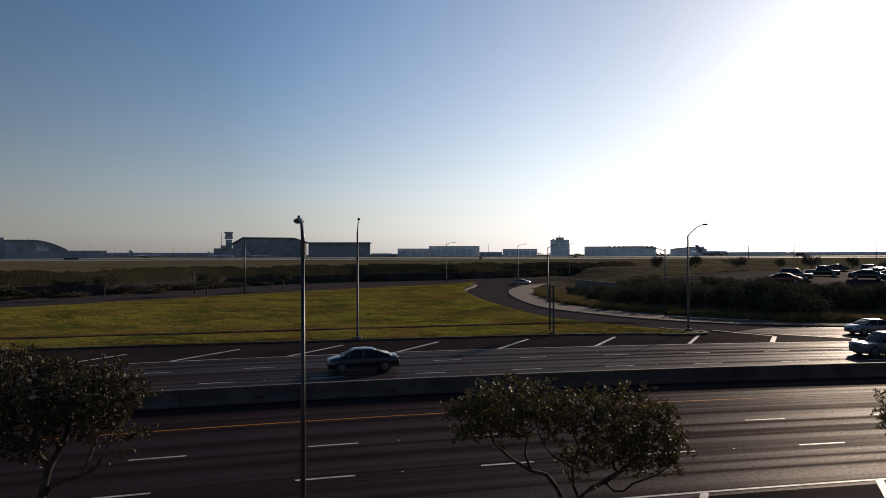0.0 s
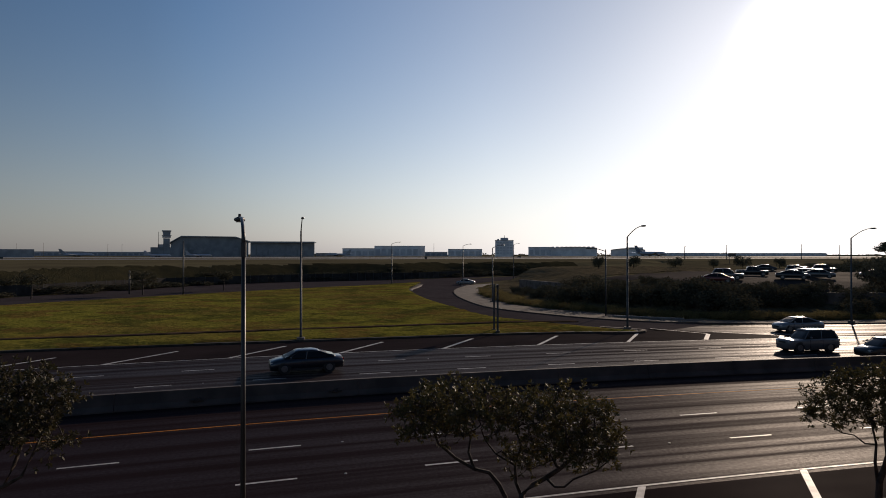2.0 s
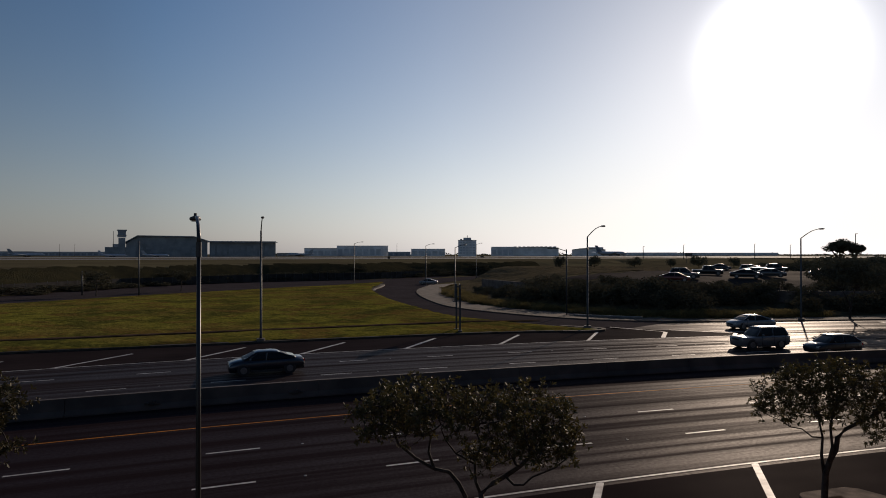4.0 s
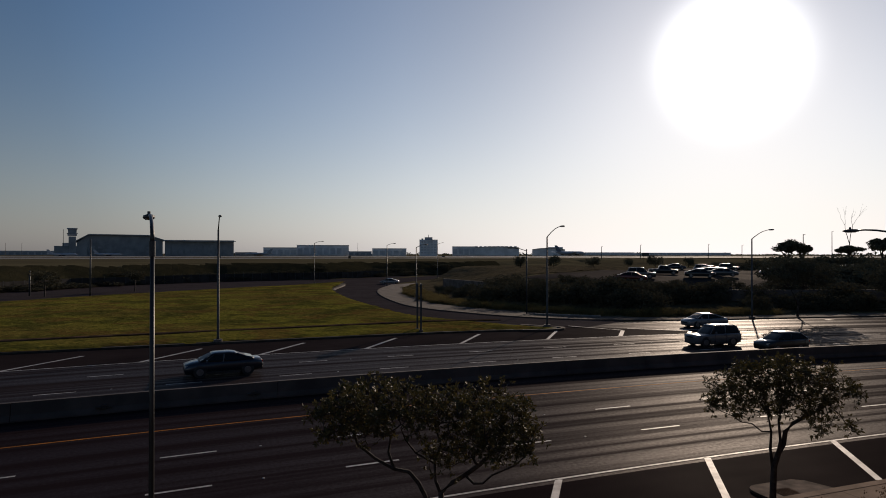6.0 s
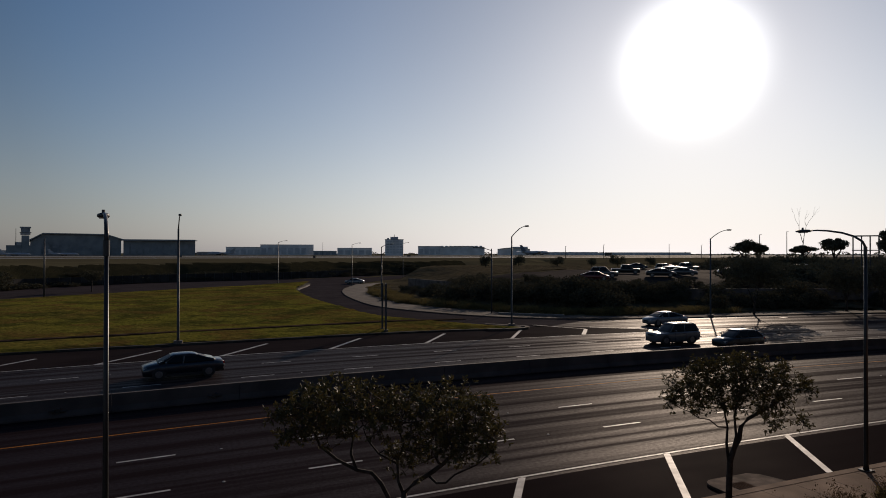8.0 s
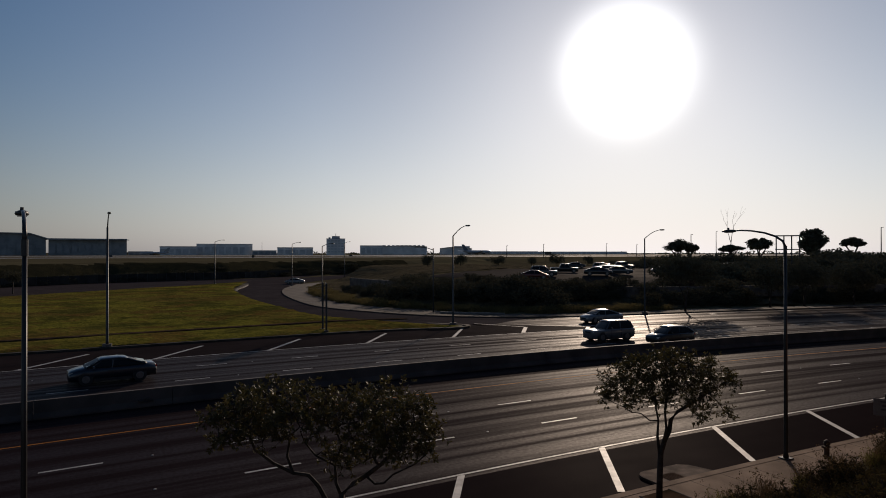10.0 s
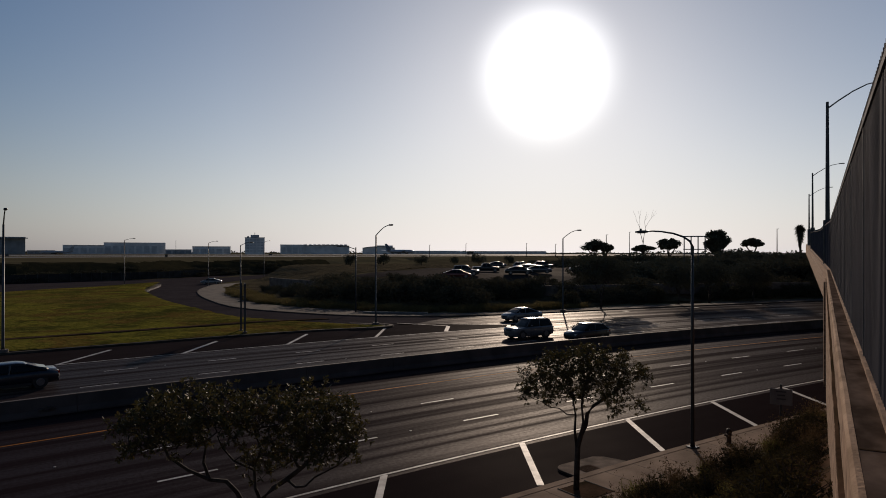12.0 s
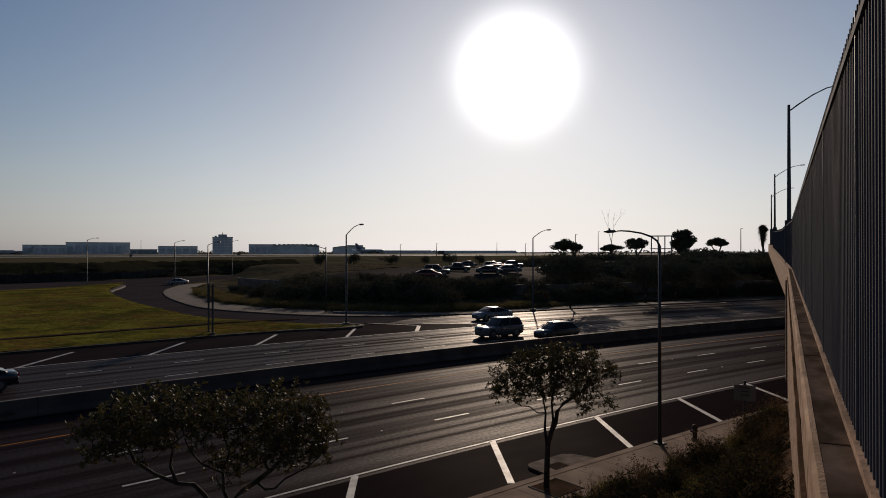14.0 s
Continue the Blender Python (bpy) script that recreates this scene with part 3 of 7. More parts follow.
tagged(part("road_ramp", ribbon(resample(ramp_in, 90), resample(ramp_out, 90), 0.004), M_ASPHALT2), "dark asphalt slip road curving round the lawn", "road", kind="structure")
far_in = spline([(-190, 20), (-112, 61), (-44.5, 99), (-32.5, 108), (-15.5, 123.5), (7.0, 141), (23.5, 152.5), (40, 168), (54, 189)])
far_out = spline([(-200, 34), (-126, 74), (-58, 124), (-43, 137), (-24, 168), (8, 190), (44, 199), (62, 214), (84, 232)])
tagged(part("road_back", ribbon(resample(far_in, 70), resample(far_out, 70), 0.008), M_ASPHALT2), "grey asphalt side road behind the lawn", "road", kind="structure")

# painted lines
tagged(part("edge_line_white", line_mark(19.55, X0, X1, 0.125), M_WHITE), "solid white painted edge line", "road marking", kind="structure")
tagged(part("edge_line_yellow", line_mark(31.75, X0, X1, 0.13), M_YELLOW), "solid yellow painted median line", "road marking", kind="structure")
tagged(part("gore_line_white", line_mark(52.05, X0, 47, 0.16), M_WHITE), "solid white painted line of the gore", "road marking", kind="structure")
for off, first, half in ((23.65, -1.14, 1), (27.6, -0.84, 1), (42.6, 5.6, 1), (47.4, 7.6, 1)):
    step = 6.68
    for k in range(-9, 17):
        x = first + step * k
        tagged(part("lane_dash", ribbon(along(off - 0.07, x, x + 2.05, 1.1), along(off + 0.07, x, x + 2.05, 1.1), 0.008), M_WHITE), "short white painted lane dash", "road marking", "lane dashes", "structure")


def bar_mark(x0, y0, x1, y1, w, z=0.008):
    d = Vector((x1 - x0, y1 - y0)).normalized()
    n = Vector((-d.y, d.x)) * w / 2
    bm = bmesh.new()
    vs = [bm.verts.new((x, y, z)) for x, y in ((x0 - n.x, y0 - n.y), (x1 - n.x, y1 - n.y), (x1 + n.x, y1 + n.y), (x0 + n.x, y0 + n.y))]
    f = bm.faces.new(vs)
    if f.normal.z < 0 or f.calc_area() < 0:
        f.normal_flip()
    return bm


for k in range(-4, 7):
    x = 12.1 + 6.56 * k
    tagged(part("hatch_bar", bar_mark(x, 19.5 + bend(x), x - 2.85, 15.55 + bend(x), 0.25), M_WHITE), "slanted white hatch bar on the shoulder", "road marking", "shoulder hatch bars", "structure")
for k in range(-4, 7):
    x = -20.1 + 8.45 * k
    tagged(part("hatch_bar", bar_mark(x, 52.0 + bend(x), x + 4.4, 57.3 + bend(x) + 0.3, 0.3), M_WHITE), "long slanted white hatch bar in the gore", "road marking", "gore hatch bars", "structure")
for a, b, w in (((38.6, 60.6), (41.6, 55.2), 0.2), ((41.4, 54.9), (38.5, 51.4), 0.4), ((43.0, 56.4), (47.6, 52.2), 0.2), ((47.6, 52.2), (46.0, 50.6), 0.4), ((46.4, 54.4), (53.5, 49.7), 0.22), ((46, 50.5), (54, 49.5), 0.18)):
    tagged(part("gore_nose_line", bar_mark(*a, *b, w), M_WHITE), "white painted line at the gore's nose", "road marking", "gore nose lines", "structure")

# ---- kerbs, pavements, lawn ----
tagged(part("kerb", ribbon(along(14.9, X0, X1), along(15.2, X0, X1), 0.15), M_SIDEWALK), "pale concrete kerb along the shoulder", "kerb", kind="structure")
kerb_face = bmesh.new()
loft(kerb_face, [[(x, y, -0.02) for x, y in along(15.2, X0, X1)], [(x, y, 0.15) for x, y in along(15.2, X0, X1)]], cap=False, closed=False)
tagged(part("kerb_face", kerb_face, M_SIDEWALK), "worn concrete kerb face", "kerb", kind="structure")
pavement = tagged(part("pavement", ribbon(along(12.7, X0, X1), along(14.9, X0, X1), 0.14), M_SIDEWALK), "tan concrete pavement along the highway", "pavement", kind="structure")

LAWN = spline([(-110, 44), (-60, 53.5), (-26.5, 58.2), (-10, 59.2), (3, 59.3), (20, 59.5), (29, 58.8), (33.5, 57.6)]) + spline([(35.4, 57.7), (36.0, 58.8), (34.0, 60.8), (28.6, 71), (25.8, 79), (24.4, 97.5), (26.4, 122), (29.4, 138), (33.5, 150), (38, 164.5)]) + spline([(37.2, 165.5), (23.5, 152), (7.0, 140.5), (-15.5, 123), (-32.5, 107.5), (-44.5, 98.5), (-112, 60)])


def path_line(x):
    return 64.9 + (x + 29) * 0.055 - max(0.0, x - 25) * 0.25


def lawn_rise(X, Y):
    crest = 64.9 + (X + 29) * 0.055 - np.where(X > 25, (X - 25) * 0.25, 0)
    return 0.30 + 0.5 * smooth((Y - crest - 1) / 28)


def build_lawn():
    bm = slab(LAWN, -0.05, 0.15)
    tagged(part("lawn_kerb", bm, M_KERB), "low weathered concrete kerb round the lawn", "kerb", kind="structure")
    poly = LAWN
    xs, ys = np.arange(-118, 40, 0.45), np.arange(40, 168, 0.45)
    X, Y = np.meshgrid(xs, ys)
    ring = poly + poly[:1]
    d = distance_to(ring, X, Y)
    ok = inside(poly, X, Y) & (d > 0.06)
    Z = lawn_rise(X, Y) - 0.14 + 0.14 * smooth((d - 0.2) / 1.5)
    Z = Z + np.array([0.03 * noise.noise((x * 0.5, y * 0.5, 0)) + 0.06 * noise.noise((x * 0.12, y * 0.12, 3)) for x, y in zip(X.ravel(), Y.ravel())]).reshape(X.shape)
    ny, nx = X.shape
    idx = np.arange(nx * ny).reshape(ny, nx)
    cell = ok[:-1, :-1] & ok[:-1, 1:] & ok[1:, 1:] & ok[1:, :-1]
    quads = np.stack([idx[:-1, :-1], idx[:-1, 1:], idx[1:, 1:], idx[1:, :-1]], -1)[cell]
    used = np.unique(quads)
    remap = np.full(nx * ny, -1)
    remap[used] = np.arange(len(used))
    me = bpy.data.meshes.new("lawn")
    me.from_pydata(np.stack([X, Y, Z], -1).reshape(-1, 3)[used].tolist(), [], remap[quads].tolist())
    me.materials.append(M_GRASS)
    for p in me.polygons:
        p.use_smooth = True
    tagged(new("lawn", me), "yellow-green mown lawn with worn patches", "lawn", kind="structure")


build_lawn()
walk_x = [-60 + 1.5 * k for k in range(63)]
path_bm = bmesh.new()
rows = []
for x in walk_x:
    y, w = path_line(x), 0.55 + 0.18 * noise.noise((x * 0.3, 0, 5))
    rows.append([path_bm.verts.new((x, y + dy, float(lawn_rise(np.array([x]), np.array([y + dy]))[0]) + dz)) for dy, dz in ((-w, -0.02), (-w * 0.8, 0.085), (w * 0.8, 0.085), (w, -0.02))])
for r0, r1 in zip(rows, rows[1:]):
    for k in range(3):
        path_bm.faces.new((r0[k], r1[k], r1[k + 1], r0[k + 1]))
tagged(part("footpath", path_bm, M_SOIL), "narrow dark worn footpath across the lawn", "path", kind="structure")
for nose in (spline([(31.5, 57.95), (33.6, 57.4), (35.6, 57.5), (36.5, 58.6), (35.4, 60.2), (33.6, 62.2)], 0.4), spline([(28.6, 134), (30.2, 141), (33.4, 149.5), (36.2, 158)], 2.0)):
    ring = []
    for i, (x, y) in enumerate(nose):
        q0, q1 = Vector(nose[max(i - 1, 0)]), Vector(nose[min(i + 1, len(nose) - 1)])
        n = Vector((-(q1 - q0).y, (q1 - q0).x)).normalized() * 0.22
        ring.append([(x - n.x, y - n.y, -0.03), (x - n.x, y - n.y, 0.2), (x + n.x, y + n.y, 0.2), (x + n.x, y + n.y, -0.03)])
    tagged(part("kerb_nose", loft(bmesh.new(), ring), M_PAVE if len(nose) < 30 and nose[0][1] < 60 else M_CONCRETE), "pale painted concrete kerb at the nose of the lawn", "kerb", kind="structure")
tagged(part("pavement_ramp", ribbon(resample(WALK_OUT, 130), resample(WALK_IN, 130), 0.14), M_PAVE), "pale concrete pavement along the slip road", "pavement", kind="structure")
face = bmesh.new()
loft(face, [[(x, y, -0.02) for x, y in resample(WALK_OUT, 130)], [(x, y, 0.14) for x, y in resample(WALK_OUT, 130)]], cap=False, closed=False)
tagged(part("pavement_ramp_kerb", face, M_PAVE), "concrete kerb face of the pavement", "kerb", kind="structure")

# ---- median barrier ----
def build_barrier():
    prof = [(-0.33, 0.0), (-0.33, 0.07), (-0.18, 0.30), (-0.10, 0.86), (0.10, 0.86), (0.18, 0.30), (0.33, 0.07), (0.33, 0.0)]
    root = tagged(new("median_barrier"), "grey cast concrete median barrier between the carriageways", "barrier", kind="structure")
    x, seg = X0, 6.1
    while x < 240:
        pts = along(36.6, x + 0.012, x + seg - 0.012, 3.1)
        bm = loft(bmesh.new(), [[(px, py + dy, z) for dy, z in prof] for px, py in pts])
        part("barrier_section", bm, M_BARRIER, root)
        x += seg

    for x in (-3.9, 3.2):
        for k, (dx, z, w) in enumerate(((0.0, 0.34, 0.22), (0.3, 0.42, 0.1), (0.48, 0.30, 0.24), (0.2, 0.24, 0.3))):
            y = 36.6 + bend(x) - 0.335 + 0.25 * (z - 0.07)
            part("faded_mark", box(x + dx - w / 2, x + dx + w / 2, y - 0.012 - 0.16 * (z > 0.31), y + 0.12, z - 0.03, z + 0.03), M_PAVE, root, "faded unreadable paint mark")


build_barrier()

# ---- bridge with wall, parapet, coping and picket fence beside the camera ----
B_AZ = radians(66.75)
B_U, B_R = Vector((math.sin(B_AZ), math.cos(B_AZ), 0)), Vector((math.cos(B_AZ), -math.sin(B_AZ), 0))
B_O = Vector((3.48, 0.97, 0)) - B_U * 3.61


def bridge_line(s):
    """Plan point of the fence's foot at s metres along the bridge, and the coping's height there."""
    past = max(s - 47.0, 0.0)
    veer = -0.03 * past
    z = 6.73 + 0.0245 * past
    return B_O + B_U * s + B_R * veer, z


def bridge_pt(s, right, dz):
    p, z = bridge_line(s)
    return (p + B_R * right + Vector((0, 0, z + dz)))


def build_bridge():
    root = tagged(new("bridge"), "concrete road bridge crossing the highway", "bridge", kind="structure")
    ss = [-9, -4, 0, 3, 6, 9, 12, 16, 20, 24, 28, 32, 36, 40, 44, 47.5, 50, 52, 54, 57, 60, 65, 70, 80, 95, 110, 140, 170]

    def run(name, prof, s0, s1, mat, label="", worn=0.0):
        use = [s for s in ss if s0 <= s <= s1]
        if worn:
            use = [s0 + (s1 - s0) * k / 330 for k in range(331)]
        secs = []
        for s in use:
            row = []
            for i, (r, dz) in enumerate(prof):
                if dz < -50:
                    row.append(Vector((*bridge_pt(s, r, 0).xy, -0.1)))
                    continue
                chip = worn * (noise.noise((s * 0.9, i * 0.6, 2.0)) + 0.35 * noise.noise((s * 2.6, i * 0.5, 4.0)) - 3.0 * max(0.0, noise.noise((s * 1.7, i * 0.4, 8.0)) - 0.3))
                row.append(bridge_pt(s, r - chip * 0.6, dz + chip * 0.6))
            secs.append(row)
        return part(name, loft(bmesh.new(), secs), mat, root, label)

    run("retaining_wall", [(-0.235, -99), (-0.235, -0.58), (-0.05, -0.58), (0.10, -0.58), (0.10, -99)], -9, 47.5, M_WALL, "rough tan concrete retaining wall", 0.010)
    run("pilaster", [(-0.34, -99), (-0.34, -0.62), (-0.2, -0.60), (0.0, -0.60), (0.0, -99)], 44, 47.5, M_WALL, "tan concrete end pier of the wall")
    run("dirt_strip", [(-0.232, -0.59), (-0.228, -0.555), (-0.195, -0.548), (-0.19, -0.59)], -9, 47.5, M_SOIL, "dark dirt on the wall's step", 0.014)
    run("parapet", [(-0.195, -0.60), (-0.192, -0.035), (-0.16, -0.008), (0.40, -0.008), (0.40, -0.60)], -9, 47.5, M_WALL, "tan concrete parapet", 0.010)
    run("chipped_edge", [(-0.203, -0.07), (-0.203, -0.02), (-0.186, 0.004), (-0.156, 0.004), (-0.150, -0.02)], -9, 47.5, M_LIP, "pale chipped and broken outer edge", 0.008)
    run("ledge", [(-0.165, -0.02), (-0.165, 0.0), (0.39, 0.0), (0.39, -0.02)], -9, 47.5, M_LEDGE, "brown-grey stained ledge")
    for k in range(13):
        p = bridge_pt(0.95 + 3.5 * k, -0.075, 0.0005)
        bm = box(-0.010 - 0.005 * (k % 3), 0.010, -0.075, 0.075, 0, 0.0025)
        piece("crack", mesh_of("crack", bm, M_SOIL), root, Matrix.Translation(p) @ Matrix.Rotation(math.atan2(B_U.y, B_U.x) + 0.05 * math.sin(k * 2.1), 4, "Z"))
    run("girder", [(-0.22, -2.1), (-0.22, -0.57), (-0.19, -0.56), (-0.19, 0.0), (0.40, 0.0), (0.40, -2.1)], 47.5, 170, M_WALL, "tan concrete edge girder")
    run("deck", [(0.42, -1.5), (0.42, -0.12), (13.0, -0.12), (13.0, -1.5)], -9, 170, M_CONCRETE, "concrete bridge deck")
    run("fence_plinth", [(0.0, -0.01), (0.0, 0.05), (0.28, 0.05), (0.28, -0.01)], -9, 140, M_WALL, "pale concrete plinth under the pickets", 0.004)
    ab = [bridge_pt(47.5, 0.1, 0), bridge_pt(47.5, 13, 0), bridge_pt(40, 13, 0), bridge_pt(40, 0.1, 0)]
    part("abutment", slab([p.xy for p in ab], -0.1, 5.0), M_WALL, root, "concrete abutment wall")


build_bridge()


def build_fence():
    root = tagged(new("picket_fence"), "tall blue-grey steel picket fence on the bridge parapet", "fence")
    ss = [-8, -4, 0, 4, 8, 12, 16, 20, 24, 28, 32, 36, 40, 44, 47, 50, 53, 56, 60, 65, 70, 80, 90, 100, 110, 122]

    def top(s):
        return 2.40 + 0.017 * min(max(s - 4.0, 0.0), 43.0) - 0.45 * float(smooth(np.array((s - 47) / 25.0)))

    rail = [[bridge_pt(s, r, top(s) + dz) for r, dz in ((0.012, -0.15), (0.012, -0.10), (0.07, -0.10), (0.07, -0.15))] for s in ss]
    part("top_rail", loft(bmesh.new(), rail), M_FENCE, root)
    post = mesh_of("post", box(-0.02, 0.02, -0.02, 0.010, 0, 1.0, 0.003), M_FENCE)
    # paler strip that paints the sunlit edge down each post
    lit_flange = mesh_of("lit_flange", box(-0.03, -0.018, 0.004, 0.020, 0, 1.0), M_SIGN)
    picket = mesh_of("picket", box(-0.0125, 0.0125, -0.0125, 0.0125, 0, 1.0), M_FENCE)
    turn = Matrix.Rotation(math.atan2(B_U.y, B_U.x), 4, "Z")
    s = 4.43 - 3 * 3.5
    while s < 121:
        m = Matrix.Translation(bridge_pt(s, 0.038, 0.0)) @ turn @ Matrix.Diagonal((1, 1, top(s) - 0.02, 1))
        piece("post", post, root, m)
        piece("post_lit_flange", lit_flange, root, m)
        s += 3.5
    s, n, rest = -7.9, 0, bmesh.new()
    while s < 121:
        p, h = bridge_pt(s, 0.04, 0.04), top(s)
        if 2.6 < s and n < 290:
            piece("picket", picket, root, Matrix.Translation(p) @ turn @ Matrix.Diagonal((1, 1, h - 0.03, 1)))
            n += 1
        else:
            bmesh.ops.create_cube(rest, size=1.0, matrix=Matrix.Translation(p) @ turn @ Matrix.Translation((0, 0, h / 2)) @ Matrix.Diagonal((0.025, 0.025, h, 1)))
        s += 0.115 if s < 50 else 0.23
    tagged(part("picket_run", rest, M_FENCE, root), kind="stuff")


build_fence()


# ---- street lamps ----
def near_lamp(m, label, thick=1.0):
    """A tapered steel pole with a long curved arm and a flat luminaire, arm towards +y."""
    root = thing("street_lamp", m, label, "street lamp", "street lamps on the pavement")
    part("base_plate", box(-0.19, 0.19, -0.19, 0.19, 0, 0.04, 0.008), M_STEEL, root)
    part("pole", tube(bmesh.new(), [(0, 0, 0.03), (0, 0, 0.25), (0, 0, 4), (0, 0, 7.75)], [0.085 * thick, 0.062 * thick, 0.052 * thick, 0.042 * thick], 14), M_STEEL, root, smooth=True)
    part("collar", tube(bmesh.new(), [(0, 0, 7.6), (0, 0, 7.92)], [0.06, 0.06], 12), M_DARKSTEEL, root)
    pts = [(0, 0, 7.9)] + [(0, 2.05 * (1 - math.cos(a)) , 7.9 + 0.66 * math.sin(a)) for a in (radians(q) for q in (18, 36, 54, 72, 84))] + [(0, 2.2, 8.55)]
    part("arm", tube(bmesh.new(), pts, [0.045, 0.042, 0.04, 0.037, 0.034, 0.03, 0.03], 10), M_STEEL, root, smooth=True)
    head = loft(bmesh.new(), [[(w * x, y, 8.53 + h * z) for x, z in ((-1, 0), (-0.9, 0.7), (-0.4, 1), (0.4, 1), (0.9, 0.7), (1, 0), (0.8, -0.5), (-0.8, -0.5))] for y, w, h in ((2.1, 0.05, 0.05), (2.2, 0.11, 0.07), (2.45, 0.14, 0.075), (2.62, 0.12, 0.055), (2.68, 0.07, 0.03))])
    h = part("luminaire", head, M_DARKSTEEL, root, "dark grey luminaire head", True)
    part("lens", box(-0.09, 0.09, 2.26, 2.56, 8.475, 8.494), M_LENS, h)
    part("photocell", tube(bmesh.new(), [(0, 2.42, 8.59), (0, 2.42, 8.68)], [0.04, 0.035], 10), M_DARKSTEEL, h)
    return root


def far_lamp(m, tall, arm, label, group="street lamps by the lawn", rise=1.0):
    """A slim pole with an upswept arm towards -y."""
    root = thing("street_lamp", m, label, "street lamp", group)
    part("footing", tube(bmesh.new(), [(0, 0, -0.3), (0, 0, 0.18)], [0.38, 0.36], 12), M_CONCRETE, root)
    part("pole", tube(bmesh.new(), [(0, 0, 0.15), (0, 0, 0.4), (0, 0, tall - rise)], [0.135, 0.11, 0.075], 12), M_DARKSTEEL, root, smooth=True)
    pts = [(0, -arm * t, tall - rise + rise * math.sin(t * math.pi / 2)) for t in (0, 0.15, 0.35, 0.6, 0.85, 1.0)]
    part("arm", tube(bmesh.new(), pts, [0.055, 0.05, 0.046, 0.042, 0.038, 0.034], 8), M_STEEL, root, smooth=True)
    h = part("luminaire", loft(bmesh.new(), [[(w * x, -arm - y, tall + 0.0 + q * z) for x, z in ((-1, 0), (-0.6, 1), (0.6, 1), (1, 0), (0.7, -0.6), (-0.7, -0.6))] for y, w, q in ((-0.1, 0.06, 0.05), (0.1, 0.13, 0.09), (0.5, 0.15, 0.09), (0.68, 0.07, 0.04))]), M_STEEL, root, "", True)
    part("lens", box(-0.09, 0.09, -arm - 0.5, -arm - 0.12, tall - 0.075, tall - 0.055), M_LENS, h)
    return root


near_lamp(pose(-0.56, 14.7, 0.14, 0, 0, 4.5), "tall grey steel street lamp standing on the pavement")
near_lamp(pose(23.35, 14.72, 0.14), "grey steel street lamp beside the shrub bed", 1.22)
far_lamp(pose(2.6, 59.7, 0.2), 10.7, 2.7, "slim steel street lamp on the lawn's edge")
far_lamp(pose(35.4, 59.7, 0.2), 10.4, 2.7, "slim steel street lamp at the tip of the lawn")
far_lamp(pose(63.4, 59.2, 0.14), 10.5, 2.5, "slim steel street lamp on the far pavement")
far_lamp(pose(34.6, 99.5, 0.14, 0, 0, 120), 9.2, 2.2, "slim steel street lamp on the slip road pavement", rise=0.5)
far_lamp(pose(44.8, 150.5, 0.14, 0, 0, 120), 10.2, 2.4, "slim steel street lamp on the slip road pavement", rise=0.5)
far_lamp(pose(30.0, 165.0, 0.2, 0, 0, 120), 10.8, 2.4, "distant steel street lamp by the side road", rise=0.5)
far_lamp(pose(73.0, 190.0, 0.3, 0, 0, 120), 11.0, 2.4, "distant steel street lamp by the side road", rise=0.5)


def plain_pole(x, y, tall, r, label, cat="pole", head=None):
    root = thing("utility_pole", pose(x, y, ground_z(x, y) + 0.02), label, cat)
    part("shaft", tube(bmesh.new(), [(0, 0, -0.2), (0, 0, tall * 0.5), (0, 0, tall)], [r, r * 0.9, r * 0.75], 10), M_DARKSTEEL, root, smooth=True)
    part("cap", tube(bmesh.new(), [(0, 0, tall), (0, 0, tall + 0.06)], [r * 0.9, r * 0.5], 10), M_DARKSTEEL, root)
    return root


plain_pole(-15.2, 124.2, 10.2, 0.14, "dark slender pole at the back of the lawn")
plain_pole(-27, 139.5, 4.6, 0.16, "short dark post beside the back road")
signal = plain_pole(40.6, 73.6, 8.4, 0.10, "dark pole with a short lamp arm on the far pavement")
part("arm", tube(bmesh.new(), [(0, 0, 8.2), (-0.8, 0.4, 8.5), (-1.7, 0.9, 8.6)], [0.05, 0.045, 0.04], 8), M_DARKSTEEL, signal)
part("lamp_head", box(-2.2, -1.6, 0.82, 1.02, 8.52, 8.64, 0.02), M_DARKSTEEL, signal)

board = thing("roadside_sign", pose(21.55, 61.0, 0.25, 0, 0, -19.4), "tall two-post highway sign standing edge-on on the lawn", "road sign")
for dx, dy in ((-0.16, 0.75), (0.2, -0.75)):
    part("post", box(dx - 0.09, dx + 0.09, dy - 0.09, dy + 0.09, -0.3, 4.6, 0.015), M_DARKSTEEL, board)
    part("foot", box(dx - 0.2, dx + 0.2, dy - 0.2, dy + 0.2, -0.3, 0.08, 0.015), M_CONCRETE, board)
part("panel", box(0.10, 0.14, -1.45, 1.45, 3.0, 4.6, 0.01), M_DARKSTEEL, board, "dark aluminium panel")
for z in (3.3, 4.3):
    part("bracket", box(-0.16, 0.12, 0.70, 0.78, z - 0.04, z + 0.04), M_DARKSTEEL, board)

# ---- small street things on the pavement ----
sign = thing("road_sign", pose(29.1, 14.1, 0.14, 0, 0, -62), "weathered pale rectangular sign with unreadable lines on a dark post", "road sign")
part("post", box(-0.05, 0.05, -0.05, 0.05, 0, 1.9, 0.008), M_DARKSTEEL, sign)
panel = part("panel", box(-0.44, 0.44, -0.075, -0.05, 1.0, 1.7, 0.004), M_SIGN, sign, "pale grey aluminium panel with faded lettering")
for k, (w, z) in enumerate(((0.4, 1.58), (0.3, 1.42), (0.36, 1.26))):
    part("faded_line", box(-w / 2, w / 2, -0.083, -0.076, z - 0.03, z + 0.03), M_DARKSTEEL, panel)
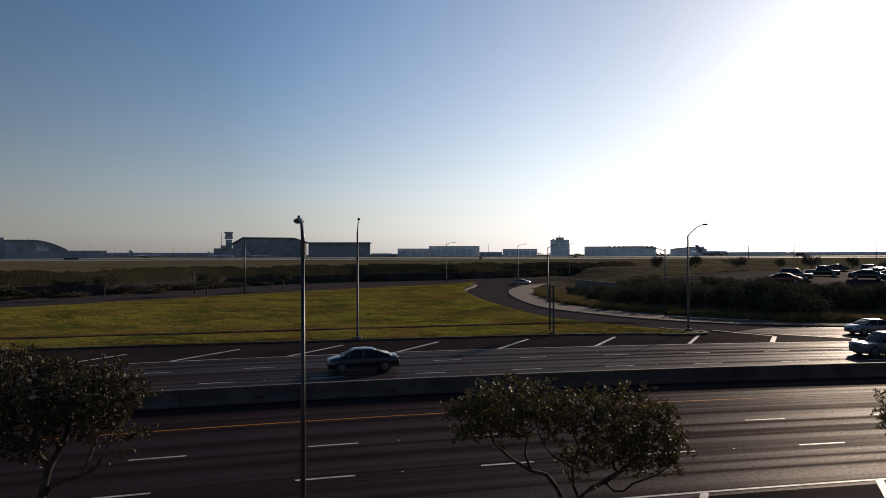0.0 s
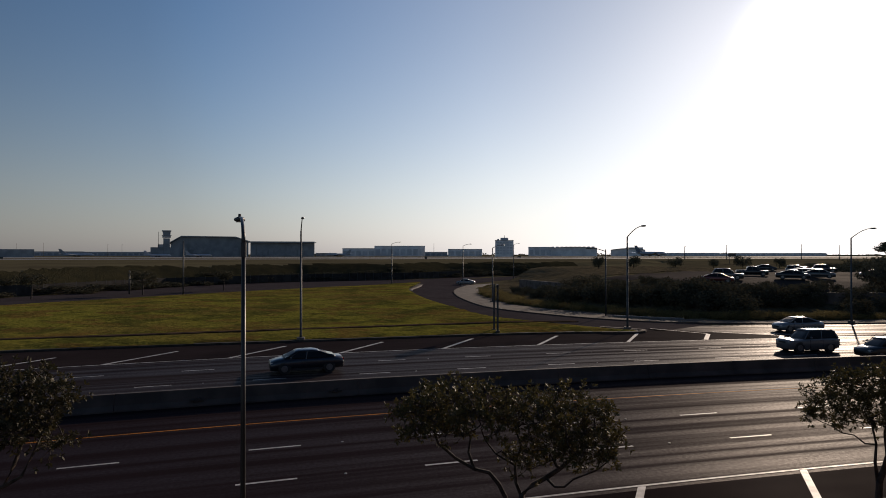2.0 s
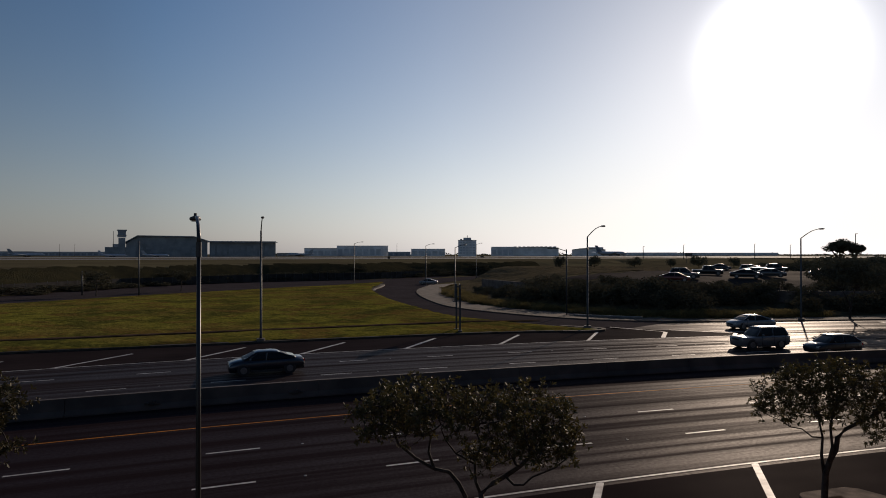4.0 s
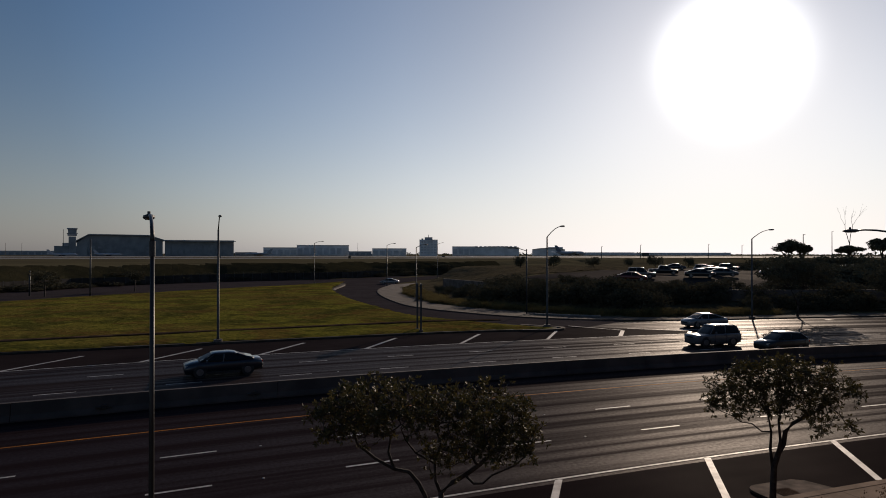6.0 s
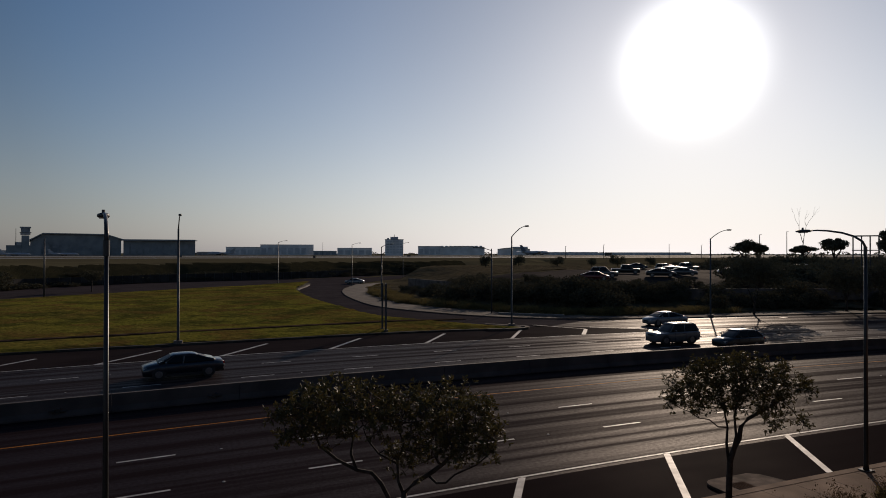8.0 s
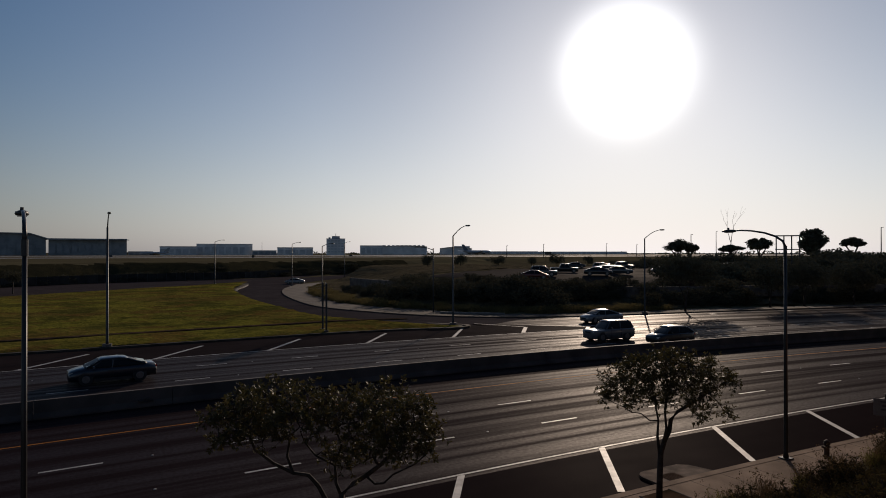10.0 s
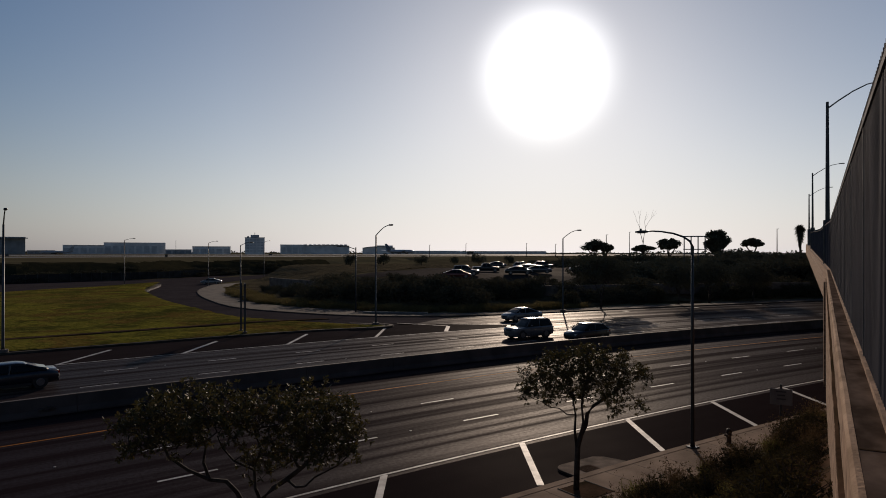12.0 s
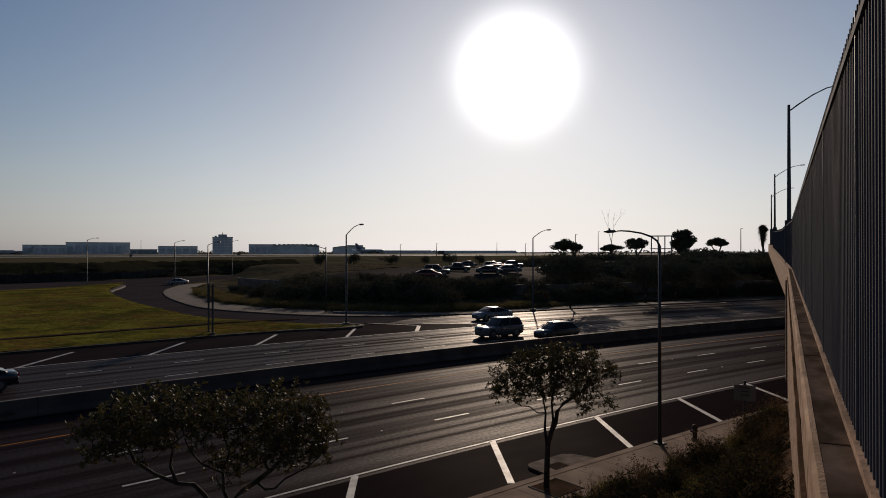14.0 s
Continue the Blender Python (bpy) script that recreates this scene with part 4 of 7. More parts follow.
hyd = thing("hydrant", pose(24.9, 14.1, 0.14) @ Matrix.Diagonal((0.85, 0.85, 0.74, 1)), "rust-brown weathered fire hydrant beside the kerb", "hydrant")
part("barrel", tube(bmesh.new(), [(0, 0, 0), (0, 0, 0.06), (0, 0, 0.07), (0, 0, 0.6), (0, 0, 0.62), (0, 0, 0.66), (0, 0, 0.8), (0, 0, 0.86)], [0.17, 0.17, 0.11, 0.105, 0.14, 0.14, 0.11, 0.03], 14), M_RUST, hyd)
part("outlet", tube(bmesh.new(), [(-0.19, 0, 0.48), (0.19, 0, 0.48)], [0.06, 0.06], 10), M_RUST, hyd)
part("outlet", tube(bmesh.new(), [(0, 0, 0.45), (0, 0.2, 0.45)], [0.07, 0.07], 10), M_RUST, hyd)
box_pad = thing("utility_pad", pose(18.5, 15.75, 0.0, 0, 0, -2), "low concrete pad with a steel grating at the kerb", "utility cover")
corner = [(-0.7 - 0.5 * math.sin(a), 0.2 + 0.5 * math.cos(a)) for a in (0, 0.4, 0.8, 1.2, 1.57)]
part("slab", slab([(1.7, -0.78), (1.25, 0.45), (0.9, 0.7)] + corner + [(-1.2, -0.78)], -0.02, 0.075), M_PAD, box_pad)
part("frame", box(-0.62, 0.12, -0.42, 0.12, 0.05, 0.082), M_LEDGE, box_pad)
for k in range(7):
    part("grating_bar", box(-0.57 + 0.095 * k, -0.53 + 0.095 * k, -0.37, 0.07, 0.077, 0.087), M_SOIL, box_pad)
grate = thing("tree_grate", pose(16.4, 14.1, 0.14), "dark square tree pit in the pavement", "tree pit")
part("soil", box(-0.62, 0.62, -0.62, 0.55, -0.02, 0.012), M_SOIL, grate)
for a, b in (((-0.66, -0.62), (-0.66, 0.6)), ((0.62, 0.66), (-0.66, 0.6))):
    part("rim", box(a[0], a[1], b[0], b[1], -0.02, 0.02), M_KERB, grate)

# pavement joints
slab_joint = mesh_of("joint", box(-0.006, 0.006, -1.1, 1.1, 0, 0.003), M_KERB)
for k in range(-10, 26):
    x = 1.5 * k + 0.3
    piece("joint", slab_joint, pavement, pose(x, 13.8 + bend(x), 0.14))


# ---- trees ----
def branch(bm, tips, p, d, length, radius, depth, rng, spread, up):
    """One limb that wanders and forks."""
    pts, radii, n = [p.copy()], [radius], 5
    for k in range(n):
        d = (d + Vector((rng.gauss(0, 0.13), rng.gauss(0, 0.13), rng.gauss(0, 0.09) + up))).normalized()
        p = p + d * length / n
        pts.append(p.copy())
        radii.append(radius * (1 - 0.45 * (k + 1) / n))
    tube(bm, pts, radii, 7 if depth > 1 else 5)
    if depth == 0:
        tips.extend(pts[2:])
        return
    tips.append(pts[-1])
    for k in range(rng.choice((2, 3))):
        a = rng.uniform(0, 2 * math.pi)
        e = (d + Vector((math.cos(a), math.sin(a), rng.uniform(-0.2, 0.35))) * spread).normalized()
        branch(bm, tips, pts[-1 if k < 2 else -2], e, length * rng.uniform(0.6, 0.85), radii[-1] * 0.85, depth - 1, rng, spread, up)


def limb_curve(a, b, sag, rng, n=6):
    """A wandering limb from a to b that leaves low and rises late."""
    a, b = Vector(a), Vector(b)
    mid = a.lerp(b, 0.5) + Vector((rng.gauss(0, 0.12), rng.gauss(0, 0.12), -sag))
    out = []
    for k in range(n + 1):
        t = k / n
        p = a * (1 - t) ** 2 + mid * 2 * t * (1 - t) + b * t * t
        out.append(p + Vector((rng.gauss(0, 0.025), rng.gauss(0, 0.025), rng.gauss(0, 0.02))) * (4 * t * (1 - t)))
    return out


def rosette(bm, p, d, size, count, rng):
    """A whorl of oblong leaves round a twig's end."""
    side = d.cross(Vector((0.3, 0.2, 0.93)) if abs(d.z) < 0.9 else Vector((1, 0, 0))).normalized()
    other = d.cross(side)
    turn = rng.uniform(0, 6.28)
    for k in range(count):
        a = turn + k * 2.4
        out = side * math.cos(a) + other * math.sin(a)
        g = (out * rng.uniform(0.5, 1.1) + d * rng.uniform(0.1, 1.0) + Vector((0, 0, rng.uniform(-0.35, 0.15)))).normalized()
        L = size * rng.uniform(0.65, 1.25)
        w = g.cross(out + d * 0.3 + Vector((rng.gauss(0, 0.3), rng.gauss(0, 0.3), rng.gauss(0, 0.3)))).normalized() * L * 0.17
        b = p - d * rng.uniform(0, 0.06)
        bm.faces.new([bm.verts.new(q) for q in (b, b + g * L * 0.4 + w, b + g * L * 0.78 + w * 0.85, b + g * L, b + g * L * 0.78 - w * 0.85, b + g * L * 0.4 - w)])


def street_tree(m, label, stems, clumps, seed, leaf=0.1, gap=0.40, twig=0.38, twigs=12, count=8, mat=None):
    """A small street tree: bare forked stems, wandering limbs to every clump, leaf whorls on thin twigs.
    stems: lines of points with a radius at the foot. clumps: centre x y z and half widths x y z of each part of the crown."""
    rng = random.Random(seed)
    root = thing("tree", m, label, "tree", "street trees")
    lobes = []
    for cx, cy, cz, rx, ry, rz in clumps:
        tries = 0
        while tries < 260:
            tries += 1
            v = Vector((rng.gauss(0, 1), rng.gauss(0, 1), rng.gauss(0, 1))).normalized() * rng.random() ** 0.4
            p = Vector((cx + rx * v.x, cy + ry * v.y, cz + rz * v.z))
            if all((p - o).length > gap for o in lobes):
                lobes.append(p)
    bm = bmesh.new()
    forks = []
    for pts, r in stems:
        n = len(pts)
        tube(bm, pts, [r * (1 - 0.55 * k / (n - 1)) for k in range(n)], 9)
        forks.extend((Vector(q), r * (1 - 0.4 * k / (n - 1)) * 0.7) for k, q in enumerate(pts) if k >= n - 3 and k > 0)
    main = sorted(lobes, key=lambda p: noise.noise(p * 3))
    limbs = []
    for k, p in enumerate(main):
        if k < len(main) // 4 or not limbs:
            f, r = min(forks, key=lambda g: (g[0] - p).length + 0.9 * max(0, g[0].z - p.z) + rng.uniform(0, 0.4))
            line = limb_curve(f, p, 0.1 * (p - f).length, rng)
            line = [line[0]] + [q + Vector((rng.gauss(0, 0.045), rng.gauss(0, 0.045), rng.gauss(0, 0.04))) for q in line[1:-1]] + [line[-1]]
            tube(bm, line, [max(0.012, min(r, 0.05) * (1 - 0.7 * i / (len(line) - 1))) for i in range(len(line))], 6)
            limbs.append(line)
        else:
            line0 = min(limbs, key=lambda g: min((v - p).length for v in g[2:]))
            v = min(line0[2:], key=lambda v: (v - p).length)
            line = limb_curve(v, p, 0.05, rng, 4)
            tube(bm, line, [0.02, 0.017, 0.014, 0.011, 0.008], 5)
    lm = bmesh.new()
    for c in lobes:
        for _ in range(twigs):
            d = Vector((rng.gauss(0, 1), rng.gauss(0, 1), rng.gauss(0.3, 0.75))).normalized()
            L = twig * rng.uniform(0.45, 1.2)
            bent = (d + Vector((rng.gauss(0, 0.25), rng.gauss(0, 0.25), 0.25))).normalized()
            mid = c + d * L * 0.55
            end = mid + bent * L * 0.45
            tube(bm, [c, mid, end], [0.007, 0.005, 0.003], 3, False)
            rosette(lm, end, bent, leaf, count, rng)
            rosette(lm, mid, d, leaf * 0.9, count - 2, rng)
    part("trunk", bm, M_BARK, root, "grey-brown forked trunk and crooked limbs", True)
    part("crown", lm, mat or M_LEAF, root, "olive-green oblong leaves in whorls, bronze on top")
    return root


street_tree(pose(5.4, 14.2, 0.14, 0, 0, -20.8), "wide flat-crowned street tree with olive leaves and several stems",
            [([(0.22, 0, 0), (0.24, 0, 1.3), (0.25, 0, 2.1), (0.5, 0.05, 2.32), (0.85, 0.05, 2.52), (1.15, 0.0, 2.75), (1.45, 0.1, 3.0), (1.75, 0.1, 3.35)], 0.082),
             ([(0.0, 0.05, 0), (0.0, 0.05, 1.2), (-0.12, 0.05, 2.0), (-0.28, 0.08, 2.3), (-0.5, 0.1, 2.55), (-0.85, 0.1, 2.62), (-1.3, 0.15, 2.85), (-1.7, 0.1, 3.2), (-1.85, 0.1, 3.6)], 0.066),
             ([(0.25, 0, 2.05), (0.12, 0.06, 2.35), (0.1, 0.1, 2.75), (0.25, 0.15, 3.2), (0.1, 0.1, 3.6)], 0.045),
             ([(0.8, 0.05, 2.5), (1.0, -0.2, 2.38), (1.2, -0.3, 2.42), (1.4, -0.35, 2.62), (1.9, -0.4, 2.85), (2.2, -0.4, 3.1)], 0.034),
             ([(-0.85, 0.1, 2.62), (-1.0, 0.3, 2.95), (-0.95, 0.3, 3.3), (-1.1, 0.3, 3.7)], 0.04),
             ([(0.1, 0.1, 2.75), (-0.35, 0.25, 2.95), (-0.6, 0.3, 3.25), (-0.7, 0.2, 3.55)], 0.03)],
            [(-1.4, 0.1, 4.08, 1.25, 1.2, 0.58), (-2.2, 0.0, 3.75, 0.55, 0.8, 0.42), (-0.25, 0.2, 3.95, 0.65, 1.0, 0.5), (1.15, 0.1, 3.95, 1.25, 1.2, 0.55), (2.0, -0.1, 3.45, 0.55, 0.7, 0.6), (0.35, 0.0, 3.0, 0.45, 0.5, 0.28), (1.6, -0.2, 3.3, 0.6, 0.8, 0.35), (-1.6, 0.3, 3.45, 0.6, 0.7, 0.2), (0.7, 0.2, 3.4, 0.5, 0.6, 0.25)], 5, twigs=12)
street_tree(pose(16.35, 14.15, 0.14, 0, 0, -48.6), "small single-stemmed street tree with a round leafy crown",
            [([(-0.22, 0, 0), (-0.2, 0, 0.8), (-0.17, 0.02, 1.4), (-0.06, 0.02, 1.8), (0.08, 0.0, 2.1), (0.13, 0.05, 2.45), (0.32, 0.05, 2.72), (0.7, 0.05, 3.0), (1.1, 0.05, 3.3)], 0.1),
             ([(-0.2, 0.02, 1.3), (-0.27, 0.05, 1.9), (-0.24, 0.05, 2.4), (-0.35, 0.1, 3.0)], 0.05),
             ([(-0.1, 0.0, 1.7), (0.0, -0.1, 2.2), (-0.05, -0.15, 2.8), (0.1, 0.0, 3.5)], 0.05)],
            [(-0.9, 0.0, 3.72, 0.68, 0.85, 0.6), (-1.75, 0.0, 3.3, 0.32, 0.5, 0.34), (-1.1, 0.0, 2.9, 0.3, 0.4, 0.14), (0.05, 0.1, 3.9, 0.8, 0.95, 0.68), (0.95, 0.0, 3.85, 0.55, 0.8, 0.6), (1.65, 0.0, 3.8, 0.36, 0.6, 0.32), (1.05, -0.1, 2.75, 0.34, 0.4, 0.22), (1.7, 0.0, 2.75, 0.12, 0.2, 0.1), (-0.1, 0.1, 3.1, 0.4, 0.5, 0.22), (0.5, 0.0, 3.3, 0.4, 0.5, 0.25)], 9, twigs=14)
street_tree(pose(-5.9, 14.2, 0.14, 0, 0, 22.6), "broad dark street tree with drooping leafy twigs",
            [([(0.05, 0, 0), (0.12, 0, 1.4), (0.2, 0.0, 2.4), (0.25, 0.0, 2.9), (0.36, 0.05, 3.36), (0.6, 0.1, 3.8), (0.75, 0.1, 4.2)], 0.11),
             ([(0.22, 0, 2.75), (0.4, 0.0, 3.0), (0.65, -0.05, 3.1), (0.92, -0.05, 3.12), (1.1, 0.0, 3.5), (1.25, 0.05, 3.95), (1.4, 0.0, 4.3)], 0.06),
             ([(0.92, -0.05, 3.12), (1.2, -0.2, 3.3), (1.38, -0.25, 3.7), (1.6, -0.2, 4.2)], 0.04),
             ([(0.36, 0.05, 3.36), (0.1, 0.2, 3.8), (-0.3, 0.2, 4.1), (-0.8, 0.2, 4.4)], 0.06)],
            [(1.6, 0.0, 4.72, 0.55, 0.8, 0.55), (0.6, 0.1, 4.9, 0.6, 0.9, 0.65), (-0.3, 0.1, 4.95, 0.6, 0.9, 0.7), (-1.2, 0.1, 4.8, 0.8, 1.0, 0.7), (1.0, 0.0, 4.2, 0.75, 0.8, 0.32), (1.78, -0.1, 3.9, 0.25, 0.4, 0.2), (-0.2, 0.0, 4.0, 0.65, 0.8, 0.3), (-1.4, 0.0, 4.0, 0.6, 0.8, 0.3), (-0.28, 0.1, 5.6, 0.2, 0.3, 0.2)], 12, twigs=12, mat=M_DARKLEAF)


def leafy_mound(name, seed, rx, ry, rz, n, size, mat, stems=True):
    """The meshes of a rounded, uneven bush: crown and short stems."""
    rng = random.Random(seed)
    pts = []
    lobes = [(Vector((rng.uniform(-0.62, 0.62) * rx, rng.uniform(-0.62, 0.62) * ry, rz * rng.uniform(0.25, 0.7))), rng.uniform(0.3, 0.48)) for _ in range(14)]
    while len(pts) < n:
        c, r = rng.choice(lobes)
        v = Vector((rng.gauss(0, 1), rng.gauss(0, 1), rng.gauss(0, 1))).normalized() * rng.random() ** 0.33
        p = c + Vector((v.x * r * rx, v.y * r * ry, v.z * r * rz))
        if p.z > 0.02 and noise.noise((p.x * 1.1 + seed, p.y * 1.1, p.z * 1.1)) > -0.22:
            pts.append(p)
    bm = bmesh.new()
    leaves(bm, pts, size, rng, 0.1)
    sm = bmesh.new()
    for _ in range(7):
        a = rng.uniform(0, 2 * math.pi)
        e = Vector((rx * 0.5 * math.cos(a), ry * 0.5 * math.sin(a), rz * rng.uniform(0.5, 0.8)))
        tube(sm, [(0.1 * math.cos(a), 0.1 * math.sin(a), -0.1), e * 0.5 + Vector((0, 0, 0.1)), e], [0.05, 0.035, 0.015], 5)
    return mesh_of("crown", bm, mat), mesh_of("stem", sm, M_BARK)


def shrub(meshes, m, label, group, name="shrub"):
    root = thing(name, m, label, "shrub", group)
    piece("crown", meshes[0], root, Matrix())
    piece("stem", meshes[1], root, Matrix())
    return root


rng = random.Random(5)
BUSHES = [leafy_mound("bush", s, 2.4, 2.2, 2.6, 1600, 0.28, M_SHRUB) for s in (1, 2, 3, 4)]
HEDGE_LINE = resample(spline([(46, 118), (44, 104), (47, 92), (53, 82), (60, 75.5), (69, 72), (80, 69.5), (92, 66), (106, 60.5), (122, 54), (140, 46)]), 60) + resample(spline([(52, 100), (58, 88), (66, 80), (80, 75.5), (94, 71), (110, 65), (130, 56)]), 40)
for k, (x, y) in enumerate(HEDGE_LINE):
    x, y = x + rng.uniform(-1.6, 1.6), y + rng.uniform(-1.5, 2.5)
    s = rng.uniform(0.7, 1.1) * (1.0 if 8 < k < 60 else 0.5)
    shrub(BUSHES[k % 4], pose(x, y, ground_z(x, y) - 0.1, 0, 0, rng.uniform(0, 360)) @ Matrix.Diagonal((s * 1.15, s * 1.15, s, 1)), "dark rounded evergreen shrub on the slope above the road", "slope shrubs")
# round bushes that stand free before the low wall
for az, dist, s in ((25.2, 100, 1.2), (28.2, 98, 1.35), (30.3, 96, 1.0), (32.4, 94, 1.2), (34.7, 92, 1.15), (37.0, 90, 1.2), (39.4, 89, 1.1)):
    x, y = math.sin(radians(az)) * dist, math.cos(radians(az)) * dist
    shrub(BUSHES[int(az) % 4], pose(x, y, ground_z(x, y) - 0.1, 0, 0, az * 9) @ Matrix.Diagonal((s, s, s, 1)), "round dark evergreen bush standing before the low wall", "round bushes")
# the dense dark hedge in front of the low wall
foot_line = [p for p in resample(WALK_IN, 700) if 40 < p[1] < 104 and p[0] < 135]
for k in range(150):
    i = int(k / 150 * (len(foot_line) - 2))
    a, b = Vector(foot_line[i]), Vector(foot_line[i + 1])
    out = Vector((-(b - a).y, (b - a).x)).normalized()
    out = out if out.dot(Vector((0.55, 0.83))) > 0 else -out
    c = a + out * (rng.uniform(3.6, 5.0) if k % 2 else rng.uniform(5.0, 8.5))
    az = math.degrees(math.atan2(c.x, c.y))
    c += out * (6.0 if az < 47 else 0.3)
    if az < 31.0 and k % 3 or 47.4 < az < 49.0 or 55.4 < az < 58.4 or noise.noise((k * 0.37, 3.0, 0)) > 0.33:
        continue
    tall = rng.uniform(0.65, 1.3) * (1.0 if k % 2 == 0 else 0.7) * (1.0 if az < 47 else 1.1)
    shrub(BUSHES[k % 4], pose(c.x, c.y, ground_z(c.x, c.y) - 0.15, 0, 0, rng.uniform(0, 360)) @ Matrix.Diagonal((tall * 1.1, tall * 1.1, tall, 1)), "large dark evergreen bush in the hedge above the pavement", "hedge bushes")
for k in range(130):
    p = np.array(resample(TOE[1:9], 130)[k])
    x, y = p[0] + rng.uniform(-3, 3), p[1] + rng.uniform(0, 8)
    s = rng.uniform(0.7, 1.5)
    shrub(BUSHES[(k + 1) % 4], pose(x, y, ground_z(x, y) - 0.1, 0, 0, rng.uniform(0, 360)) @ Matrix.Diagonal((s * 1.8, s * 1.4, s * 0.45, 1)), "dark scrubby bush on the airfield embankment", "embankment shrubs")
for x, y, s in ((-40.5, 128, 1.1), (-24, 136, 1.15), (-10, 148, 1.05)):
    root = thing("small_tree", pose(x, y, ground_z(x, y)), "small dark tree with a bare stem beside the back road", "tree", "small trees by the back road")
    part("trunk", tube(bmesh.new(), [(0, 0, -0.1), (0.08, 0, 1.6), (0, 0.1, 3.4)], [0.13, 0.1, 0.06], 7), M_BARK, root)
    piece("crown", BUSHES[int(x) % 4][0], root, Matrix.Translation((0, 0, 2.2)) @ Matrix.Diagonal((s, s, s * 0.85, 1)))

# low planting in the foreground bed by the wall
def twiggy_bush(seed, wide, tall, n, leaf, mat):
    """The meshes of a low bush: arching stems from the foot with leaf whorls along their outer half."""
    r = random.Random(seed)
    sm, lm = bmesh.new(), bmesh.new()
    for _ in range(n):
        a, q = r.uniform(0, 6.28), r.random() ** 0.6
        tip = Vector((wide * q * math.cos(a), wide * q * math.sin(a), tall * (1.05 - 0.7 * q * q) * r.uniform(0.65, 1.1)))
        mid = Vector((tip.x * 0.4, tip.y * 0.4, tip.z * 0.6))
        tube(sm, [(0.05 * math.cos(a), 0.05 * math.sin(a), -0.1), mid, tip], [0.014, 0.009, 0.004], 4, False)
        d = (tip - mid).normalized()
        for t in (0.3, 0.65, 1.0):
            rosette(lm, mid.lerp(tip, t), d, leaf * r.uniform(0.85, 1.3), 5, r)
    return mesh_of("crown", lm, mat), mesh_of("stem", sm, M_BARK)


LOW = [twiggy_bush(21, 0.95, 0.95, 78, 0.075, M_BEDSHRUB), twiggy_bush(22, 0.9, 0.85, 60, 0.055, M_DRYLEAF), twiggy_bush(23, 1.0, 1.1, 78, 0.08, M_BEDSHRUB)]
SPARSE = twiggy_bush(24, 0.9, 0.8, 24, 0.11, M_DRYLEAF)
bed = thing("planting_bed", Matrix(), "bare brown soil bed between pavement and bridge wall", "planting bed")


def bed_z(x, y):
    """The bed's height: a gentle slope, and a bank that climbs against the bridge wall."""
    rel = Vector((x, y, 0)) - B_O
    run, off = rel.dot(B_U), -rel.dot(B_R) - 0.2
    flat = 0.14 + min(2.0, max(0.0, (12.75 + bend(x) - y) * 0.16))
    bank = 6.1 - 0.185 * max(0.0, run - 3.0) - 0.9 * max(0.0, 3.0 - run) - 0.74 * max(0.0, off)
    blend = max(0.0, min(1.0, 0.5 + (bank - flat) / 1.2))
    return flat + max(0.0, bank - flat) * blend + 0.08 * noise.noise((x * 0.8, y * 0.8, 1.3))


def bare(x, y):
    """True on the trodden strip of soil that crosses the bed towards the wall."""
    rel = Vector((x, y, 0)) - B_O
    run, off = rel.dot(B_U), -rel.dot(B_R) - 0.2
    return 18.5 < run < 26 and 0.7 < off < 2.2


bm = bmesh.new()
rows = []
for k in range(82):
    x = -6.0 + 0.52 * k
    y0, foot = 12.75 + bend(x), (B_O + B_U * ((x - B_O.x) / B_U.x) - B_R * 0.225).y
    foot = min(foot, y0 - 0.2)
    rows.append([bm.verts.new((x, y0 + (foot - y0) * q / 26, bed_z(x, y0 + (foot - y0) * q / 26) + 0.02)) for q in range(27)])
for r0, r1 in zip(rows, rows[1:]):
    for i in range(26):
        bm.faces.new((r0[i], r1[i], r1[i + 1], r0[i + 1]))
part("soil", bm, M_SOIL, bed, "", True)


def stalk_tuft(seed, n, tall, mat, wide=0.009):
    r = random.Random(seed)
    bm = bmesh.new()
    for _ in range(n):
        a, q = r.uniform(0, 6.28), r.random() ** 0.7 * 0.45
        base = Vector((q * math.cos(a), q * math.sin(a), 0))
        lean = Vector((r.gauss(0, 0.25), r.gauss(0, 0.25), 1)).normalized()
        L = tall * r.uniform(0.5, 1.1)
        side = Vector((math.cos(a + 1.6), math.sin(a + 1.6), 0)) * wide
        p1, p2 = base + lean * L * 0.6, base + lean * L + Vector((r.gauss(0, 0.12), r.gauss(0, 0.12), -0.03))
        bm.faces.new([bm.verts.new(v) for v in (base - side, base + side, p1 + side * 0.8, p1 - side * 0.8)])
        bm.faces.new([bm.verts.new(v) for v in (p1 - side * 0.8, p1 + side * 0.8, p2)])
        if r.random() < 0.4:
            leaves(bm, [p2 + Vector((r.gauss(0, 0.03), r.gauss(0, 0.03), r.gauss(0, 0.03))) for _ in range(4)], 0.06, r)
    return mesh_of("stalk_tuft", bm, mat)


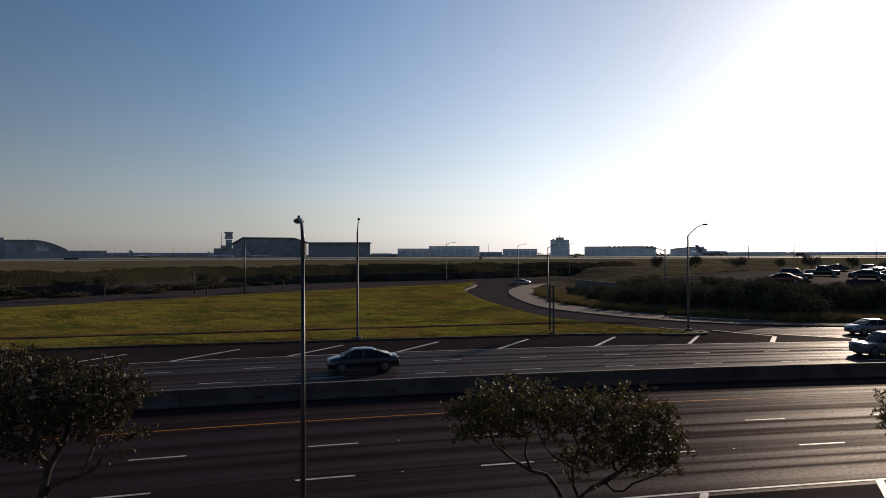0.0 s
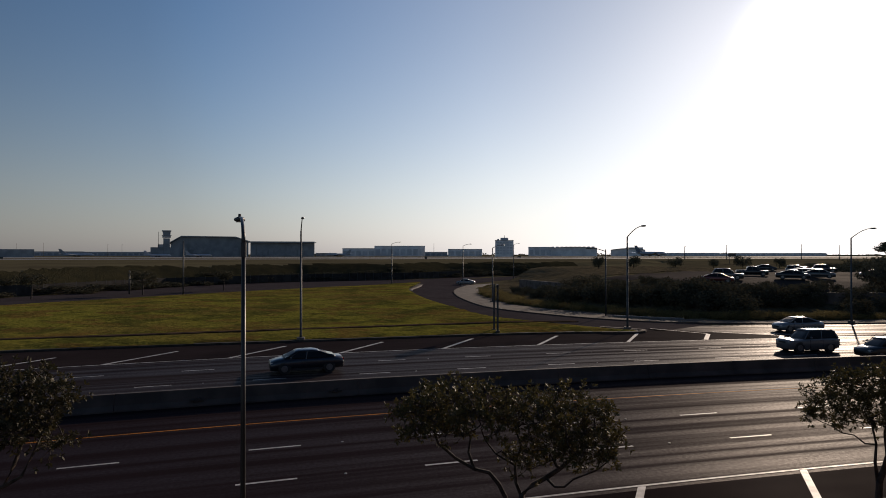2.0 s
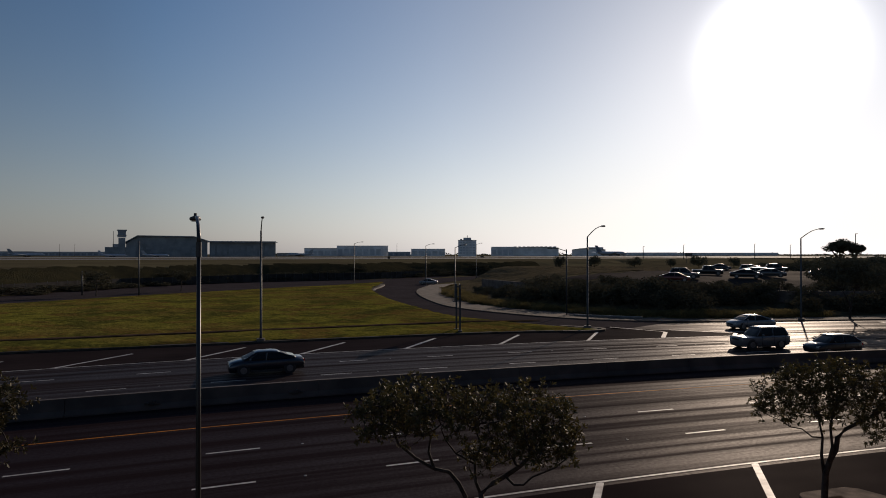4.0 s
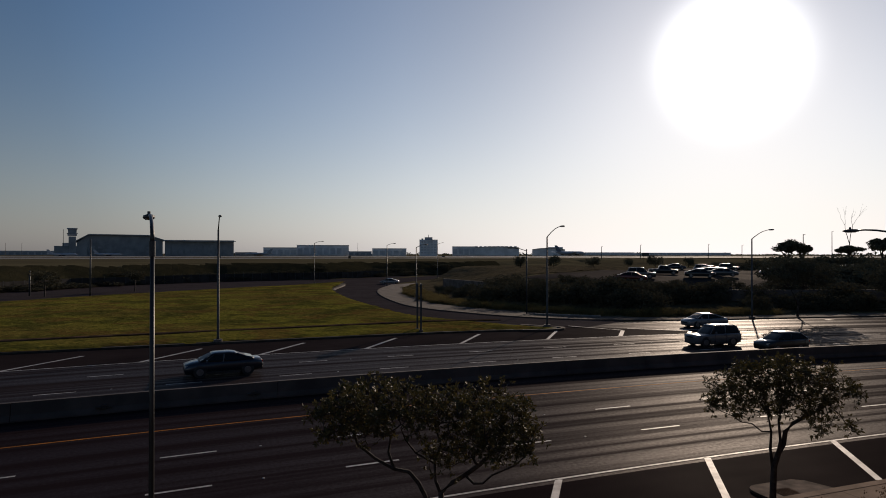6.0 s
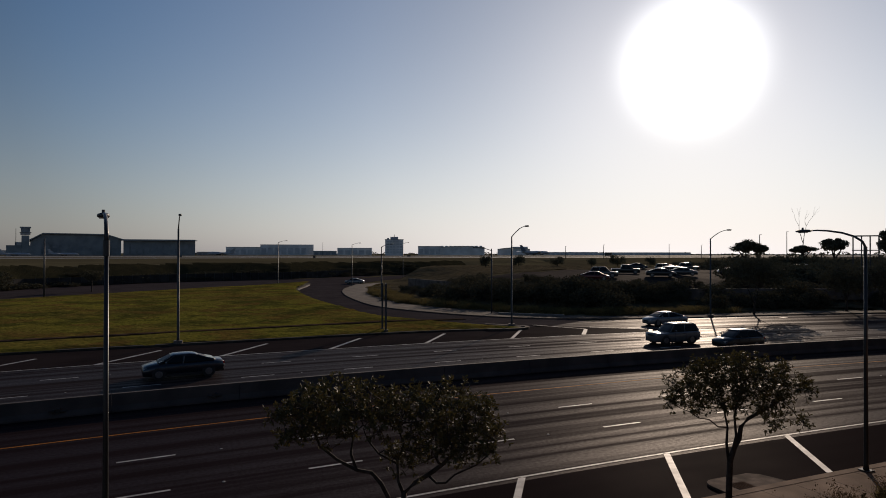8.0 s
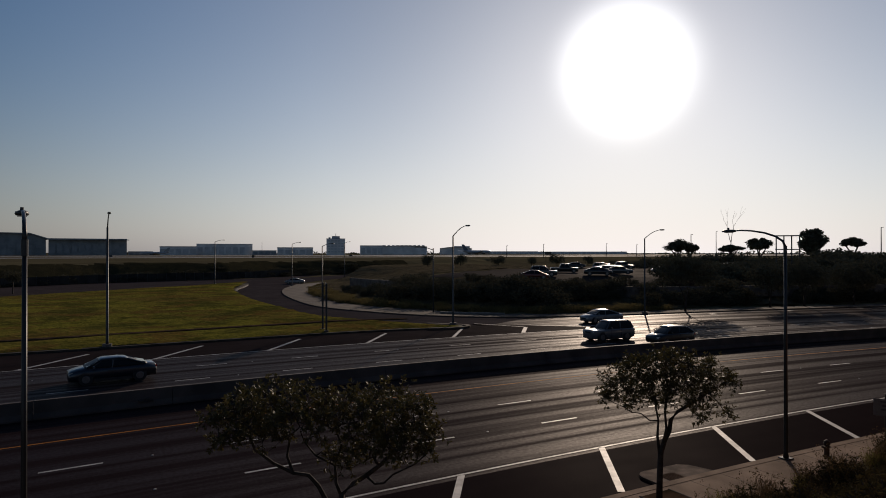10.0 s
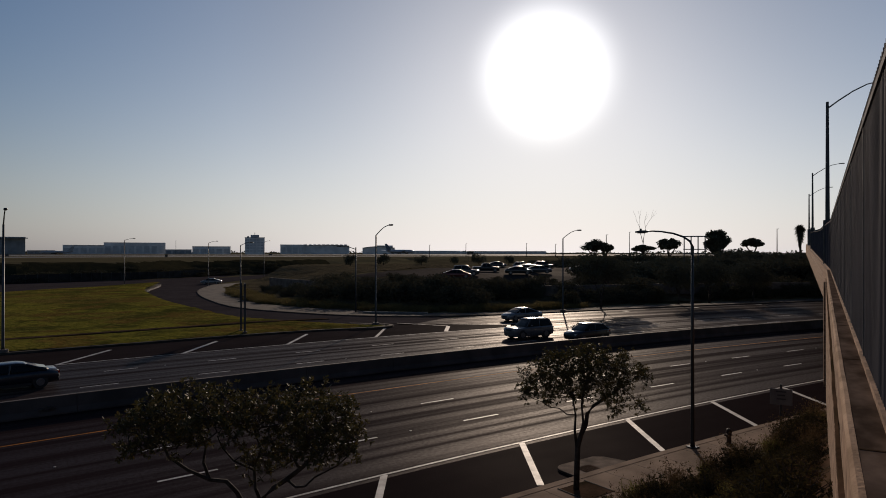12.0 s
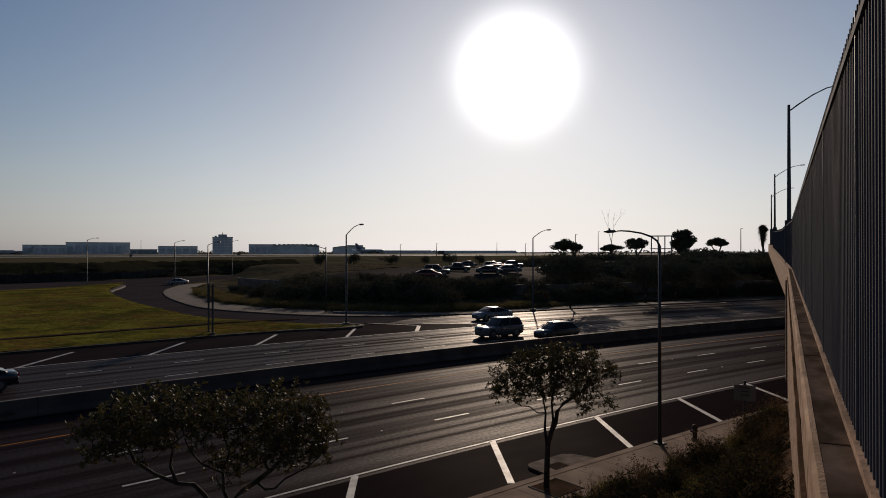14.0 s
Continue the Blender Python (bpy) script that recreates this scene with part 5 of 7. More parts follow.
TUFTS = [stalk_tuft(71, 160, 0.8, M_DRYLEAF), stalk_tuft(72, 120, 0.62, M_BEDGRASS, 0.02), stalk_tuft(73, 120, 1.05, M_DRYLEAF)]
for k in range(130):
    x = rng.uniform(9, 35)
    foot = (B_O + B_U * ((x - B_O.x) / B_U.x) - B_R * 0.225).y + 0.4
    lim = 12.6 + bend(x) + min(1.1, max(0.0, x - 22.0) * 0.35) * (0.3 if 27.2 < x < 31 else 1.0)
    if foot > lim:
        continue
    y = max(foot, lim - abs(rng.gauss(0, 2.6)))
    if noise.noise((x * 0.45, y * 0.45, 2.0)) > 0.2 or bare(x, y):
        continue
    z = bed_z(x, y)
    s = rng.uniform(0.6, 1.1) * (1.0 if y > 11.0 else 0.7)
    tagged(piece("grass_tuft", TUFTS[k % 3], None, pose(x, y, z, 0, 0, rng.uniform(0, 360)) @ Matrix.Diagonal((s, s, s, 1))), ("tuft of tall dry brown stalks in the bed", "tuft of dull green grass in the bed", "tuft of tall dry seed stalks in the bed")[k % 3], "grass tuft", "bed grasses")
for k in range(150):
    x = rng.uniform(7, 35)
    lim = 12.3 + bend(x) + min(0.8, max(0.0, x - 22.5) * 0.3) * (0.2 if 27.4 < x < 31 else 1.0)
    foot = (B_O + B_U * ((x - B_O.x) / B_U.x) - B_R * 0.225).y + 0.5
    if foot > lim - 0.3:
        continue
    y = max(foot, lim - abs(rng.gauss(0, 2.4)))
    if noise.noise((x * 0.45, y * 0.45, 2.0)) > 0.12 or bare(x, y):
        continue
    s = rng.uniform(0.6, 1.25)
    z = bed_z(x, y) - 0.05
    s *= 0.6 if y > 11.6 else 0.9
    shrub(LOW[k % 3], pose(x, y, z, 0, 0, rng.uniform(0, 360)) @ Matrix.Diagonal((s, s, s * 0.9, 1)), ("low dark green shrub in the bed by the wall", "low dry brown shrub in the bed by the wall", "low dark green shrub in the bed by the wall")[k % 3], "bed shrubs", "low_shrub")

for k in range(130):
    run, off = rng.uniform(3.5, 24), 0.2 + 2.4 * rng.random() ** 1.5
    p = B_O + B_U * run - B_R * (off + 0.25)
    if noise.noise((p.x * 0.5, p.y * 0.5, 6.0)) > 0.28 or bare(p.x, p.y):
        continue
    s = rng.uniform(0.55, 1.0) * (0.62 if run > 9 else 0.9)
    shrub(LOW[k % 3], pose(p.x, p.y, bed_z(p.x, p.y) - 0.08, 0, 0, rng.uniform(0, 360)) @ Matrix.Diagonal((s, s, s * 0.85, 1)), ("dark green shrub on the bank against the wall", "dry brown shrub on the bank against the wall", "dark green shrub on the bank against the wall")[k % 3], "bank shrubs", "low_shrub")


# ---- cars ----
def section(x, w_low, w_belt, w_top, z0, z1, z2):
    """A half-rounded cross section of a car body at x."""
    half = [(0.0, z0), (w_low * 0.85, z0), (w_low, z0 + 0.12), (w_belt, (z0 + z1) * 0.52), (w_belt * 0.985, z1 - 0.08), (w_belt * 0.95, z1), (w_top, z2 - 0.02), (0.0, z2)]
    return [(x, y, z) for y, z in half] + [(x, -y, z) for y, z in half[-2:0:-1]]


STYLES = {
    "sedan": dict(L=4.8, hood=0.98, belt=0.95, roof=1.45, cab=(-1.55, -0.72, 0.72, 1.85), w=0.92, tail=1.02),
    "suv": dict(L=4.6, hood=1.06, belt=1.10, roof=1.74, cab=(-0.98, -0.40, 1.80, 2.16), w=0.94, tail=1.12),
    "boxy": dict(L=4.6, hood=1.14, belt=1.16, roof=1.78, cab=(-1.05, -0.55, 1.90, 2.18), w=0.92, tail=1.18),
    "pickup": dict(L=5.4, hood=1.10, belt=1.12, roof=1.78, cab=(-1.35, -0.72, 0.72, 0.98), w=0.96, tail=1.12),
    "hatch": dict(L=4.1, hood=1.0, belt=1.0, roof=1.55, cab=(-1.2, -0.5, 1.25, 1.95), w=0.88, tail=1.05),
}


def car(style, paint, label, m, group=""):
    """A car whose nose points to -x."""
    s = STYLES[style]
    L, w = s["L"], s["w"]
    root = thing("car", m, label, "car", group)
    h, a, b, c, d = L / 2, *s["cab"]
    n1, n2 = (s["hood"] * 0.70, s["hood"] * 0.84) if style in ("sedan", "hatch") else (s["hood"] * 0.88, s["hood"] * 0.96)
    rows = [(-h, 0.62, 0.70, 0.50, 0.34, n1 - 0.10, n1), (-h + 0.09, 0.78, 0.85, 0.66, 0.22, n2 - 0.14, n2 - 0.02), (-h + 0.45, 0.84, w - 0.03, 0.76, 0.20, n2 - 0.06, s["hood"] - 0.08),
            (a, 0.86, w, 0.80, 0.20, s["belt"] - 0.12, s["hood"]), (0.0, 0.86, w, 0.80, 0.20, s["belt"] - 0.06, s["belt"]), (d - 0.15, 0.86, w, 0.80, 0.22, s["belt"] - 0.06, s["tail"]),
            (h - 0.12, 0.78, w - 0.07, 0.70, 0.28, s["belt"] - 0.12, s["tail"] - 0.03), (h, 0.66, w - 0.16, 0.60, 0.38, 0.66, s["tail"] - 0.16)]
    part("body", loft(bmesh.new(), [section(*r) for r in rows]), paint, root, "", True)
    cab = [(a, w * 0.84, w * 0.82, s["hood"] - 0.06, s["hood"] - 0.02), (a + 0.05, w * 0.86, w * 0.80, s["belt"] - 0.05, s["belt"] + 0.06), (b, w * 0.89, w * 0.70, s["belt"] - 0.05, s["roof"] - 0.05), (0.2, w * 0.90, w * 0.70, s["belt"] - 0.05, s["roof"] - 0.02), (c, w * 0.88, w * 0.68, s["belt"] - 0.05, s["roof"] - 0.07), (d, w * 0.80, w * 0.76, s["tail"] - 0.08, s["tail"] + 0.0)]
    part("cabin", loft(bmesh.new(), [[(x, y, z) for y, z in ((-wl, z0), (-wt, z1), (-wt * 0.6, z1 + 0.02), (wt * 0.6, z1 + 0.02), (wt, z1), (wl, z0))] for x, wl, wt, z0, z1 in cab]), M_TRIM, root, "", True)

    def pane(name, corners):
        bm = bmesh.new()
        q = [Vector(v) for v in corners]
        nrm = (q[1] - q[0]).cross(q[3] - q[0]).normalized() * 0.012
        loft(bm, [[v - nrm for v in q], [v + nrm for v in q]])
        part(name, bm, M_GLASS, root, "dark tinted glass")

    zr, zb = s["roof"] - 0.09, s["belt"] + 0.05
    pane("windshield", [(a + 0.10, -w * 0.80, s["hood"] + 0.06), (b + 0.0, -w * 0.64, zr), (b + 0.0, w * 0.64, zr), (a + 0.10, w * 0.80, s["hood"] + 0.06)])
    pane("rear_window", [(d - 0.06, -w * 0.70, s["tail"] + 0.06), (c + 0.04, -w * 0.62, zr - 0.03), (c + 0.04, w * 0.62, zr - 0.03), (d - 0.06, w * 0.70, s["tail"] + 0.06)])
    mid = (b + c) / 2 - 0.05
    for sy in (-1, 1):
        y0, y1 = sy * w * 0.885, sy * w * 0.72
        pane("side_window", [(a + 0.42, y0, zb), (b + 0.14, y1, zr), (mid - 0.06, y1, zr), (mid - 0.06, y0, zb)])
        pane("side_window", [(mid + 0.06, y0, zb), (mid + 0.06, y1, zr), (c - 0.12, y1, zr - 0.02), (d - 0.32, y0, zb)])
    part("roof", loft(bmesh.new(), [[(x, y, z + dz) for y, dz in ((-wt, -0.03), (-wt * 0.85, 0.03), (0, 0.055), (wt * 0.85, 0.03), (wt, -0.03), (0, 0.0))] for x, wt, z in ((b - 0.08, w * 0.71, s["roof"] - 0.08), (b + 0.15, w * 0.72, s["roof"] - 0.02), (0.3, w * 0.72, s["roof"]), (c - 0.1, w * 0.70, s["roof"] - 0.04), (c + 0.1, w * 0.69, s["roof"] - 0.10))]), paint, root, "", True)
    for sy in (-1, 1):
        for (x0, z0), (x1, z1), r in (((a + 0.08, s["hood"] - 0.02), (b, s["roof"] - 0.06), 0.045), (((b + c) / 2 - 0.1, s["belt"] - 0.04), ((b + c) / 2, s["roof"] - 0.04), 0.05), ((d - 0.1, s["tail"] - 0.02), (c, s["roof"] - 0.08), 0.075)):
            part("pillar", tube(bmesh.new(), [(x0, sy * w * 0.865, z0), (x1, sy * w * 0.705, z1)], [r, r * 0.8], 6), paint, root)
        part("mirror", loft(bmesh.new(), [[(a + 0.42 + q * 0.1, sy * (w + 0.02) + sy * u * 0.2, s["belt"] + 0.02 + v * 0.14) for u, v in ((0, 0.1), (0.2, 1), (0.9, 0.9), (1, 0.1))] for q in (0, 1)]), paint, root)
        part("headlight", loft(bmesh.new(), [[(-h + x, sy * y, z) for y, z in ((0.46, n1 - 0.10), (0.46, n1 + 0.0), (0.76, n2 - 0.06), (0.78, n2 - 0.18))] for x in (0.03, 0.26)]), M_LENS, root, "clear headlight")
        part("tail_light", loft(bmesh.new(), [[(h - x, sy * y, z) for y, z in ((0.5, s["tail"] - 0.28), (0.5, s["tail"] - 0.15), (0.77, s["tail"] - 0.12), (0.78, s["tail"] - 0.27))] for x in (0.0, 0.2)]), M_TAIL, root, "red tail light")
        for x in (-h + 0.92, h - 0.98):
            r = 0.345 if style in ("sedan", "hatch") else 0.385
            tyre = tube(bmesh.new(), [(x, sy * (w - 0.25), r), (x, sy * (w - 0.23), r), (x, sy * (w - 0.03), r), (x, sy * (w - 0.005), r)], [r * 0.9, r, r, r * 0.92], 20)
            wheel = part("wheel", tyre, M_BLACK, root, "black tyre on an alloy rim")
            part("rim", tube(bmesh.new(), [(x, sy * (w - 0.02), r), (x, sy * (w + 0.005), r)], [r * 0.68, r * 0.6], 14), M_RIM, wheel)
            part("arch", tube(bmesh.new(), [(x, sy * (w - 0.3), r + 0.03), (x, sy * (w - 0.012), r + 0.03)], [r * 1.14, r * 1.14], 20), M_TRIM, root)
    if style in ("suv", "boxy"):
        for sy in (-1, 1):
            part("roof_rail", tube(bmesh.new(), [(b + 0.1, sy * w * 0.62, s["roof"] + 0.01), (b + 0.3, sy * w * 0.62, s["roof"] + 0.07), (c - 0.3, sy * w * 0.62, s["roof"] + 0.05), (c - 0.05, sy * w * 0.62, s["roof"] - 0.03)], [0.018, 0.02, 0.02, 0.018], 6), M_TRIM, root)
        part("tailgate_trim", box(h - 0.06, h + 0.005, -0.5, 0.5, s["tail"] - 0.34, s["tail"] - 0.28), M_TRIM, root)
    for sy in (-1, 1):
        part("sill", box(-h + 1.35, h - 1.4, sy * (w - 0.04) - 0.03, sy * (w - 0.04) + 0.03, 0.2, 0.34, 0.01), M_TRIM, root)
        for dxh in (mid - 0.28, d - 0.75):
            part("door_handle", box(dxh, dxh + 0.18, sy * (w - 0.005) - 0.015, sy * (w - 0.005) + 0.015, s["belt"] - 0.2, s["belt"] - 0.165), M_TRIM, root)
        for dxs in (a + 0.5, mid, d - 0.45):
            part("door_seam", box(dxs - 0.008, dxs + 0.008, sy * (w - 0.02) - 0.022, sy * (w - 0.02) + 0.022, 0.36, s["belt"] - 0.1), M_BLACK, root)
    part("grille", box(-h - 0.004, -h + 0.06, -0.42, 0.42, n1 - 0.22, n1 - 0.08, 0.01), M_BLACK, root)
    part("number_plate", box(h - 0.012, h + 0.008, -0.16, 0.16, 0.62, 0.72), M_SIGN, root)
    part("bumper", box(-h + 0.02, -h + 0.2, -0.72, 0.72, 0.24, 0.42, 0.03), M_TRIM, root)
    part("bumper", box(h - 0.2, h - 0.01, -0.72, 0.72, 0.28, 0.46, 0.03), M_TRIM, root)
    return root


P_DARK = paint_material("paint_dark_blue", (0.015, 0.02, 0.032))
P_BLACK = paint_material("paint_black", (0.01, 0.01, 0.012))
P_WHITE = paint_material("paint_white", (0.62, 0.64, 0.66), 0.0)
P_SILVER = paint_material("paint_silver", (0.22, 0.225, 0.235), 0.3)
P_GREY = paint_material("paint_grey", (0.075, 0.078, 0.082), 0.5)
P_PEARL = paint_material("paint_pearl", (0.12, 0.123, 0.13), 0.0)
P_RED = paint_material("paint_dark_red", (0.12, 0.015, 0.012))


def lane_pose(x, off):
    return pose(x, off + bend(x), 0.01, 0, 0, math.degrees(math.atan((bend(x + 1) - bend(x - 1)) / 2)))


car("sedan", P_DARK, "dark blue sedan driving on the highway", lane_pose(2.3, 44.8), "cars on the highway")
car("suv", P_PEARL, "pearl white sport utility vehicle driving on the highway", lane_pose(42.0, 44.6), "cars on the highway")
car("hatch", P_BLACK, "small black hatchback driving on the highway", lane_pose(44.6, 40.2), "cars on the highway")
car("sedan", P_SILVER, "silver sedan in the outer lane of the highway", lane_pose(51.8, 57.0), "cars on the highway")
car("sedan", P_SILVER, "silver sedan entering the slip road", pose(48.5, 160.5, 0.02, 0, 0, -30))

SCRUB = [leafy_mound("scrub", s, 0.95, 0.9, 0.75, 900, 0.13, M_SCRUB) for s in (31, 32)]
scrub_line = resample(WALK_IN, 300)
for k in range(300):
    q = scrub_line[k]
    nx, ny = q[0] + rng.uniform(0.6, 6), q[1] + rng.uniform(0.5, 5)
    if ground_z(nx, ny) < 0.1 or q[1] < 44 or q[1] > 150:
        continue
    s = rng.uniform(0.3, 0.75)
    shrub(SCRUB[k % 2] if q[0] < 62 else SPARSE, pose(nx, ny, ground_z(nx, ny) - 0.1, 0, 0, rng.uniform(0, 360)) @ Matrix.Diagonal((s * 1.5, s * 1.5, s * 0.75, 1)), "low scrubby plant on the slope above the pavement", "slope scrub", "low_shrub")

GRASS = [stalk_tuft(81, 260, 0.75, M_SCRUB), stalk_tuft(82, 200, 0.55, M_SCRUB), stalk_tuft(83, 240, 0.65, M_SCRUB)]
strip_line = [p for p in resample(WALK_IN, 900) if p[0] < 68 and p[1] < 120]
for k in range(290):
    q = strip_line[int(k / 290 * len(strip_line))]
    x, y = q[0] + rng.uniform(0.3, 4.0), q[1] + rng.uniform(0.3, 3.6)
    s = rng.uniform(0.8, 1.7)
    tagged(piece("grass_tuft", GRASS[k % 3], None, pose(x, y, ground_z(x, y) - 0.02, 0, 0, rng.uniform(0, 360)) @ Matrix.Diagonal((s * 1.5, s * 1.5, s * 0.8, 1))), "tuft of sunlit yellow-green grass along the pavement", "grass tuft", "slope grasses")

LOT_POLY = [(56, 108), (60, 86), (72, 77), (104, 66), (135, 55), (175, 90), (135, 142), (90, 130)]
LOT = [("sedan", P_RED, 64.9, 84.0, 142), ("suv", P_GREY, 68.8, 86.6, 142), ("pickup", P_BLACK, 85.4, 100.9, 145), ("sedan", P_DARK, 112, 128, 148), ("sedan", P_BLACK, 78.9, 84.3, 140), ("suv", P_SILVER, 103.5, 109.2, 138), ("sedan", P_GREY, 85.8, 86.3, 140), ("hatch", P_WHITE, 93.5, 95.5, 136),
       ("suv", P_BLACK, 115, 114, 140), ("hatch", P_GREY, 89, 92.5, 138), ("sedan", P_SILVER, 98.0, 102.0, 142), ("sedan", P_DARK, 97.3, 86, 150), ("suv", P_GREY, 120.9, 88.8, 145), ("sedan", P_SILVER, 150, 93.3, 140), ("hatch", P_WHITE, 112, 71.5, 135), ("sedan", P_GREY, 123, 78, 130)]
for style, paint, x, y, rz in LOT:
    car(style, paint, {"pickup": "dark parked pickup truck in the lot", "sedan": "parked sedan glinting in the low sun", "suv": "parked sport utility vehicle in the lot", "hatch": "small parked hatchback in the lot"}[style], pose(x, y, ground_z(x, y) + 0.06 + unevenness(x, y), 0, 0, rz), "parked cars")


# ---- parking lot, walls on the hill ----
def drape(points, step, lift, name, mat, label, cat):
    """A sheet laid on the ground within an outline."""
    xs = np.arange(step * math.floor(min(p[0] for p in points) / step), max(p[0] for p in points), step)
    ys = np.arange(step * math.floor(min(p[1] for p in points) / step), max(p[1] for p in points), step)
    X, Y = np.meshgrid(xs, ys)
    ok = inside(points, X, Y)
    Z = height(X, Y) + lift + np.array([unevenness(x, y) for x, y in zip(X.ravel(), Y.ravel())]).reshape(X.shape)
    idx = np.arange(X.size).reshape(X.shape)
    cell = ok[:-1, :-1] & ok[:-1, 1:] & ok[1:, 1:] & ok[1:, :-1]
    quads = np.stack([idx[:-1, :-1], idx[:-1, 1:], idx[1:, 1:], idx[1:, :-1]], -1)[cell]
    used = np.unique(quads)
    remap = np.full(X.size, -1)
    remap[used] = np.arange(len(used))
    me = bpy.data.meshes.new(name)
    me.from_pydata(np.stack([X, Y, Z], -1).reshape(-1, 3)[used].tolist(), [], remap[quads].tolist())
    me.materials.append(mat)
    me.uv_layers.new(name="lane")
    for p in me.polygons:
        p.use_smooth = True
    tagged(new(name, me), label, cat, kind="structure")


drape(LOT_POLY, 2.0, 0.06, "parking_lot", M_LOT, "dark asphalt parking lot on the rise", "parking lot")
# ivy and scrub that cover the airfield embankment and the slope by the highway
def ground_cover(line, region, x0, x1, y0, y1, wide, step, label, mat, lift, rough):
    gx, gy = np.meshgrid(np.arange(x0, x1, step), np.arange(y0, y1, step))
    d = distance_to(line, gx, gy) + 1.2 * np.sin(gx * 0.21) + 0.7 * np.sin(gx * 0.67 + gy * 0.4)
    ok = inside(region, gx, gy) & (d > 1.2) & (d < wide) & ~inside(LOT_POLY, gx, gy)
    z = height(gx, gy) + lift + np.array([unevenness(x, y) + rough * abs(noise.noise((x * 0.5, y * 0.5, 9))) for x, y in zip(gx.ravel(), gy.ravel())]).reshape(gx.shape)
    i = np.arange(gx.size).reshape(gx.shape)
    cell = ok[:-1, :-1] & ok[:-1, 1:] & ok[1:, 1:] & ok[1:, :-1]
    me = bpy.data.meshes.new("embankment")
    me.from_pydata(np.stack([gx, gy, z], -1).reshape(-1, 3).tolist(), [], np.stack([i[:-1, :-1], i[:-1, 1:], i[1:, 1:], i[1:, :-1]], -1)[cell].tolist())
    me.materials.append(mat)
    tagged(new("embankment", me), label, "embankment", kind="structure")


ground_cover(TOE, TOE_POLY, -118, 124, 70, 262, 14.5, 1.5, "dark embankment overgrown with dry ivy and scrub", M_IVY, 0.3, 0.3)
ground_cover(WALK_IN, HILL_POLY, 36, 160, 30, 190, 70.0, 1.0, "brown soil slope with low scrub beside the pavement", M_SLOPE, 0.07, 0.16)
low_wall = tagged(new("low_wall"), "pale low concrete wall above the planted slope", "wall", kind="structure")
wl = resample(spline([(48, 123), (49, 108), (52, 95), (56, 84.5), (64, 74.5), (74, 67.5), (86, 63.5), (98, 58.8), (118, 51)]), 40)
for (x0, y0), (x1, y1) in zip(wl, wl[1:]):
    z = 1.0
    x0, x1, y0, y1 = x0 + 1.6, x1 + 1.6, y0 + 2.6, y1 + 2.6
    d = Vector((x1 - x0, y1 - y0))
    n = Vector((-d.y, d.x)).normalized() * 0.12
    part("wall_section", slab([(x0 + n.x, y0 + n.y), (x1 + n.x, y1 + n.y), (x1 - n.x, y1 - n.y), (x0 - n.x, y0 - n.y)], z, 2.7), M_CONCRETE, low_wall)


def perimeter_fence():
    root = thing("perimeter_fence", Matrix(), "dark slatted chain-link fence along the airfield embankment", "fence")
    line = resample([(-60, 125.5), (-44, 138), (-25, 169), (8, 191), (45, 200), (63, 215)], 62)
    for (x0, y0), (x1, y1) in zip(line, line[1:]):
        d = Vector((x1 - x0, y1 - y0))
        m = pose(x0, y0, 0.02, 0, 0, math.degrees(math.atan2(d.y, d.x)))
        piece("panel", mesh_of("panel", box(0.05, d.length - 0.05, -0.015, 0.015, 0.1, 2.1), M_SCREEN), root, m)
        piece("post", fence_post, root, m)


fence_post = mesh_of("post", tube(bmesh.new(), [(0, 0, -0.2), (0, 0, 2.3)], [0.05, 0.045], 6), M_DARKSTEEL)
M_SCREEN = material("dark_fence_screen", (0.045, 0.042, 0.040), 0.9, vary=0.2, scale=2.0, fine=8, bump=0.2, spec=0.1)
perimeter_fence()


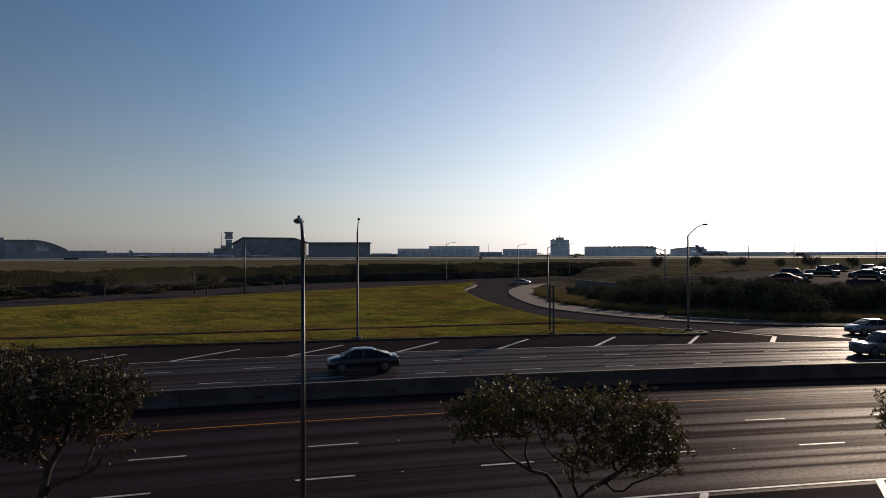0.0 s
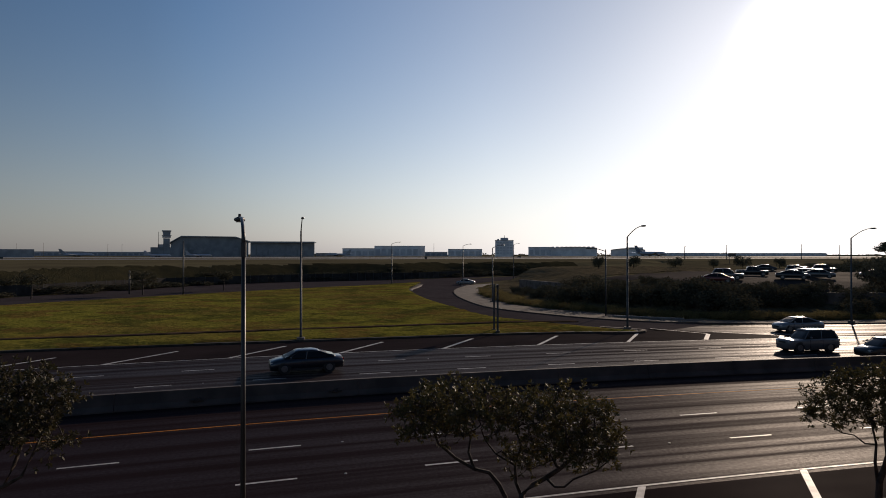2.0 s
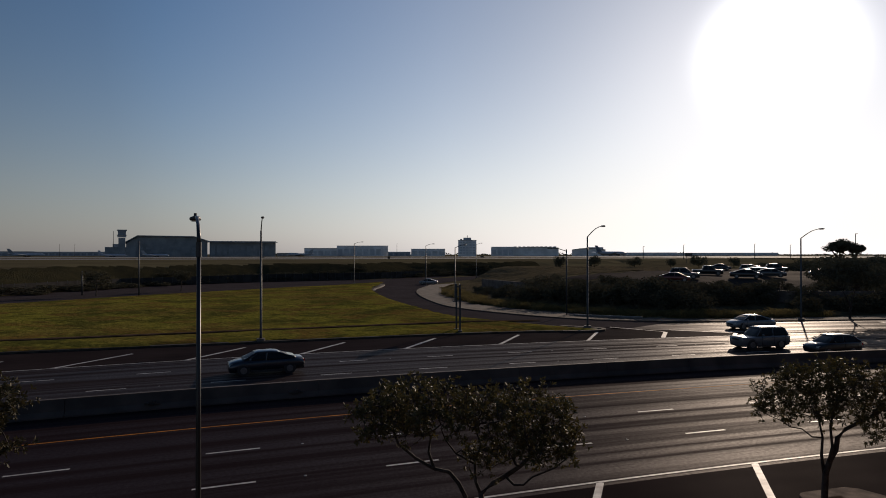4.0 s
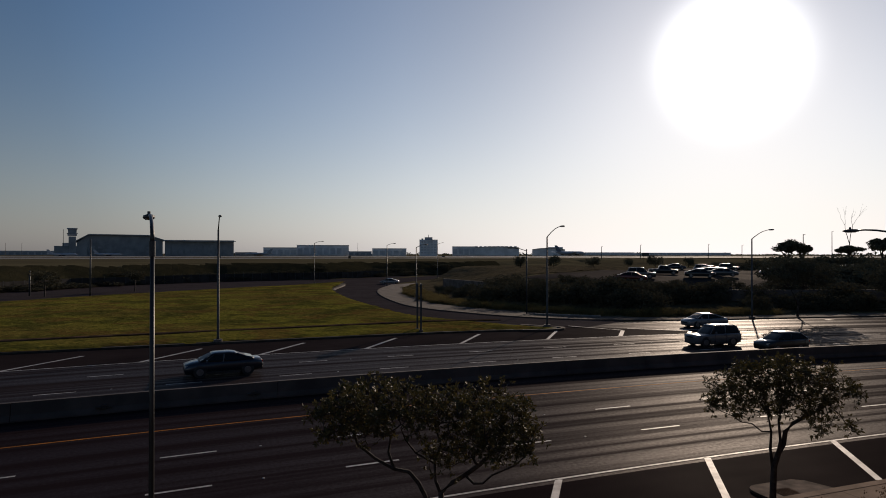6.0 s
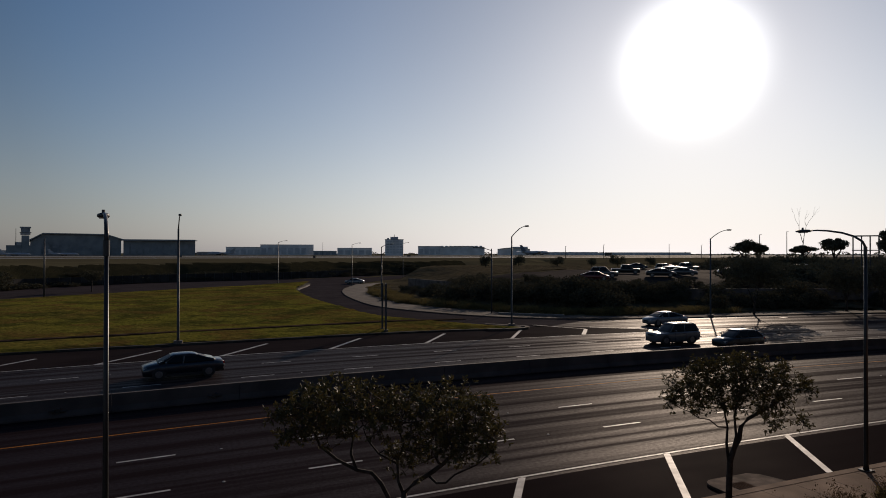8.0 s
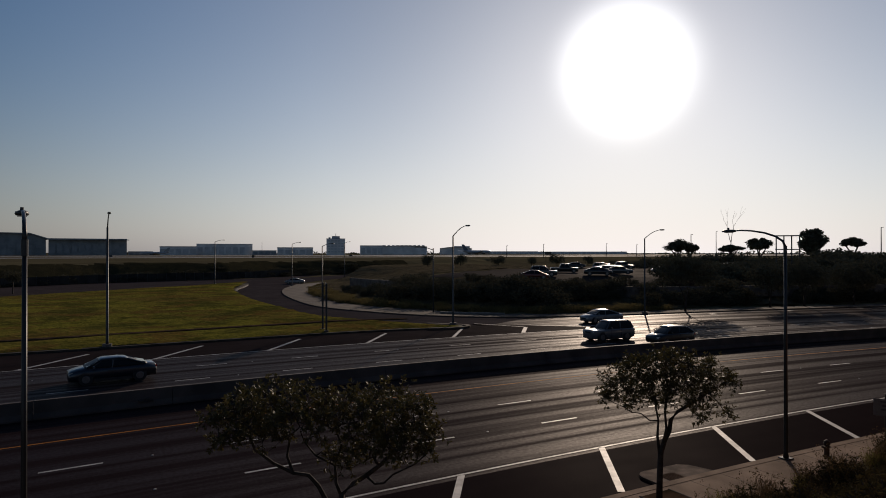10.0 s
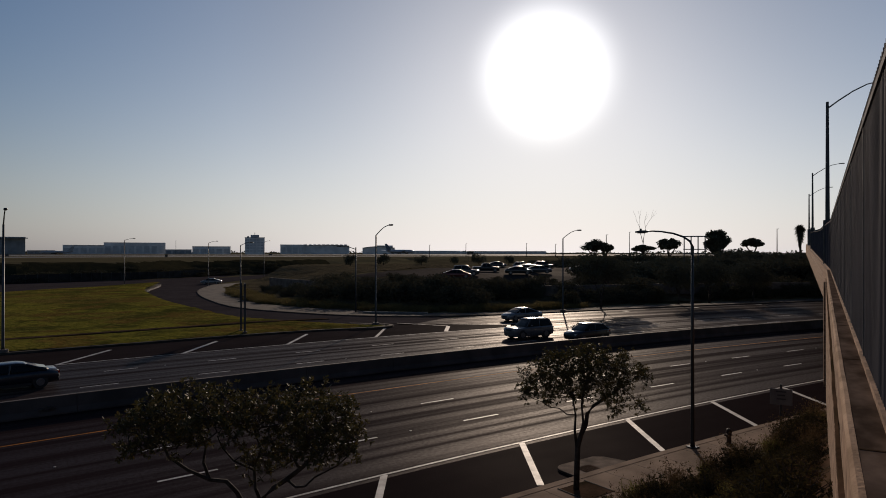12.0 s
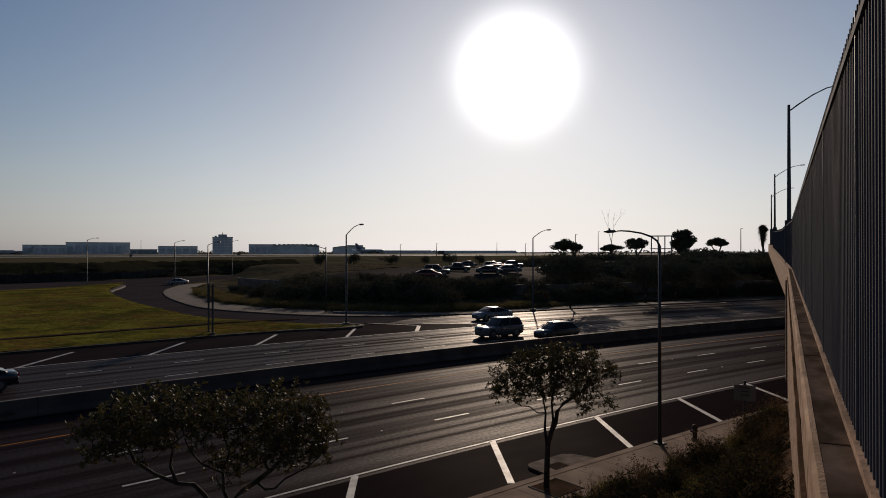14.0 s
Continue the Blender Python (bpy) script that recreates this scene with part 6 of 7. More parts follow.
# ---- skyline trees beyond the lot ----
def umbrella_tree(x, y, tall, wide, thick, seed, label, full=False):
    r = random.Random(seed)
    z0 = ground_z(x, y)
    root = thing("tree", pose(x, y, z0), label, "tree", "skyline trees")
    bm = bmesh.new()
    for k in range(3):
        a = r.uniform(0, 6.28)
        tube(bm, [(0, 0, -0.3), (0.1 * math.cos(a), 0.1 * math.sin(a), (tall - thick) * 0.6), (wide * 0.3 * math.cos(a), wide * 0.3 * math.sin(a), tall - thick * 0.6)], [0.3, 0.24, 0.12], 7)
    part("trunk", bm, M_BARK, root)
    lobes = []
    for k in range(20 if thick < 6 else 40):
        a, q = r.uniform(0, 6.28), math.sqrt(r.random())
        if thick > 6:
            v = Vector((r.gauss(0, 1), r.gauss(0, 1), r.gauss(0, 1))).normalized() * r.random() ** 0.4
            slim = 0.72 if v.z < -0.25 else 1.0
            lobes.append((Vector((wide * 0.37 * slim * v.x, wide * 0.37 * slim * v.y, tall - thick * (0.5 - 0.38 * v.z))), r.uniform(0.13, 0.2) * wide))
            continue
        lobes.append((Vector((wide / 2 * 0.76 * q * math.cos(a), wide / 2 * 0.76 * q * math.sin(a), tall - thick * (0.5 + r.uniform(-0.35, 0.36) * (1 - 0.5 * q)))), r.uniform(0.14, 0.22) * wide))
    pts = []
    while len(pts) < (4200 if thick < 6 else 6500):
        c, q = r.choice(lobes)
        v = Vector((r.gauss(0, 1), r.gauss(0, 1), r.gauss(0, 1))).normalized() * q * r.random() ** 0.4
        v.z *= min(1, thick / wide * 1.1)
        p = c + v
        if noise.noise((p.x * 0.8 + seed, p.y * 0.8, p.z * 0.9)) > (-0.2 if thick < 6 else -0.5):
            pts.append(p)
    lm = bmesh.new()
    leaves(lm, pts, 0.6 if thick < 6 else 0.75, r, 0.0)
    part("crown", lm, M_PINE, root, "dark dense crown against the bright sky")
    return root


def sky_at(az, dist):
    return math.sin(radians(az)) * dist, math.cos(radians(az)) * dist


for az, dist, top, wide, thick, seed in ((49.5, 205, 12.0, 8.4, 4.0, 31), (50.5, 206, 10.4, 4.6, 2.4, 32), (53.5, 209, 10.5, 7.4, 2.6, 33), (55.6, 215, 12.6, 7.4, 4.4, 34), (59.3, 215, 16.2, 8.0, 10.5, 35), (61.9, 215, 12.6, 7.6, 3.4, 36)):
    x, y = sky_at(az, dist)
    umbrella_tree(x, y, top - ground_z(x, y), wide, thick, seed, "dark umbrella-shaped tree on the skyline" if thick < 6 else "tall dark rounded tree on the skyline")

px, py = sky_at(65.2, 215)
palm = thing("palm_tree", pose(px, py, ground_z(px, py)), "shaggy palm tree with a dry leaf skirt on the skyline", "palm tree", "skyline trees")
part("trunk", tube(bmesh.new(), [(0, 0, -0.3), (0.15, 0, 5), (0, 0, 11.0)], [0.36, 0.3, 0.26], 9), M_BARK, palm)
bm, r = bmesh.new(), random.Random(44)
for k in range(420):
    a, e = r.uniform(0, 6.28), r.uniform(-1.3, 1.4)
    L = r.uniform(1.1, 1.9)
    d = Vector((math.cos(a) * math.cos(e), math.sin(a) * math.cos(e), math.sin(e)))
    o = Vector((0, 0, 10.9 - max(0, -e) * r.uniform(0, 3.4)))
    side = d.cross(Vector((0, 0, 1))).normalized() * 0.26
    vs = [bm.verts.new(q) for q in (o, o + d * L * 0.5 + side, o + d * L + Vector((0, 0, -0.4)), o + d * L * 0.5 - side)]
    bm.faces.new(vs)
part("fronds", bm, M_PINE, palm)

SKYBUSH = [leafy_mound("far_bush", s, 5, 4, 3.4, 1500, 0.55, M_PINE) for s in (51, 52, 53)]
for k in range(44):
    az = 44.5 + k * 0.52 + rng.uniform(-0.2, 0.2)
    dist = rng.uniform(165, 215)
    x, y = sky_at(az, dist)
    s = rng.uniform(0.6, 1.15) * (1.0 if az > 47 else 0.6) * (1.35 if az > 59.5 else 1.0)
    shrub(SKYBUSH[k % 3], pose(x, y, ground_z(x, y) - 0.2, 0, 0, rng.uniform(0, 360)) @ Matrix.Diagonal((s, s, s, 1)), "dark bushy tree mass behind the parking lot", "far bushes", "far_bush")
for k in range(90):
    az = 49 + k * 0.19
    dist = 70.0
    while dist < 200 and (not inside(HILL_POLY, *(np.array([v]) for v in sky_at(az, dist)))[0] or distance_to(WALK_IN, *(np.array([v]) for v in sky_at(az, dist)))[0] < 15):
        dist += 2.0
    dist = dist + rng.uniform(0, 28) if az > 51 else rng.uniform(118, 150)
    x, y = sky_at(az, dist)
    s = rng.uniform(0.6, 1.0) if az > 59 else rng.uniform(0.4, 0.75)
    shrub(SKYBUSH[k % 3], pose(x, y, ground_z(x, y) - 0.2, 0, 0, rng.uniform(0, 360)) @ Matrix.Diagonal((s, s, s, 1)), "dark bushy tree mass beside the parking lot", "far bushes", "far_bush")
for az, dist, s in ((28.3, 190, 0.8), (31.2, 200, 0.85), (34.5, 205, 0.75), (37.4, 210, 0.6), (39.6, 212, 0.9), (42.2, 215, 0.7)):
    x, y = sky_at(az, dist)
    root = thing("small_tree", pose(x, y, ground_z(x, y) - 0.1, 0, 0, az * 40), "small dark tree at the airfield fence", "tree", "small trees at the airfield fence")
    part("trunk", tube(bmesh.new(), [(0, 0, -0.1), (0.1, 0, 0.8), (0, 0.1, 2.2)], [0.14, 0.11, 0.06], 7), M_BARK, root)
    piece("crown", SKYBUSH[int(az * 3) % 3][0], root, Matrix.Translation((0, 0, 0.5)) @ Matrix.Diagonal((s * 0.62, s * 0.7, s * 1.05, 1)))

# trees on the far pavement by the highway
for k, (x, y, h) in enumerate(((70.2, 58.6, 7.5), (85.6, 56.9, 6.4), (91.6, 55.6, 6.6), (100.6, 53.6, 6.2))):
    wide = 5.0 if k == 0 else 2.9
    street_tree(pose(x, y, 0.14), "dark street tree beside the far pavement", [([(0, 0, 0), (0.1, 0, 1.2), (0, 0.1, 2.4)], 0.16), ([(0.1, 0, 1.2), (0.8, 0.2, 2.6), (1.2, 0.3, 3.4)], 0.09), ([(0.05, 0, 1.4), (-0.8, -0.1, 2.7), (-1.2, 0, 3.4)], 0.09)],
                [(-wide * 0.45, 0.3, h - 2.3, wide * 0.55, 2.4, 1.4), (wide * 0.4, -0.3, h - 2.5, wide * 0.6, 2.4, 1.3), (0, 0, h - 1.7, wide * 0.6, 2.4, 1.3), (wide * 0.75, 0, h - 3.4, wide * 0.25, 1.6, 0.8)], 61 + k, leaf=0.26, gap=0.75, twig=0.8, twigs=9, count=6, mat=M_PINE)
cover = mesh_of("drain_cover", box(-0.45, 0.45, -0.35, 0.35, -0.02, 0.012, 0.004), M_SIGN)
for x, y in ((61.5, 57.3), (71.1, 55.1), (83.9, 53.0), (96.6, 50.6)):
    tagged(piece("drain_cover", cover, None, pose(x, y, 0.004)), "pale square drain cover in the outer lane", "drain cover", "drain covers")
stone = mesh_of("kerb_stone", box(-0.3, 0.3, -0.12, 0.12, 0, 0.22, 0.03), M_SIGN)
for k in range(16):
    t = k / 15
    x, y = 40.4 + 5.6 * t, 71.2 - 5.2 * t + 0.9 * t * (1 - t) * -1.0
    tagged(piece("kerb_stone", stone, None, pose(x + 0.5, y + 0.5, 0.14, 0, 0, -42 + 8 * math.sin(k * 2.3))), "small pale concrete block on the pavement edge", "kerb block", "kerb blocks")
dot = mesh_of("lane_marker", tube(bmesh.new(), [(0, 0, 0), (0, 0, 0.012), (0, 0, 0.02)], [0.055, 0.05, 0.02], 8), M_WHITE)
for off, first in ((23.65, 2.6), (27.6, 2.9), (42.6, 9.4), (47.4, 11.4)):
    for k in range(-4, 9):
        x = first + 13.36 * k
        tagged(piece("lane_marker", dot, None, pose(x, off + bend(x), 0.002)), "small pale raised lane marker", "road marking", "lane markers", "structure")

# ---- gantry frame, bridge lamps, far lamps ----
gx, gy = sky_at(57.6, 150)
gantry = thing("sign_gantry", pose(gx, gy, ground_z(gx, gy), 0, 0, -57), "dark steel frame of a roadside gantry seen against the sky", "gantry")
for dx in (-2.1, -0.7, 0.7, 2.1):
    part("post", box(dx - 0.12, dx + 0.12, -0.12, 0.12, 0, 7.5, 0.02), M_DARKSTEEL, gantry)
part("top_beam", box(-2.4, 2.4, -0.12, 0.12, 7.35, 7.6, 0.02), M_DARKSTEEL, gantry)
part("cross_beam", box(-2.3, 2.3, -0.1, 0.1, 4.6, 4.8, 0.02), M_DARKSTEEL, gantry)
part("cross_beam", box(-2.3, 2.3, -0.1, 0.1, 3.7, 3.9, 0.02), M_DARKSTEEL, gantry)


def bridge_lamp(s, right, tall):
    p = bridge_pt(s, right, 0)
    root = thing("street_lamp", Matrix.Translation((p.x, p.y, p.z - 0.12)) @ pose(0, 0, 0, 0, 0, math.degrees(math.atan2(B_R.y, B_R.x))), "tall dark street lamp on the bridge with a curved arm", "street lamp", "bridge lamps")
    part("pedestal", box(-0.3, 0.3, -0.3, 0.3, -0.4, 3.4, 0.04), M_DARKSTEEL, root)
    part("pole", tube(bmesh.new(), [(0, 0, 3.3), (0, 0, tall)], [0.16, 0.10], 10), M_DARKSTEEL, root)
    part("arm", tube(bmesh.new(), [(0, 0, tall - 0.5)] + [(3.6 * t, 0, tall - 0.5 + 1.7 * math.sin(t * 1.57)) for t in (0.2, 0.45, 0.7, 1.0)], [0.06, 0.055, 0.05, 0.045, 0.04], 8), M_DARKSTEEL, root)
    part("luminaire", box(3.5, 4.2, -0.12, 0.12, tall + 1.12, tall + 1.25, 0.03), M_DARKSTEEL, root)


for s, tall in ((57, 12.3), (115, 11.8), (152, 10.6)):
    bridge_lamp(s, 0.22, tall)

# ---- airfield: runway strips, hangars, terminal blocks, tower, aircraft ----
FIELD = 4.6


def strip(y0, y1, x0, x1, z, name, mat, label):
    tagged(part(name, slab([(x0, y0), (x1, y0 - 30), (x1, y1 - 30), (x0, y1)], z - 0.2, z), mat), label, "runway", kind="structure")


strip(455, 520, -900, 1400, FIELD + 0.05, "runway", M_RUNWAY, "pale concrete runway across the airfield")
strip(610, 640, -900, 1500, FIELD + 0.05, "taxiway", M_RUNWAY, "pale concrete taxiway")
strip(700, 860, -1100, 1800, FIELD + 0.05, "apron", M_RUNWAY, "pale concrete apron before the hangars")


def place(az, dist, turn=None):
    x, y = sky_at(az, dist)
    return pose(x, y, FIELD, 0, 0, -az if turn is None else turn)


def flat_building(m, w, d, h, mat, label, bays=8, roof=M_ROOF, windows=True, rail=True):
    """A block with parapet, bays of doors or windows on the near side."""
    root = thing("airport_building", m, label, "building", "airport buildings")
    part("wall", box(-w / 2, w / 2, 0, d, -1, h), mat, root)
    if rail:
        part("roof", box(-w / 2 - 0.4, w / 2 + 0.4, -0.4, d + 0.4, h, h + 0.7), roof, root)
    if windows:
        bw = w / bays
        for k in range(bays):
            x = -w / 2 + bw * (k + 0.5)
            part("window", box(x - bw * 0.36, x + bw * 0.36, -0.25, 0.05, h * 0.12, h * 0.72), M_GLAZE if mat == M_BLDG_L else M_WINDOW, root)
            part("mullion", box(x - bw * 0.47, x - bw * 0.40, -0.5, 0.05, 0, h * 0.95), mat, root)
    return root


def hangar_profile(root, w, d, h, crown, mat, n=12):
    pts = [(-w / 2, -1)] + [(-w / 2 + w * k / n, h + crown * (1 - (2 * k / n - 1) ** 2)) for k in range(n + 1)] + [(w / 2, -1)]
    part("wall", loft(bmesh.new(), [[(x, y, z) for x, z in pts] for y in (0, d)]), mat, root)
    top = pts[1:-1]
    part("roof", loft(bmesh.new(), [[(x, y, z + 0.1) for x, z in top] + [(x, y, z + 0.9) for x, z in top[::-1]] for y in (-3, d + 3)]), M_ROOF, root)


# great hangar with its corner tower
D = 1000
hangar = thing("hangar", place(-4.85, D), "long dark grey maintenance hangar with a pitched roof", "hangar", "airport buildings")
pts = [(-55, 0), (-54, 19), (-40, 28.5), (34, 28.0), (52, 22), (52, 0)]
part("wall", loft(bmesh.new(), [[(x, y, z) for x, z in pts] for y in (0, 70)]), M_BLDG_D, hangar)
part("roof", loft(bmesh.new(), [[(x, y, z) for x, z in [(-57, 18.5), (-40, 28.6), (34, 28.1), (55, 21.2), (55, 22.4), (34, 29.4), (-40, 29.9), (-57, 19.8)]] for y in (-4, 74)]), M_ROOF, hangar, "pale metal roof edge")
for k in range(10):
    part("door_panel", box(-50 + 10 * k, -41.5 + 10 * k, -0.7, 0.0, 0, 15), M_BLDG_D, hangar)
    part("door_window", box(-49 + 10 * k, -43 + 10 * k, -1.0, -0.6, 10.2, 13), M_WINDOW, hangar)
ext = flat_building(place(0.95, D), 93, 60, 22, M_BLDG_D, "dark glazed terminal block with an overhanging roof", 11)
part("eave", box(-48, 49, -6, 0, 20.6, 21.6), M_ROOF, ext)
twr = thing("ramp_tower", place(-8.25, 960), "ramp control tower with a flared glass cabin", "tower", "airport buildings")
part("shaft", box(-4.2, 4.2, -3, 7, 0, 25.2, 0.4), M_BLDG_D, twr)
part("base", box(-20, 16, -2, 20, -1, 13), M_BLDG_D, twr)
part("stair", box(-11, -4, 0, 10, 0, 17), M_BLDG, twr)
part("cabin", loft(bmesh.new(), [[(a * q, b * q + 2, z) for a, b in ((-1, -1), (1, -1), (1, 1), (-1, 1))] for z, q in ((29, 4.7), (34.5, 5.0))]), M_WINDOW, twr)
part("cabin_floor", box(-5.4, 5.4, -3.4, 7.4, 26, 29, 0.5), M_BLDG, twr)
part("cabin_roof", box(-6.0, 6.0, -4.0, 8.0, 34.5, 36.0, 0.4), M_ROOF, twr)
part("gallery", box(-6.2, 6.2, -4.2, 8.2, 28.6, 29.3, 0.2), M_ROOF, twr)
part("mast", tube(bmesh.new(), [(-10, 0, 0), (-10, 0, 34)], [0.35, 0.25], 8), M_STEEL, twr)

left = thing("hangar", place(-22.2, 900), "dark hangar with a flat roof running into a long curved one", "hangar", "airport buildings")
arc = [(-29, 21.0), (0, 21.0)] + [(34 * q / 8, 21.0 - 11.5 * (q / 8) ** 1.7) for q in range(1, 9)]
part("wall", loft(bmesh.new(), [[(x, y, z) for x, z in [(-29, -1)] + arc + [(34, -1)]] for y in (0, 60)]), M_BLDG_D, left)
part("roof", loft(bmesh.new(), [[(x, y, z + 0.1) for x, z in arc] + [(x, y, z + 1.0) for x, z in arc[::-1]] for y in (-3, 63)]), M_ROOF, left)
# pale panes stand in for bright sky seen through open bays
for k in range(3):
    part("window", box(2.5 + 4.2 * k, 6.0 + 4.2 * k, -0.5, 0.1, 9.0, 14.5 - 0.9 * k), M_LENS, left, "pale pane painted for the sky showing through an opening")
part("annex", box(34.3, 76, 2, 40, -1, 9.4), M_BLDG_D, left)
part("side_block", box(-60, -29.4, 2, 50, -1, 24.5), M_BLDG_D, left, "taller dark block")
for k in range(3):
    part("vent", tube(bmesh.new(), [(-14 + 7 * k, 20, 21), (-14 + 7 * k, 20, 24 + k)], [0.35, 0.3], 6), M_STEEL, left)

# control-tower block and the pale blocks along the horizon
blk = flat_building(place(20.2, 1000), 28, 26, 24.5, M_BLDG_L, "pale square control block with a roof cabin", 6, windows=False)
for k in range(5):
    for j in range(5):
        part("window", box(-12.2 + 5.1 * k, -8.4 + 5.1 * k, -0.25, 0.05, 4.0 + 4.1 * j, 6.4 + 4.1 * j), M_GLAZE, blk)
part("roof_cabin", box(-6, 6, 6, 18, 25, 29), M_BLDG, blk)
part("mast", tube(bmesh.new(), [(0, 12, 29), (0, 12, 33)], [0.5, 0.3], 6), M_STEEL, blk)
part("roof_unit", box(-11, -8, 4, 10, 25, 27), M_BLDG, blk)
BLOCKS = [(7.4, 1150, 56, 13.5, M_BLDG_L), (11.0, 1200, 93, 18.5, M_BLDG_L), (14.2, 1150, 40, 7.0, M_BLDG), (16.75, 1150, 60, 12.3, M_BLDG_L), (23.3, 1250, 44, 17.0, M_BLDG_L), (4.6, 1100, 34, 5.0, M_BLDG),
          (-13.0, 1500, 210, 8.0, M_BLDG), (-17.0, 1600, 160, 9.0, M_BLDG), (34.5, 1600, 190, 6.5, M_BLDG_L), (38, 1700, 220, 5.0, M_BLDG_L), (42, 1700, 200, 6.0, M_BLDG_L)]
for az, dist, w, h, mt in BLOCKS:
    flat_building(place(az, dist), w, 40, h, mt, "low pale airport building on the horizon", max(4, int(w / 11)))
dome = thing("hangar", place(30.7, 1300), "pale hangar with stepped rounded roof on the horizon", "hangar", "airport buildings")
hangar_profile(dome, 64, 50, 11.5, 3.0, M_BLDG_L)
part("upper_block", box(-4, 28, 4, 46, 10, 17), M_BLDG_L, dome)
saw = thing("hangar", place(26.2, 1260), "pale hangar with a row of roof monitors", "hangar", "airport buildings")
hangar_profile(saw, 86, 40, 15.0, 2.0, M_BLDG_L)
for k in range(10):
    part("roof_monitor", box(-42 + 8.4 * k, -37 + 8.4 * k, 5, 35, 15.5, 18.4), M_BLDG_L, saw)


def airliner(m, L, label, body, tail):
    """A jet airliner, nose to +x, lengths in metres."""
    k = L / 70.0
    root = thing("airliner", m, label, "aircraft", "aircraft")
    secs = []
    for x, r, z in ((-35, 0.4, 6.6), (-32, 1.1, 6.4), (-22, 2.6, 5.6), (-12, 3.2, 5.2), (18, 3.2, 5.2), (26, 3.1, 5.2), (31, 2.4, 4.9), (34, 1.3, 4.5), (35, 0.3, 4.3)):
        secs.append([(x * k, r * k * math.cos(a), (z + r * math.sin(a)) * k) for a in (2 * math.pi * i / 14 for i in range(14))])
    part("fuselage", loft(bmesh.new(), secs), body, root, "", True)
    part("belly_stripe", loft(bmesh.new(), [[(x * k, y * k, z * k) for y, z in ((-3.26, 4.4), (-3.0, 3.6), (3.0, 3.6), (3.26, 4.4))] for x in (-16, 26)]), tail, root)
    part("tail_fin", loft(bmesh.new(), [[(x * k, y * k, z * k) for x, y in ((x0, -t), (x1, -t * 0.3), (x1, t * 0.3), (x0, t))] for z, x0, x1, t in ((7.6, -21, -32.5, 0.5), (18.5, -32.0, -37.5, 0.25))]), tail, root, "coloured tail fin")
    for sy in (-1, 1):
        part("wing", loft(bmesh.new(), [[(x0 * k, sy * y * k, (z - 0.4) * k), (x0 * k, sy * y * k, (z + 0.3) * k), (x1 * k, sy * y * k, (z + 0.1) * k), (x1 * k, sy * y * k, (z - 0.1) * k)] for y, x0, x1, z in ((2.0, 9, -6, 4.0), (12, -1, -8, 5.0), (31, -15, -18.5, 7.0))]), body, root)
        part("tailplane", loft(bmesh.new(), [[(x0 * k, sy * y * k, (z - 0.2) * k), (x0 * k, sy * y * k, (z + 0.2) * k), (x1 * k, sy * y * k, z * k)] for y, x0, x1, z in ((0.8, -27, -33, 6.6), (11, -34, -37, 7.6))]), body, root)
        for y, x in ((10, 6), (19, -1)):
            part("engine", tube(bmesh.new(), [((x + 2) * k, sy * y * k, 2.6 * k), ((x + 1.6) * k, sy * y * k, 2.6 * k), ((x - 3) * k, sy * y * k, 2.7 * k), ((x - 5) * k, sy * y * k, 2.9 * k)], [1.1 * k, 1.35 * k, 1.25 * k, 0.6 * k], 14), M_STEEL, root)
        part("gear", tube(bmesh.new(), [(-2 * k, sy * 3 * k, 3 * k), (-2 * k, sy * 3 * k, 0.6 * k)], [0.4 * k, 0.4 * k], 8), M_DARKSTEEL, root)
        part("gear_wheel", tube(bmesh.new(), [(-2 * k, sy * 2.4 * k, 0.65 * k), (-2 * k, sy * 3.6 * k, 0.65 * k)], [0.65 * k, 0.65 * k], 12), M_BLACK, root)
    part("nose_gear", tube(bmesh.new(), [(28 * k, 0, 3 * k), (28 * k, 0, 0.5 * k)], [0.3 * k, 0.3 * k], 8), M_DARKSTEEL, root)
    part("cockpit_window", box(32.2 * k, 33.6 * k, -1.5 * k, 1.5 * k, 5.2 * k, 5.9 * k, 0.1), M_WINDOW, root)
    return root


airliner(place(32.6, 1065, 10), 64, "large white and blue airliner taxiing on the airfield", M_PLANE, M_PLANE_B)
airliner(place(-14.6, 930, 10), 38, "parked white jet with a dark tail", M_PLANE, M_BLDG_D)
airliner(place(-8.9, 860, 0), 30, "small white jet parked before the hangar", M_PLANE, M_BLDG)
airliner(place(-5.8, 860, 5), 30, "small white jet parked before the hangar", M_PLANE, M_BLDG)
airliner(place(5.6, 1000, 160), 40, "parked white jet beside the terminal", M_PLANE, M_BLDG_D)


def airfield_mast(az, dist, tall, r=0.25):
    root = thing("light_mast", place(az, dist), "thin light mast on the airfield", "light mast", "airfield masts")
    part("pole", tube(bmesh.new(), [(0, 0, 0), (0, 0, tall)], [r, r * 0.6], 6), M_STEEL, root)
    part("lamp_bar", box(-0.15, 0.9, -0.1, 0.1, tall - 0.15, tall + 0.05), M_STEEL, root)


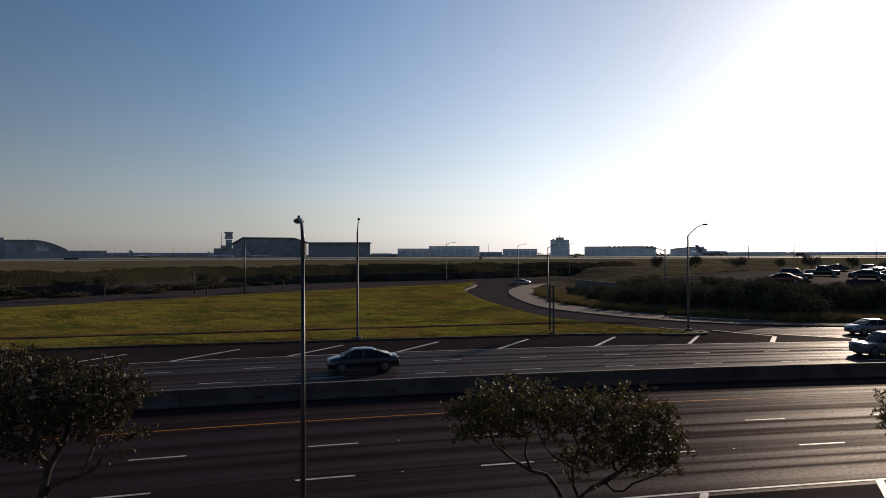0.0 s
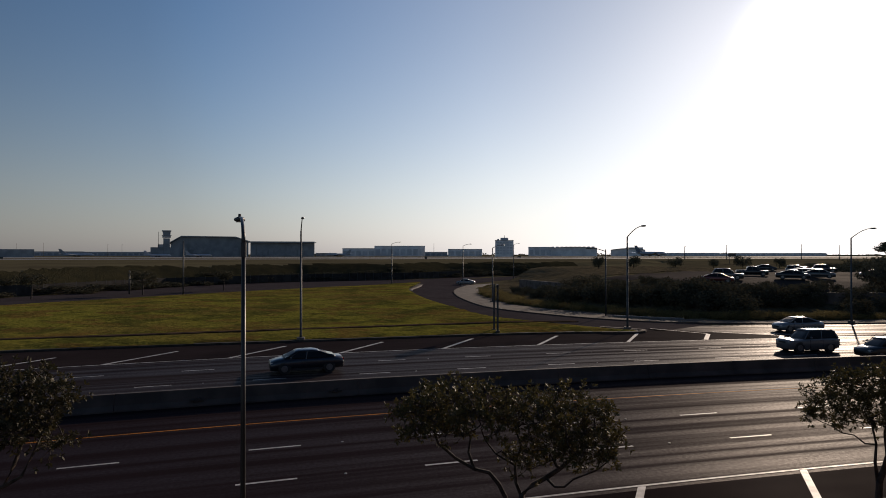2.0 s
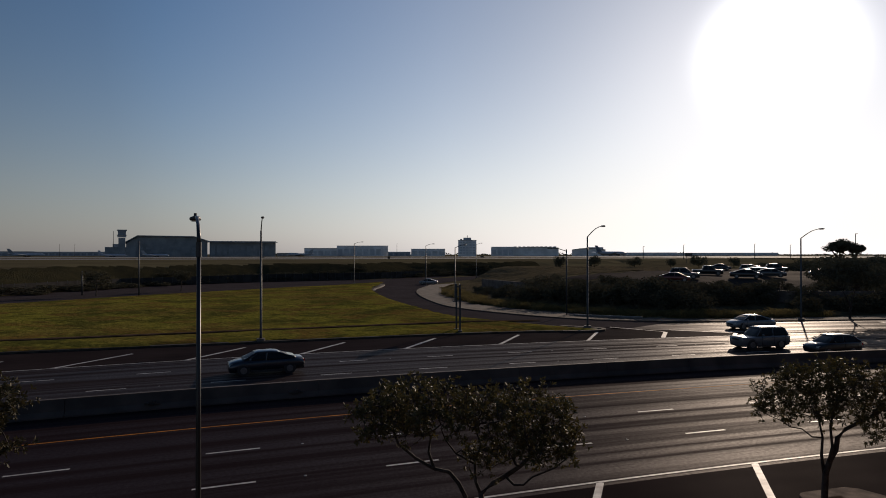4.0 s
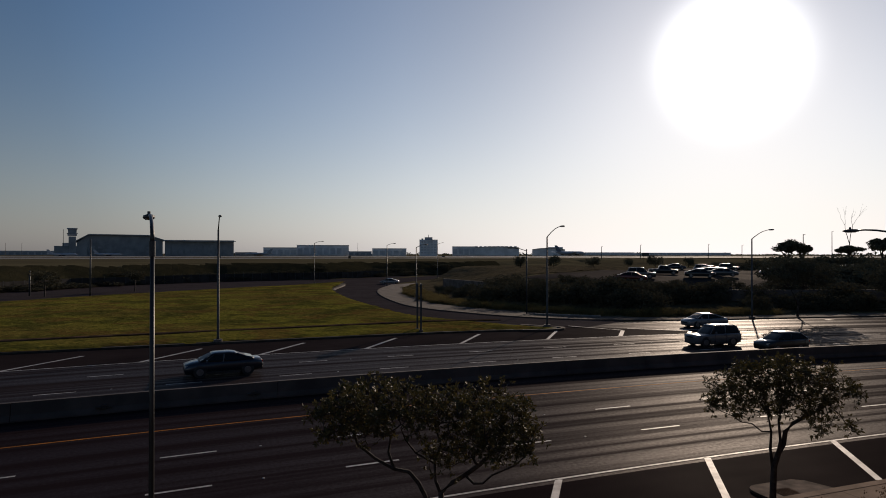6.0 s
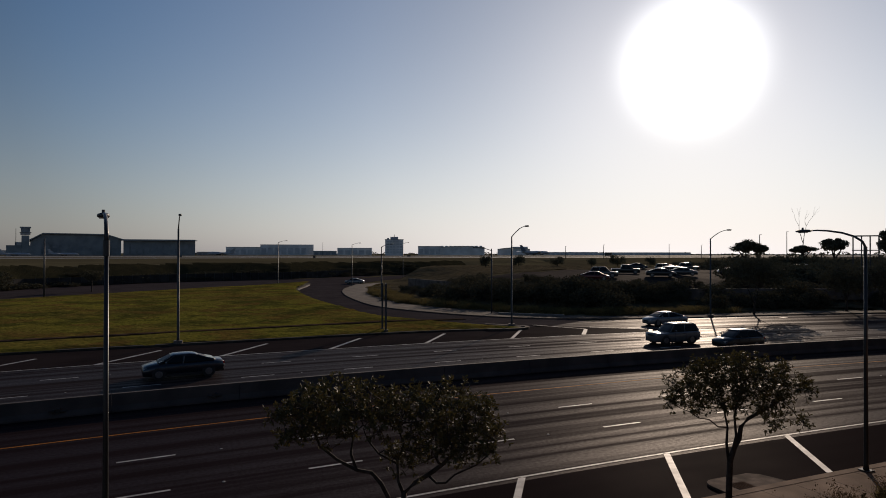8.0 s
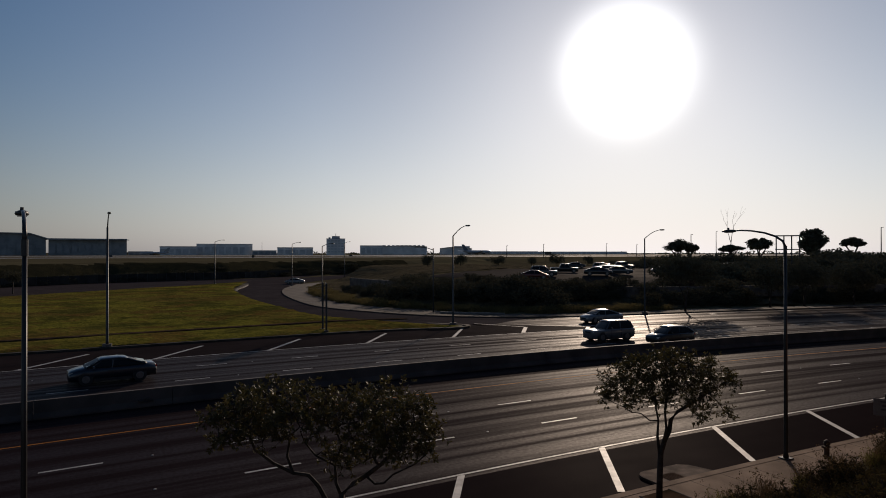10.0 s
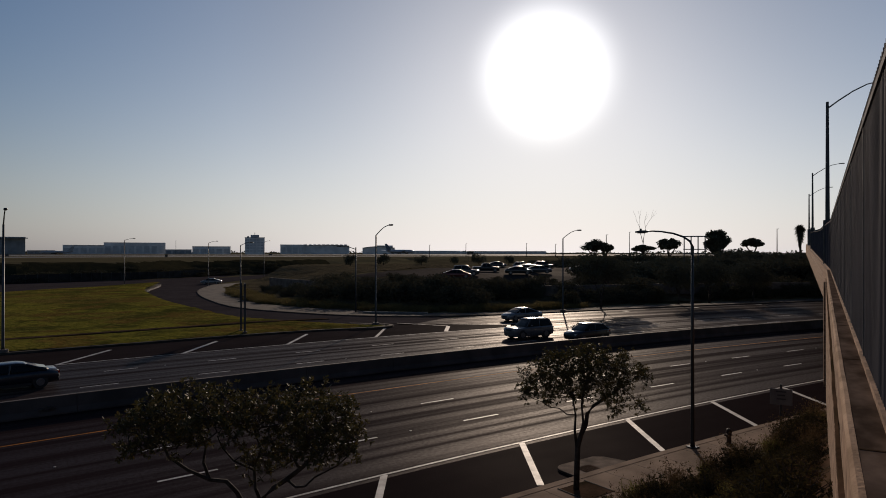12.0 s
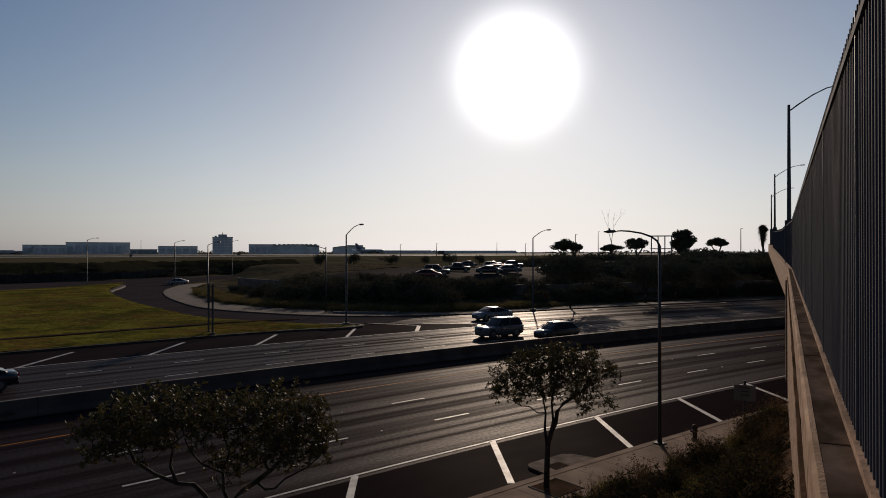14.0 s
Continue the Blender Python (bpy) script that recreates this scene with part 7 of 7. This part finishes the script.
for az, dist, tall in ((-18.5, 1200, 20), (-16.8, 1250, 22), (-12.5, 1100, 18), (-11.5, 1150, 19), (14.0, 900, 18), (35.2, 420, 8.0), (38.4, 430, 9.0), (43.7, 480, 10), (46.2, 460, 9), (50.5, 330, 12), (52.4, 420, 16), (63.6, 330, 14)):
    airfield_mast(az, dist, tall)
for az, dist, w in ((-19.8, 520, 9), (2.5, 500, 2.0), (13.3, 420, 1.6), (21.5, 600, 3)):
    root = thing("airfield_marker", place(az, dist), "small dark marker board on the airfield", "marker board", "airfield markers")
    part("board", box(-w / 2, w / 2, -0.2, 0.2, 0.4, 1.7, 0.05), M_DARKSTEEL, root)
    part("leg", box(-w / 2 + 0.2, -w / 2 + 0.4, -0.1, 0.1, 0, 0.5), M_DARKSTEEL, root)
    part("leg", box(w / 2 - 0.4, w / 2 - 0.2, -0.1, 0.1, 0, 0.5), M_DARKSTEEL, root)
bx, by = sky_at(38.8, 300)
bill = thing("billboard", pose(bx, by, ground_z(bx, by), 0, 0, -38.8), "small dark board on two posts at the airfield fence", "sign board")
part("board", box(-1.5, 1.5, -0.1, 0.1, 3.0, 4.6, 0.03), M_DARKSTEEL, bill)
for q in (-1.0, 1.0):
    part("post", box(q - 0.08, q + 0.08, -0.08, 0.08, -0.1, 3.1), M_DARKSTEEL, bill)
# far woods and hills on the horizon
woods = bmesh.new()
wr = random.Random(9)
wpts = []
for k in range(5200):
    az = wr.uniform(-28, 78)
    dist = wr.uniform(1750, 1850)
    x, y = sky_at(az, dist)
    wpts.append((x, y, FIELD + abs(noise.noise((az * 0.9, 0, 3))) * 14 * wr.random() + 1))
leaves(woods, wpts, 6.0, wr, 0.0)
tagged(part("far_woods", woods, M_PINE), "hazy line of far trees along the horizon", "woods", kind="stuff")

# a bare dead tree against the sky
dx, dy = sky_at(53.4, 208)
dead = thing("dead_tree", pose(dx, dy, ground_z(dx, dy)), "leafless tree with thin upright branches on the skyline", "tree", "skyline trees")
bm, tips = bmesh.new(), []
branch(bm, tips, Vector((0, 0, 0)), Vector((0, 0, 1)), 7.0, 0.22, 3, random.Random(6), 0.35, 0.05)
part("trunk", bm, M_BARK, dead)
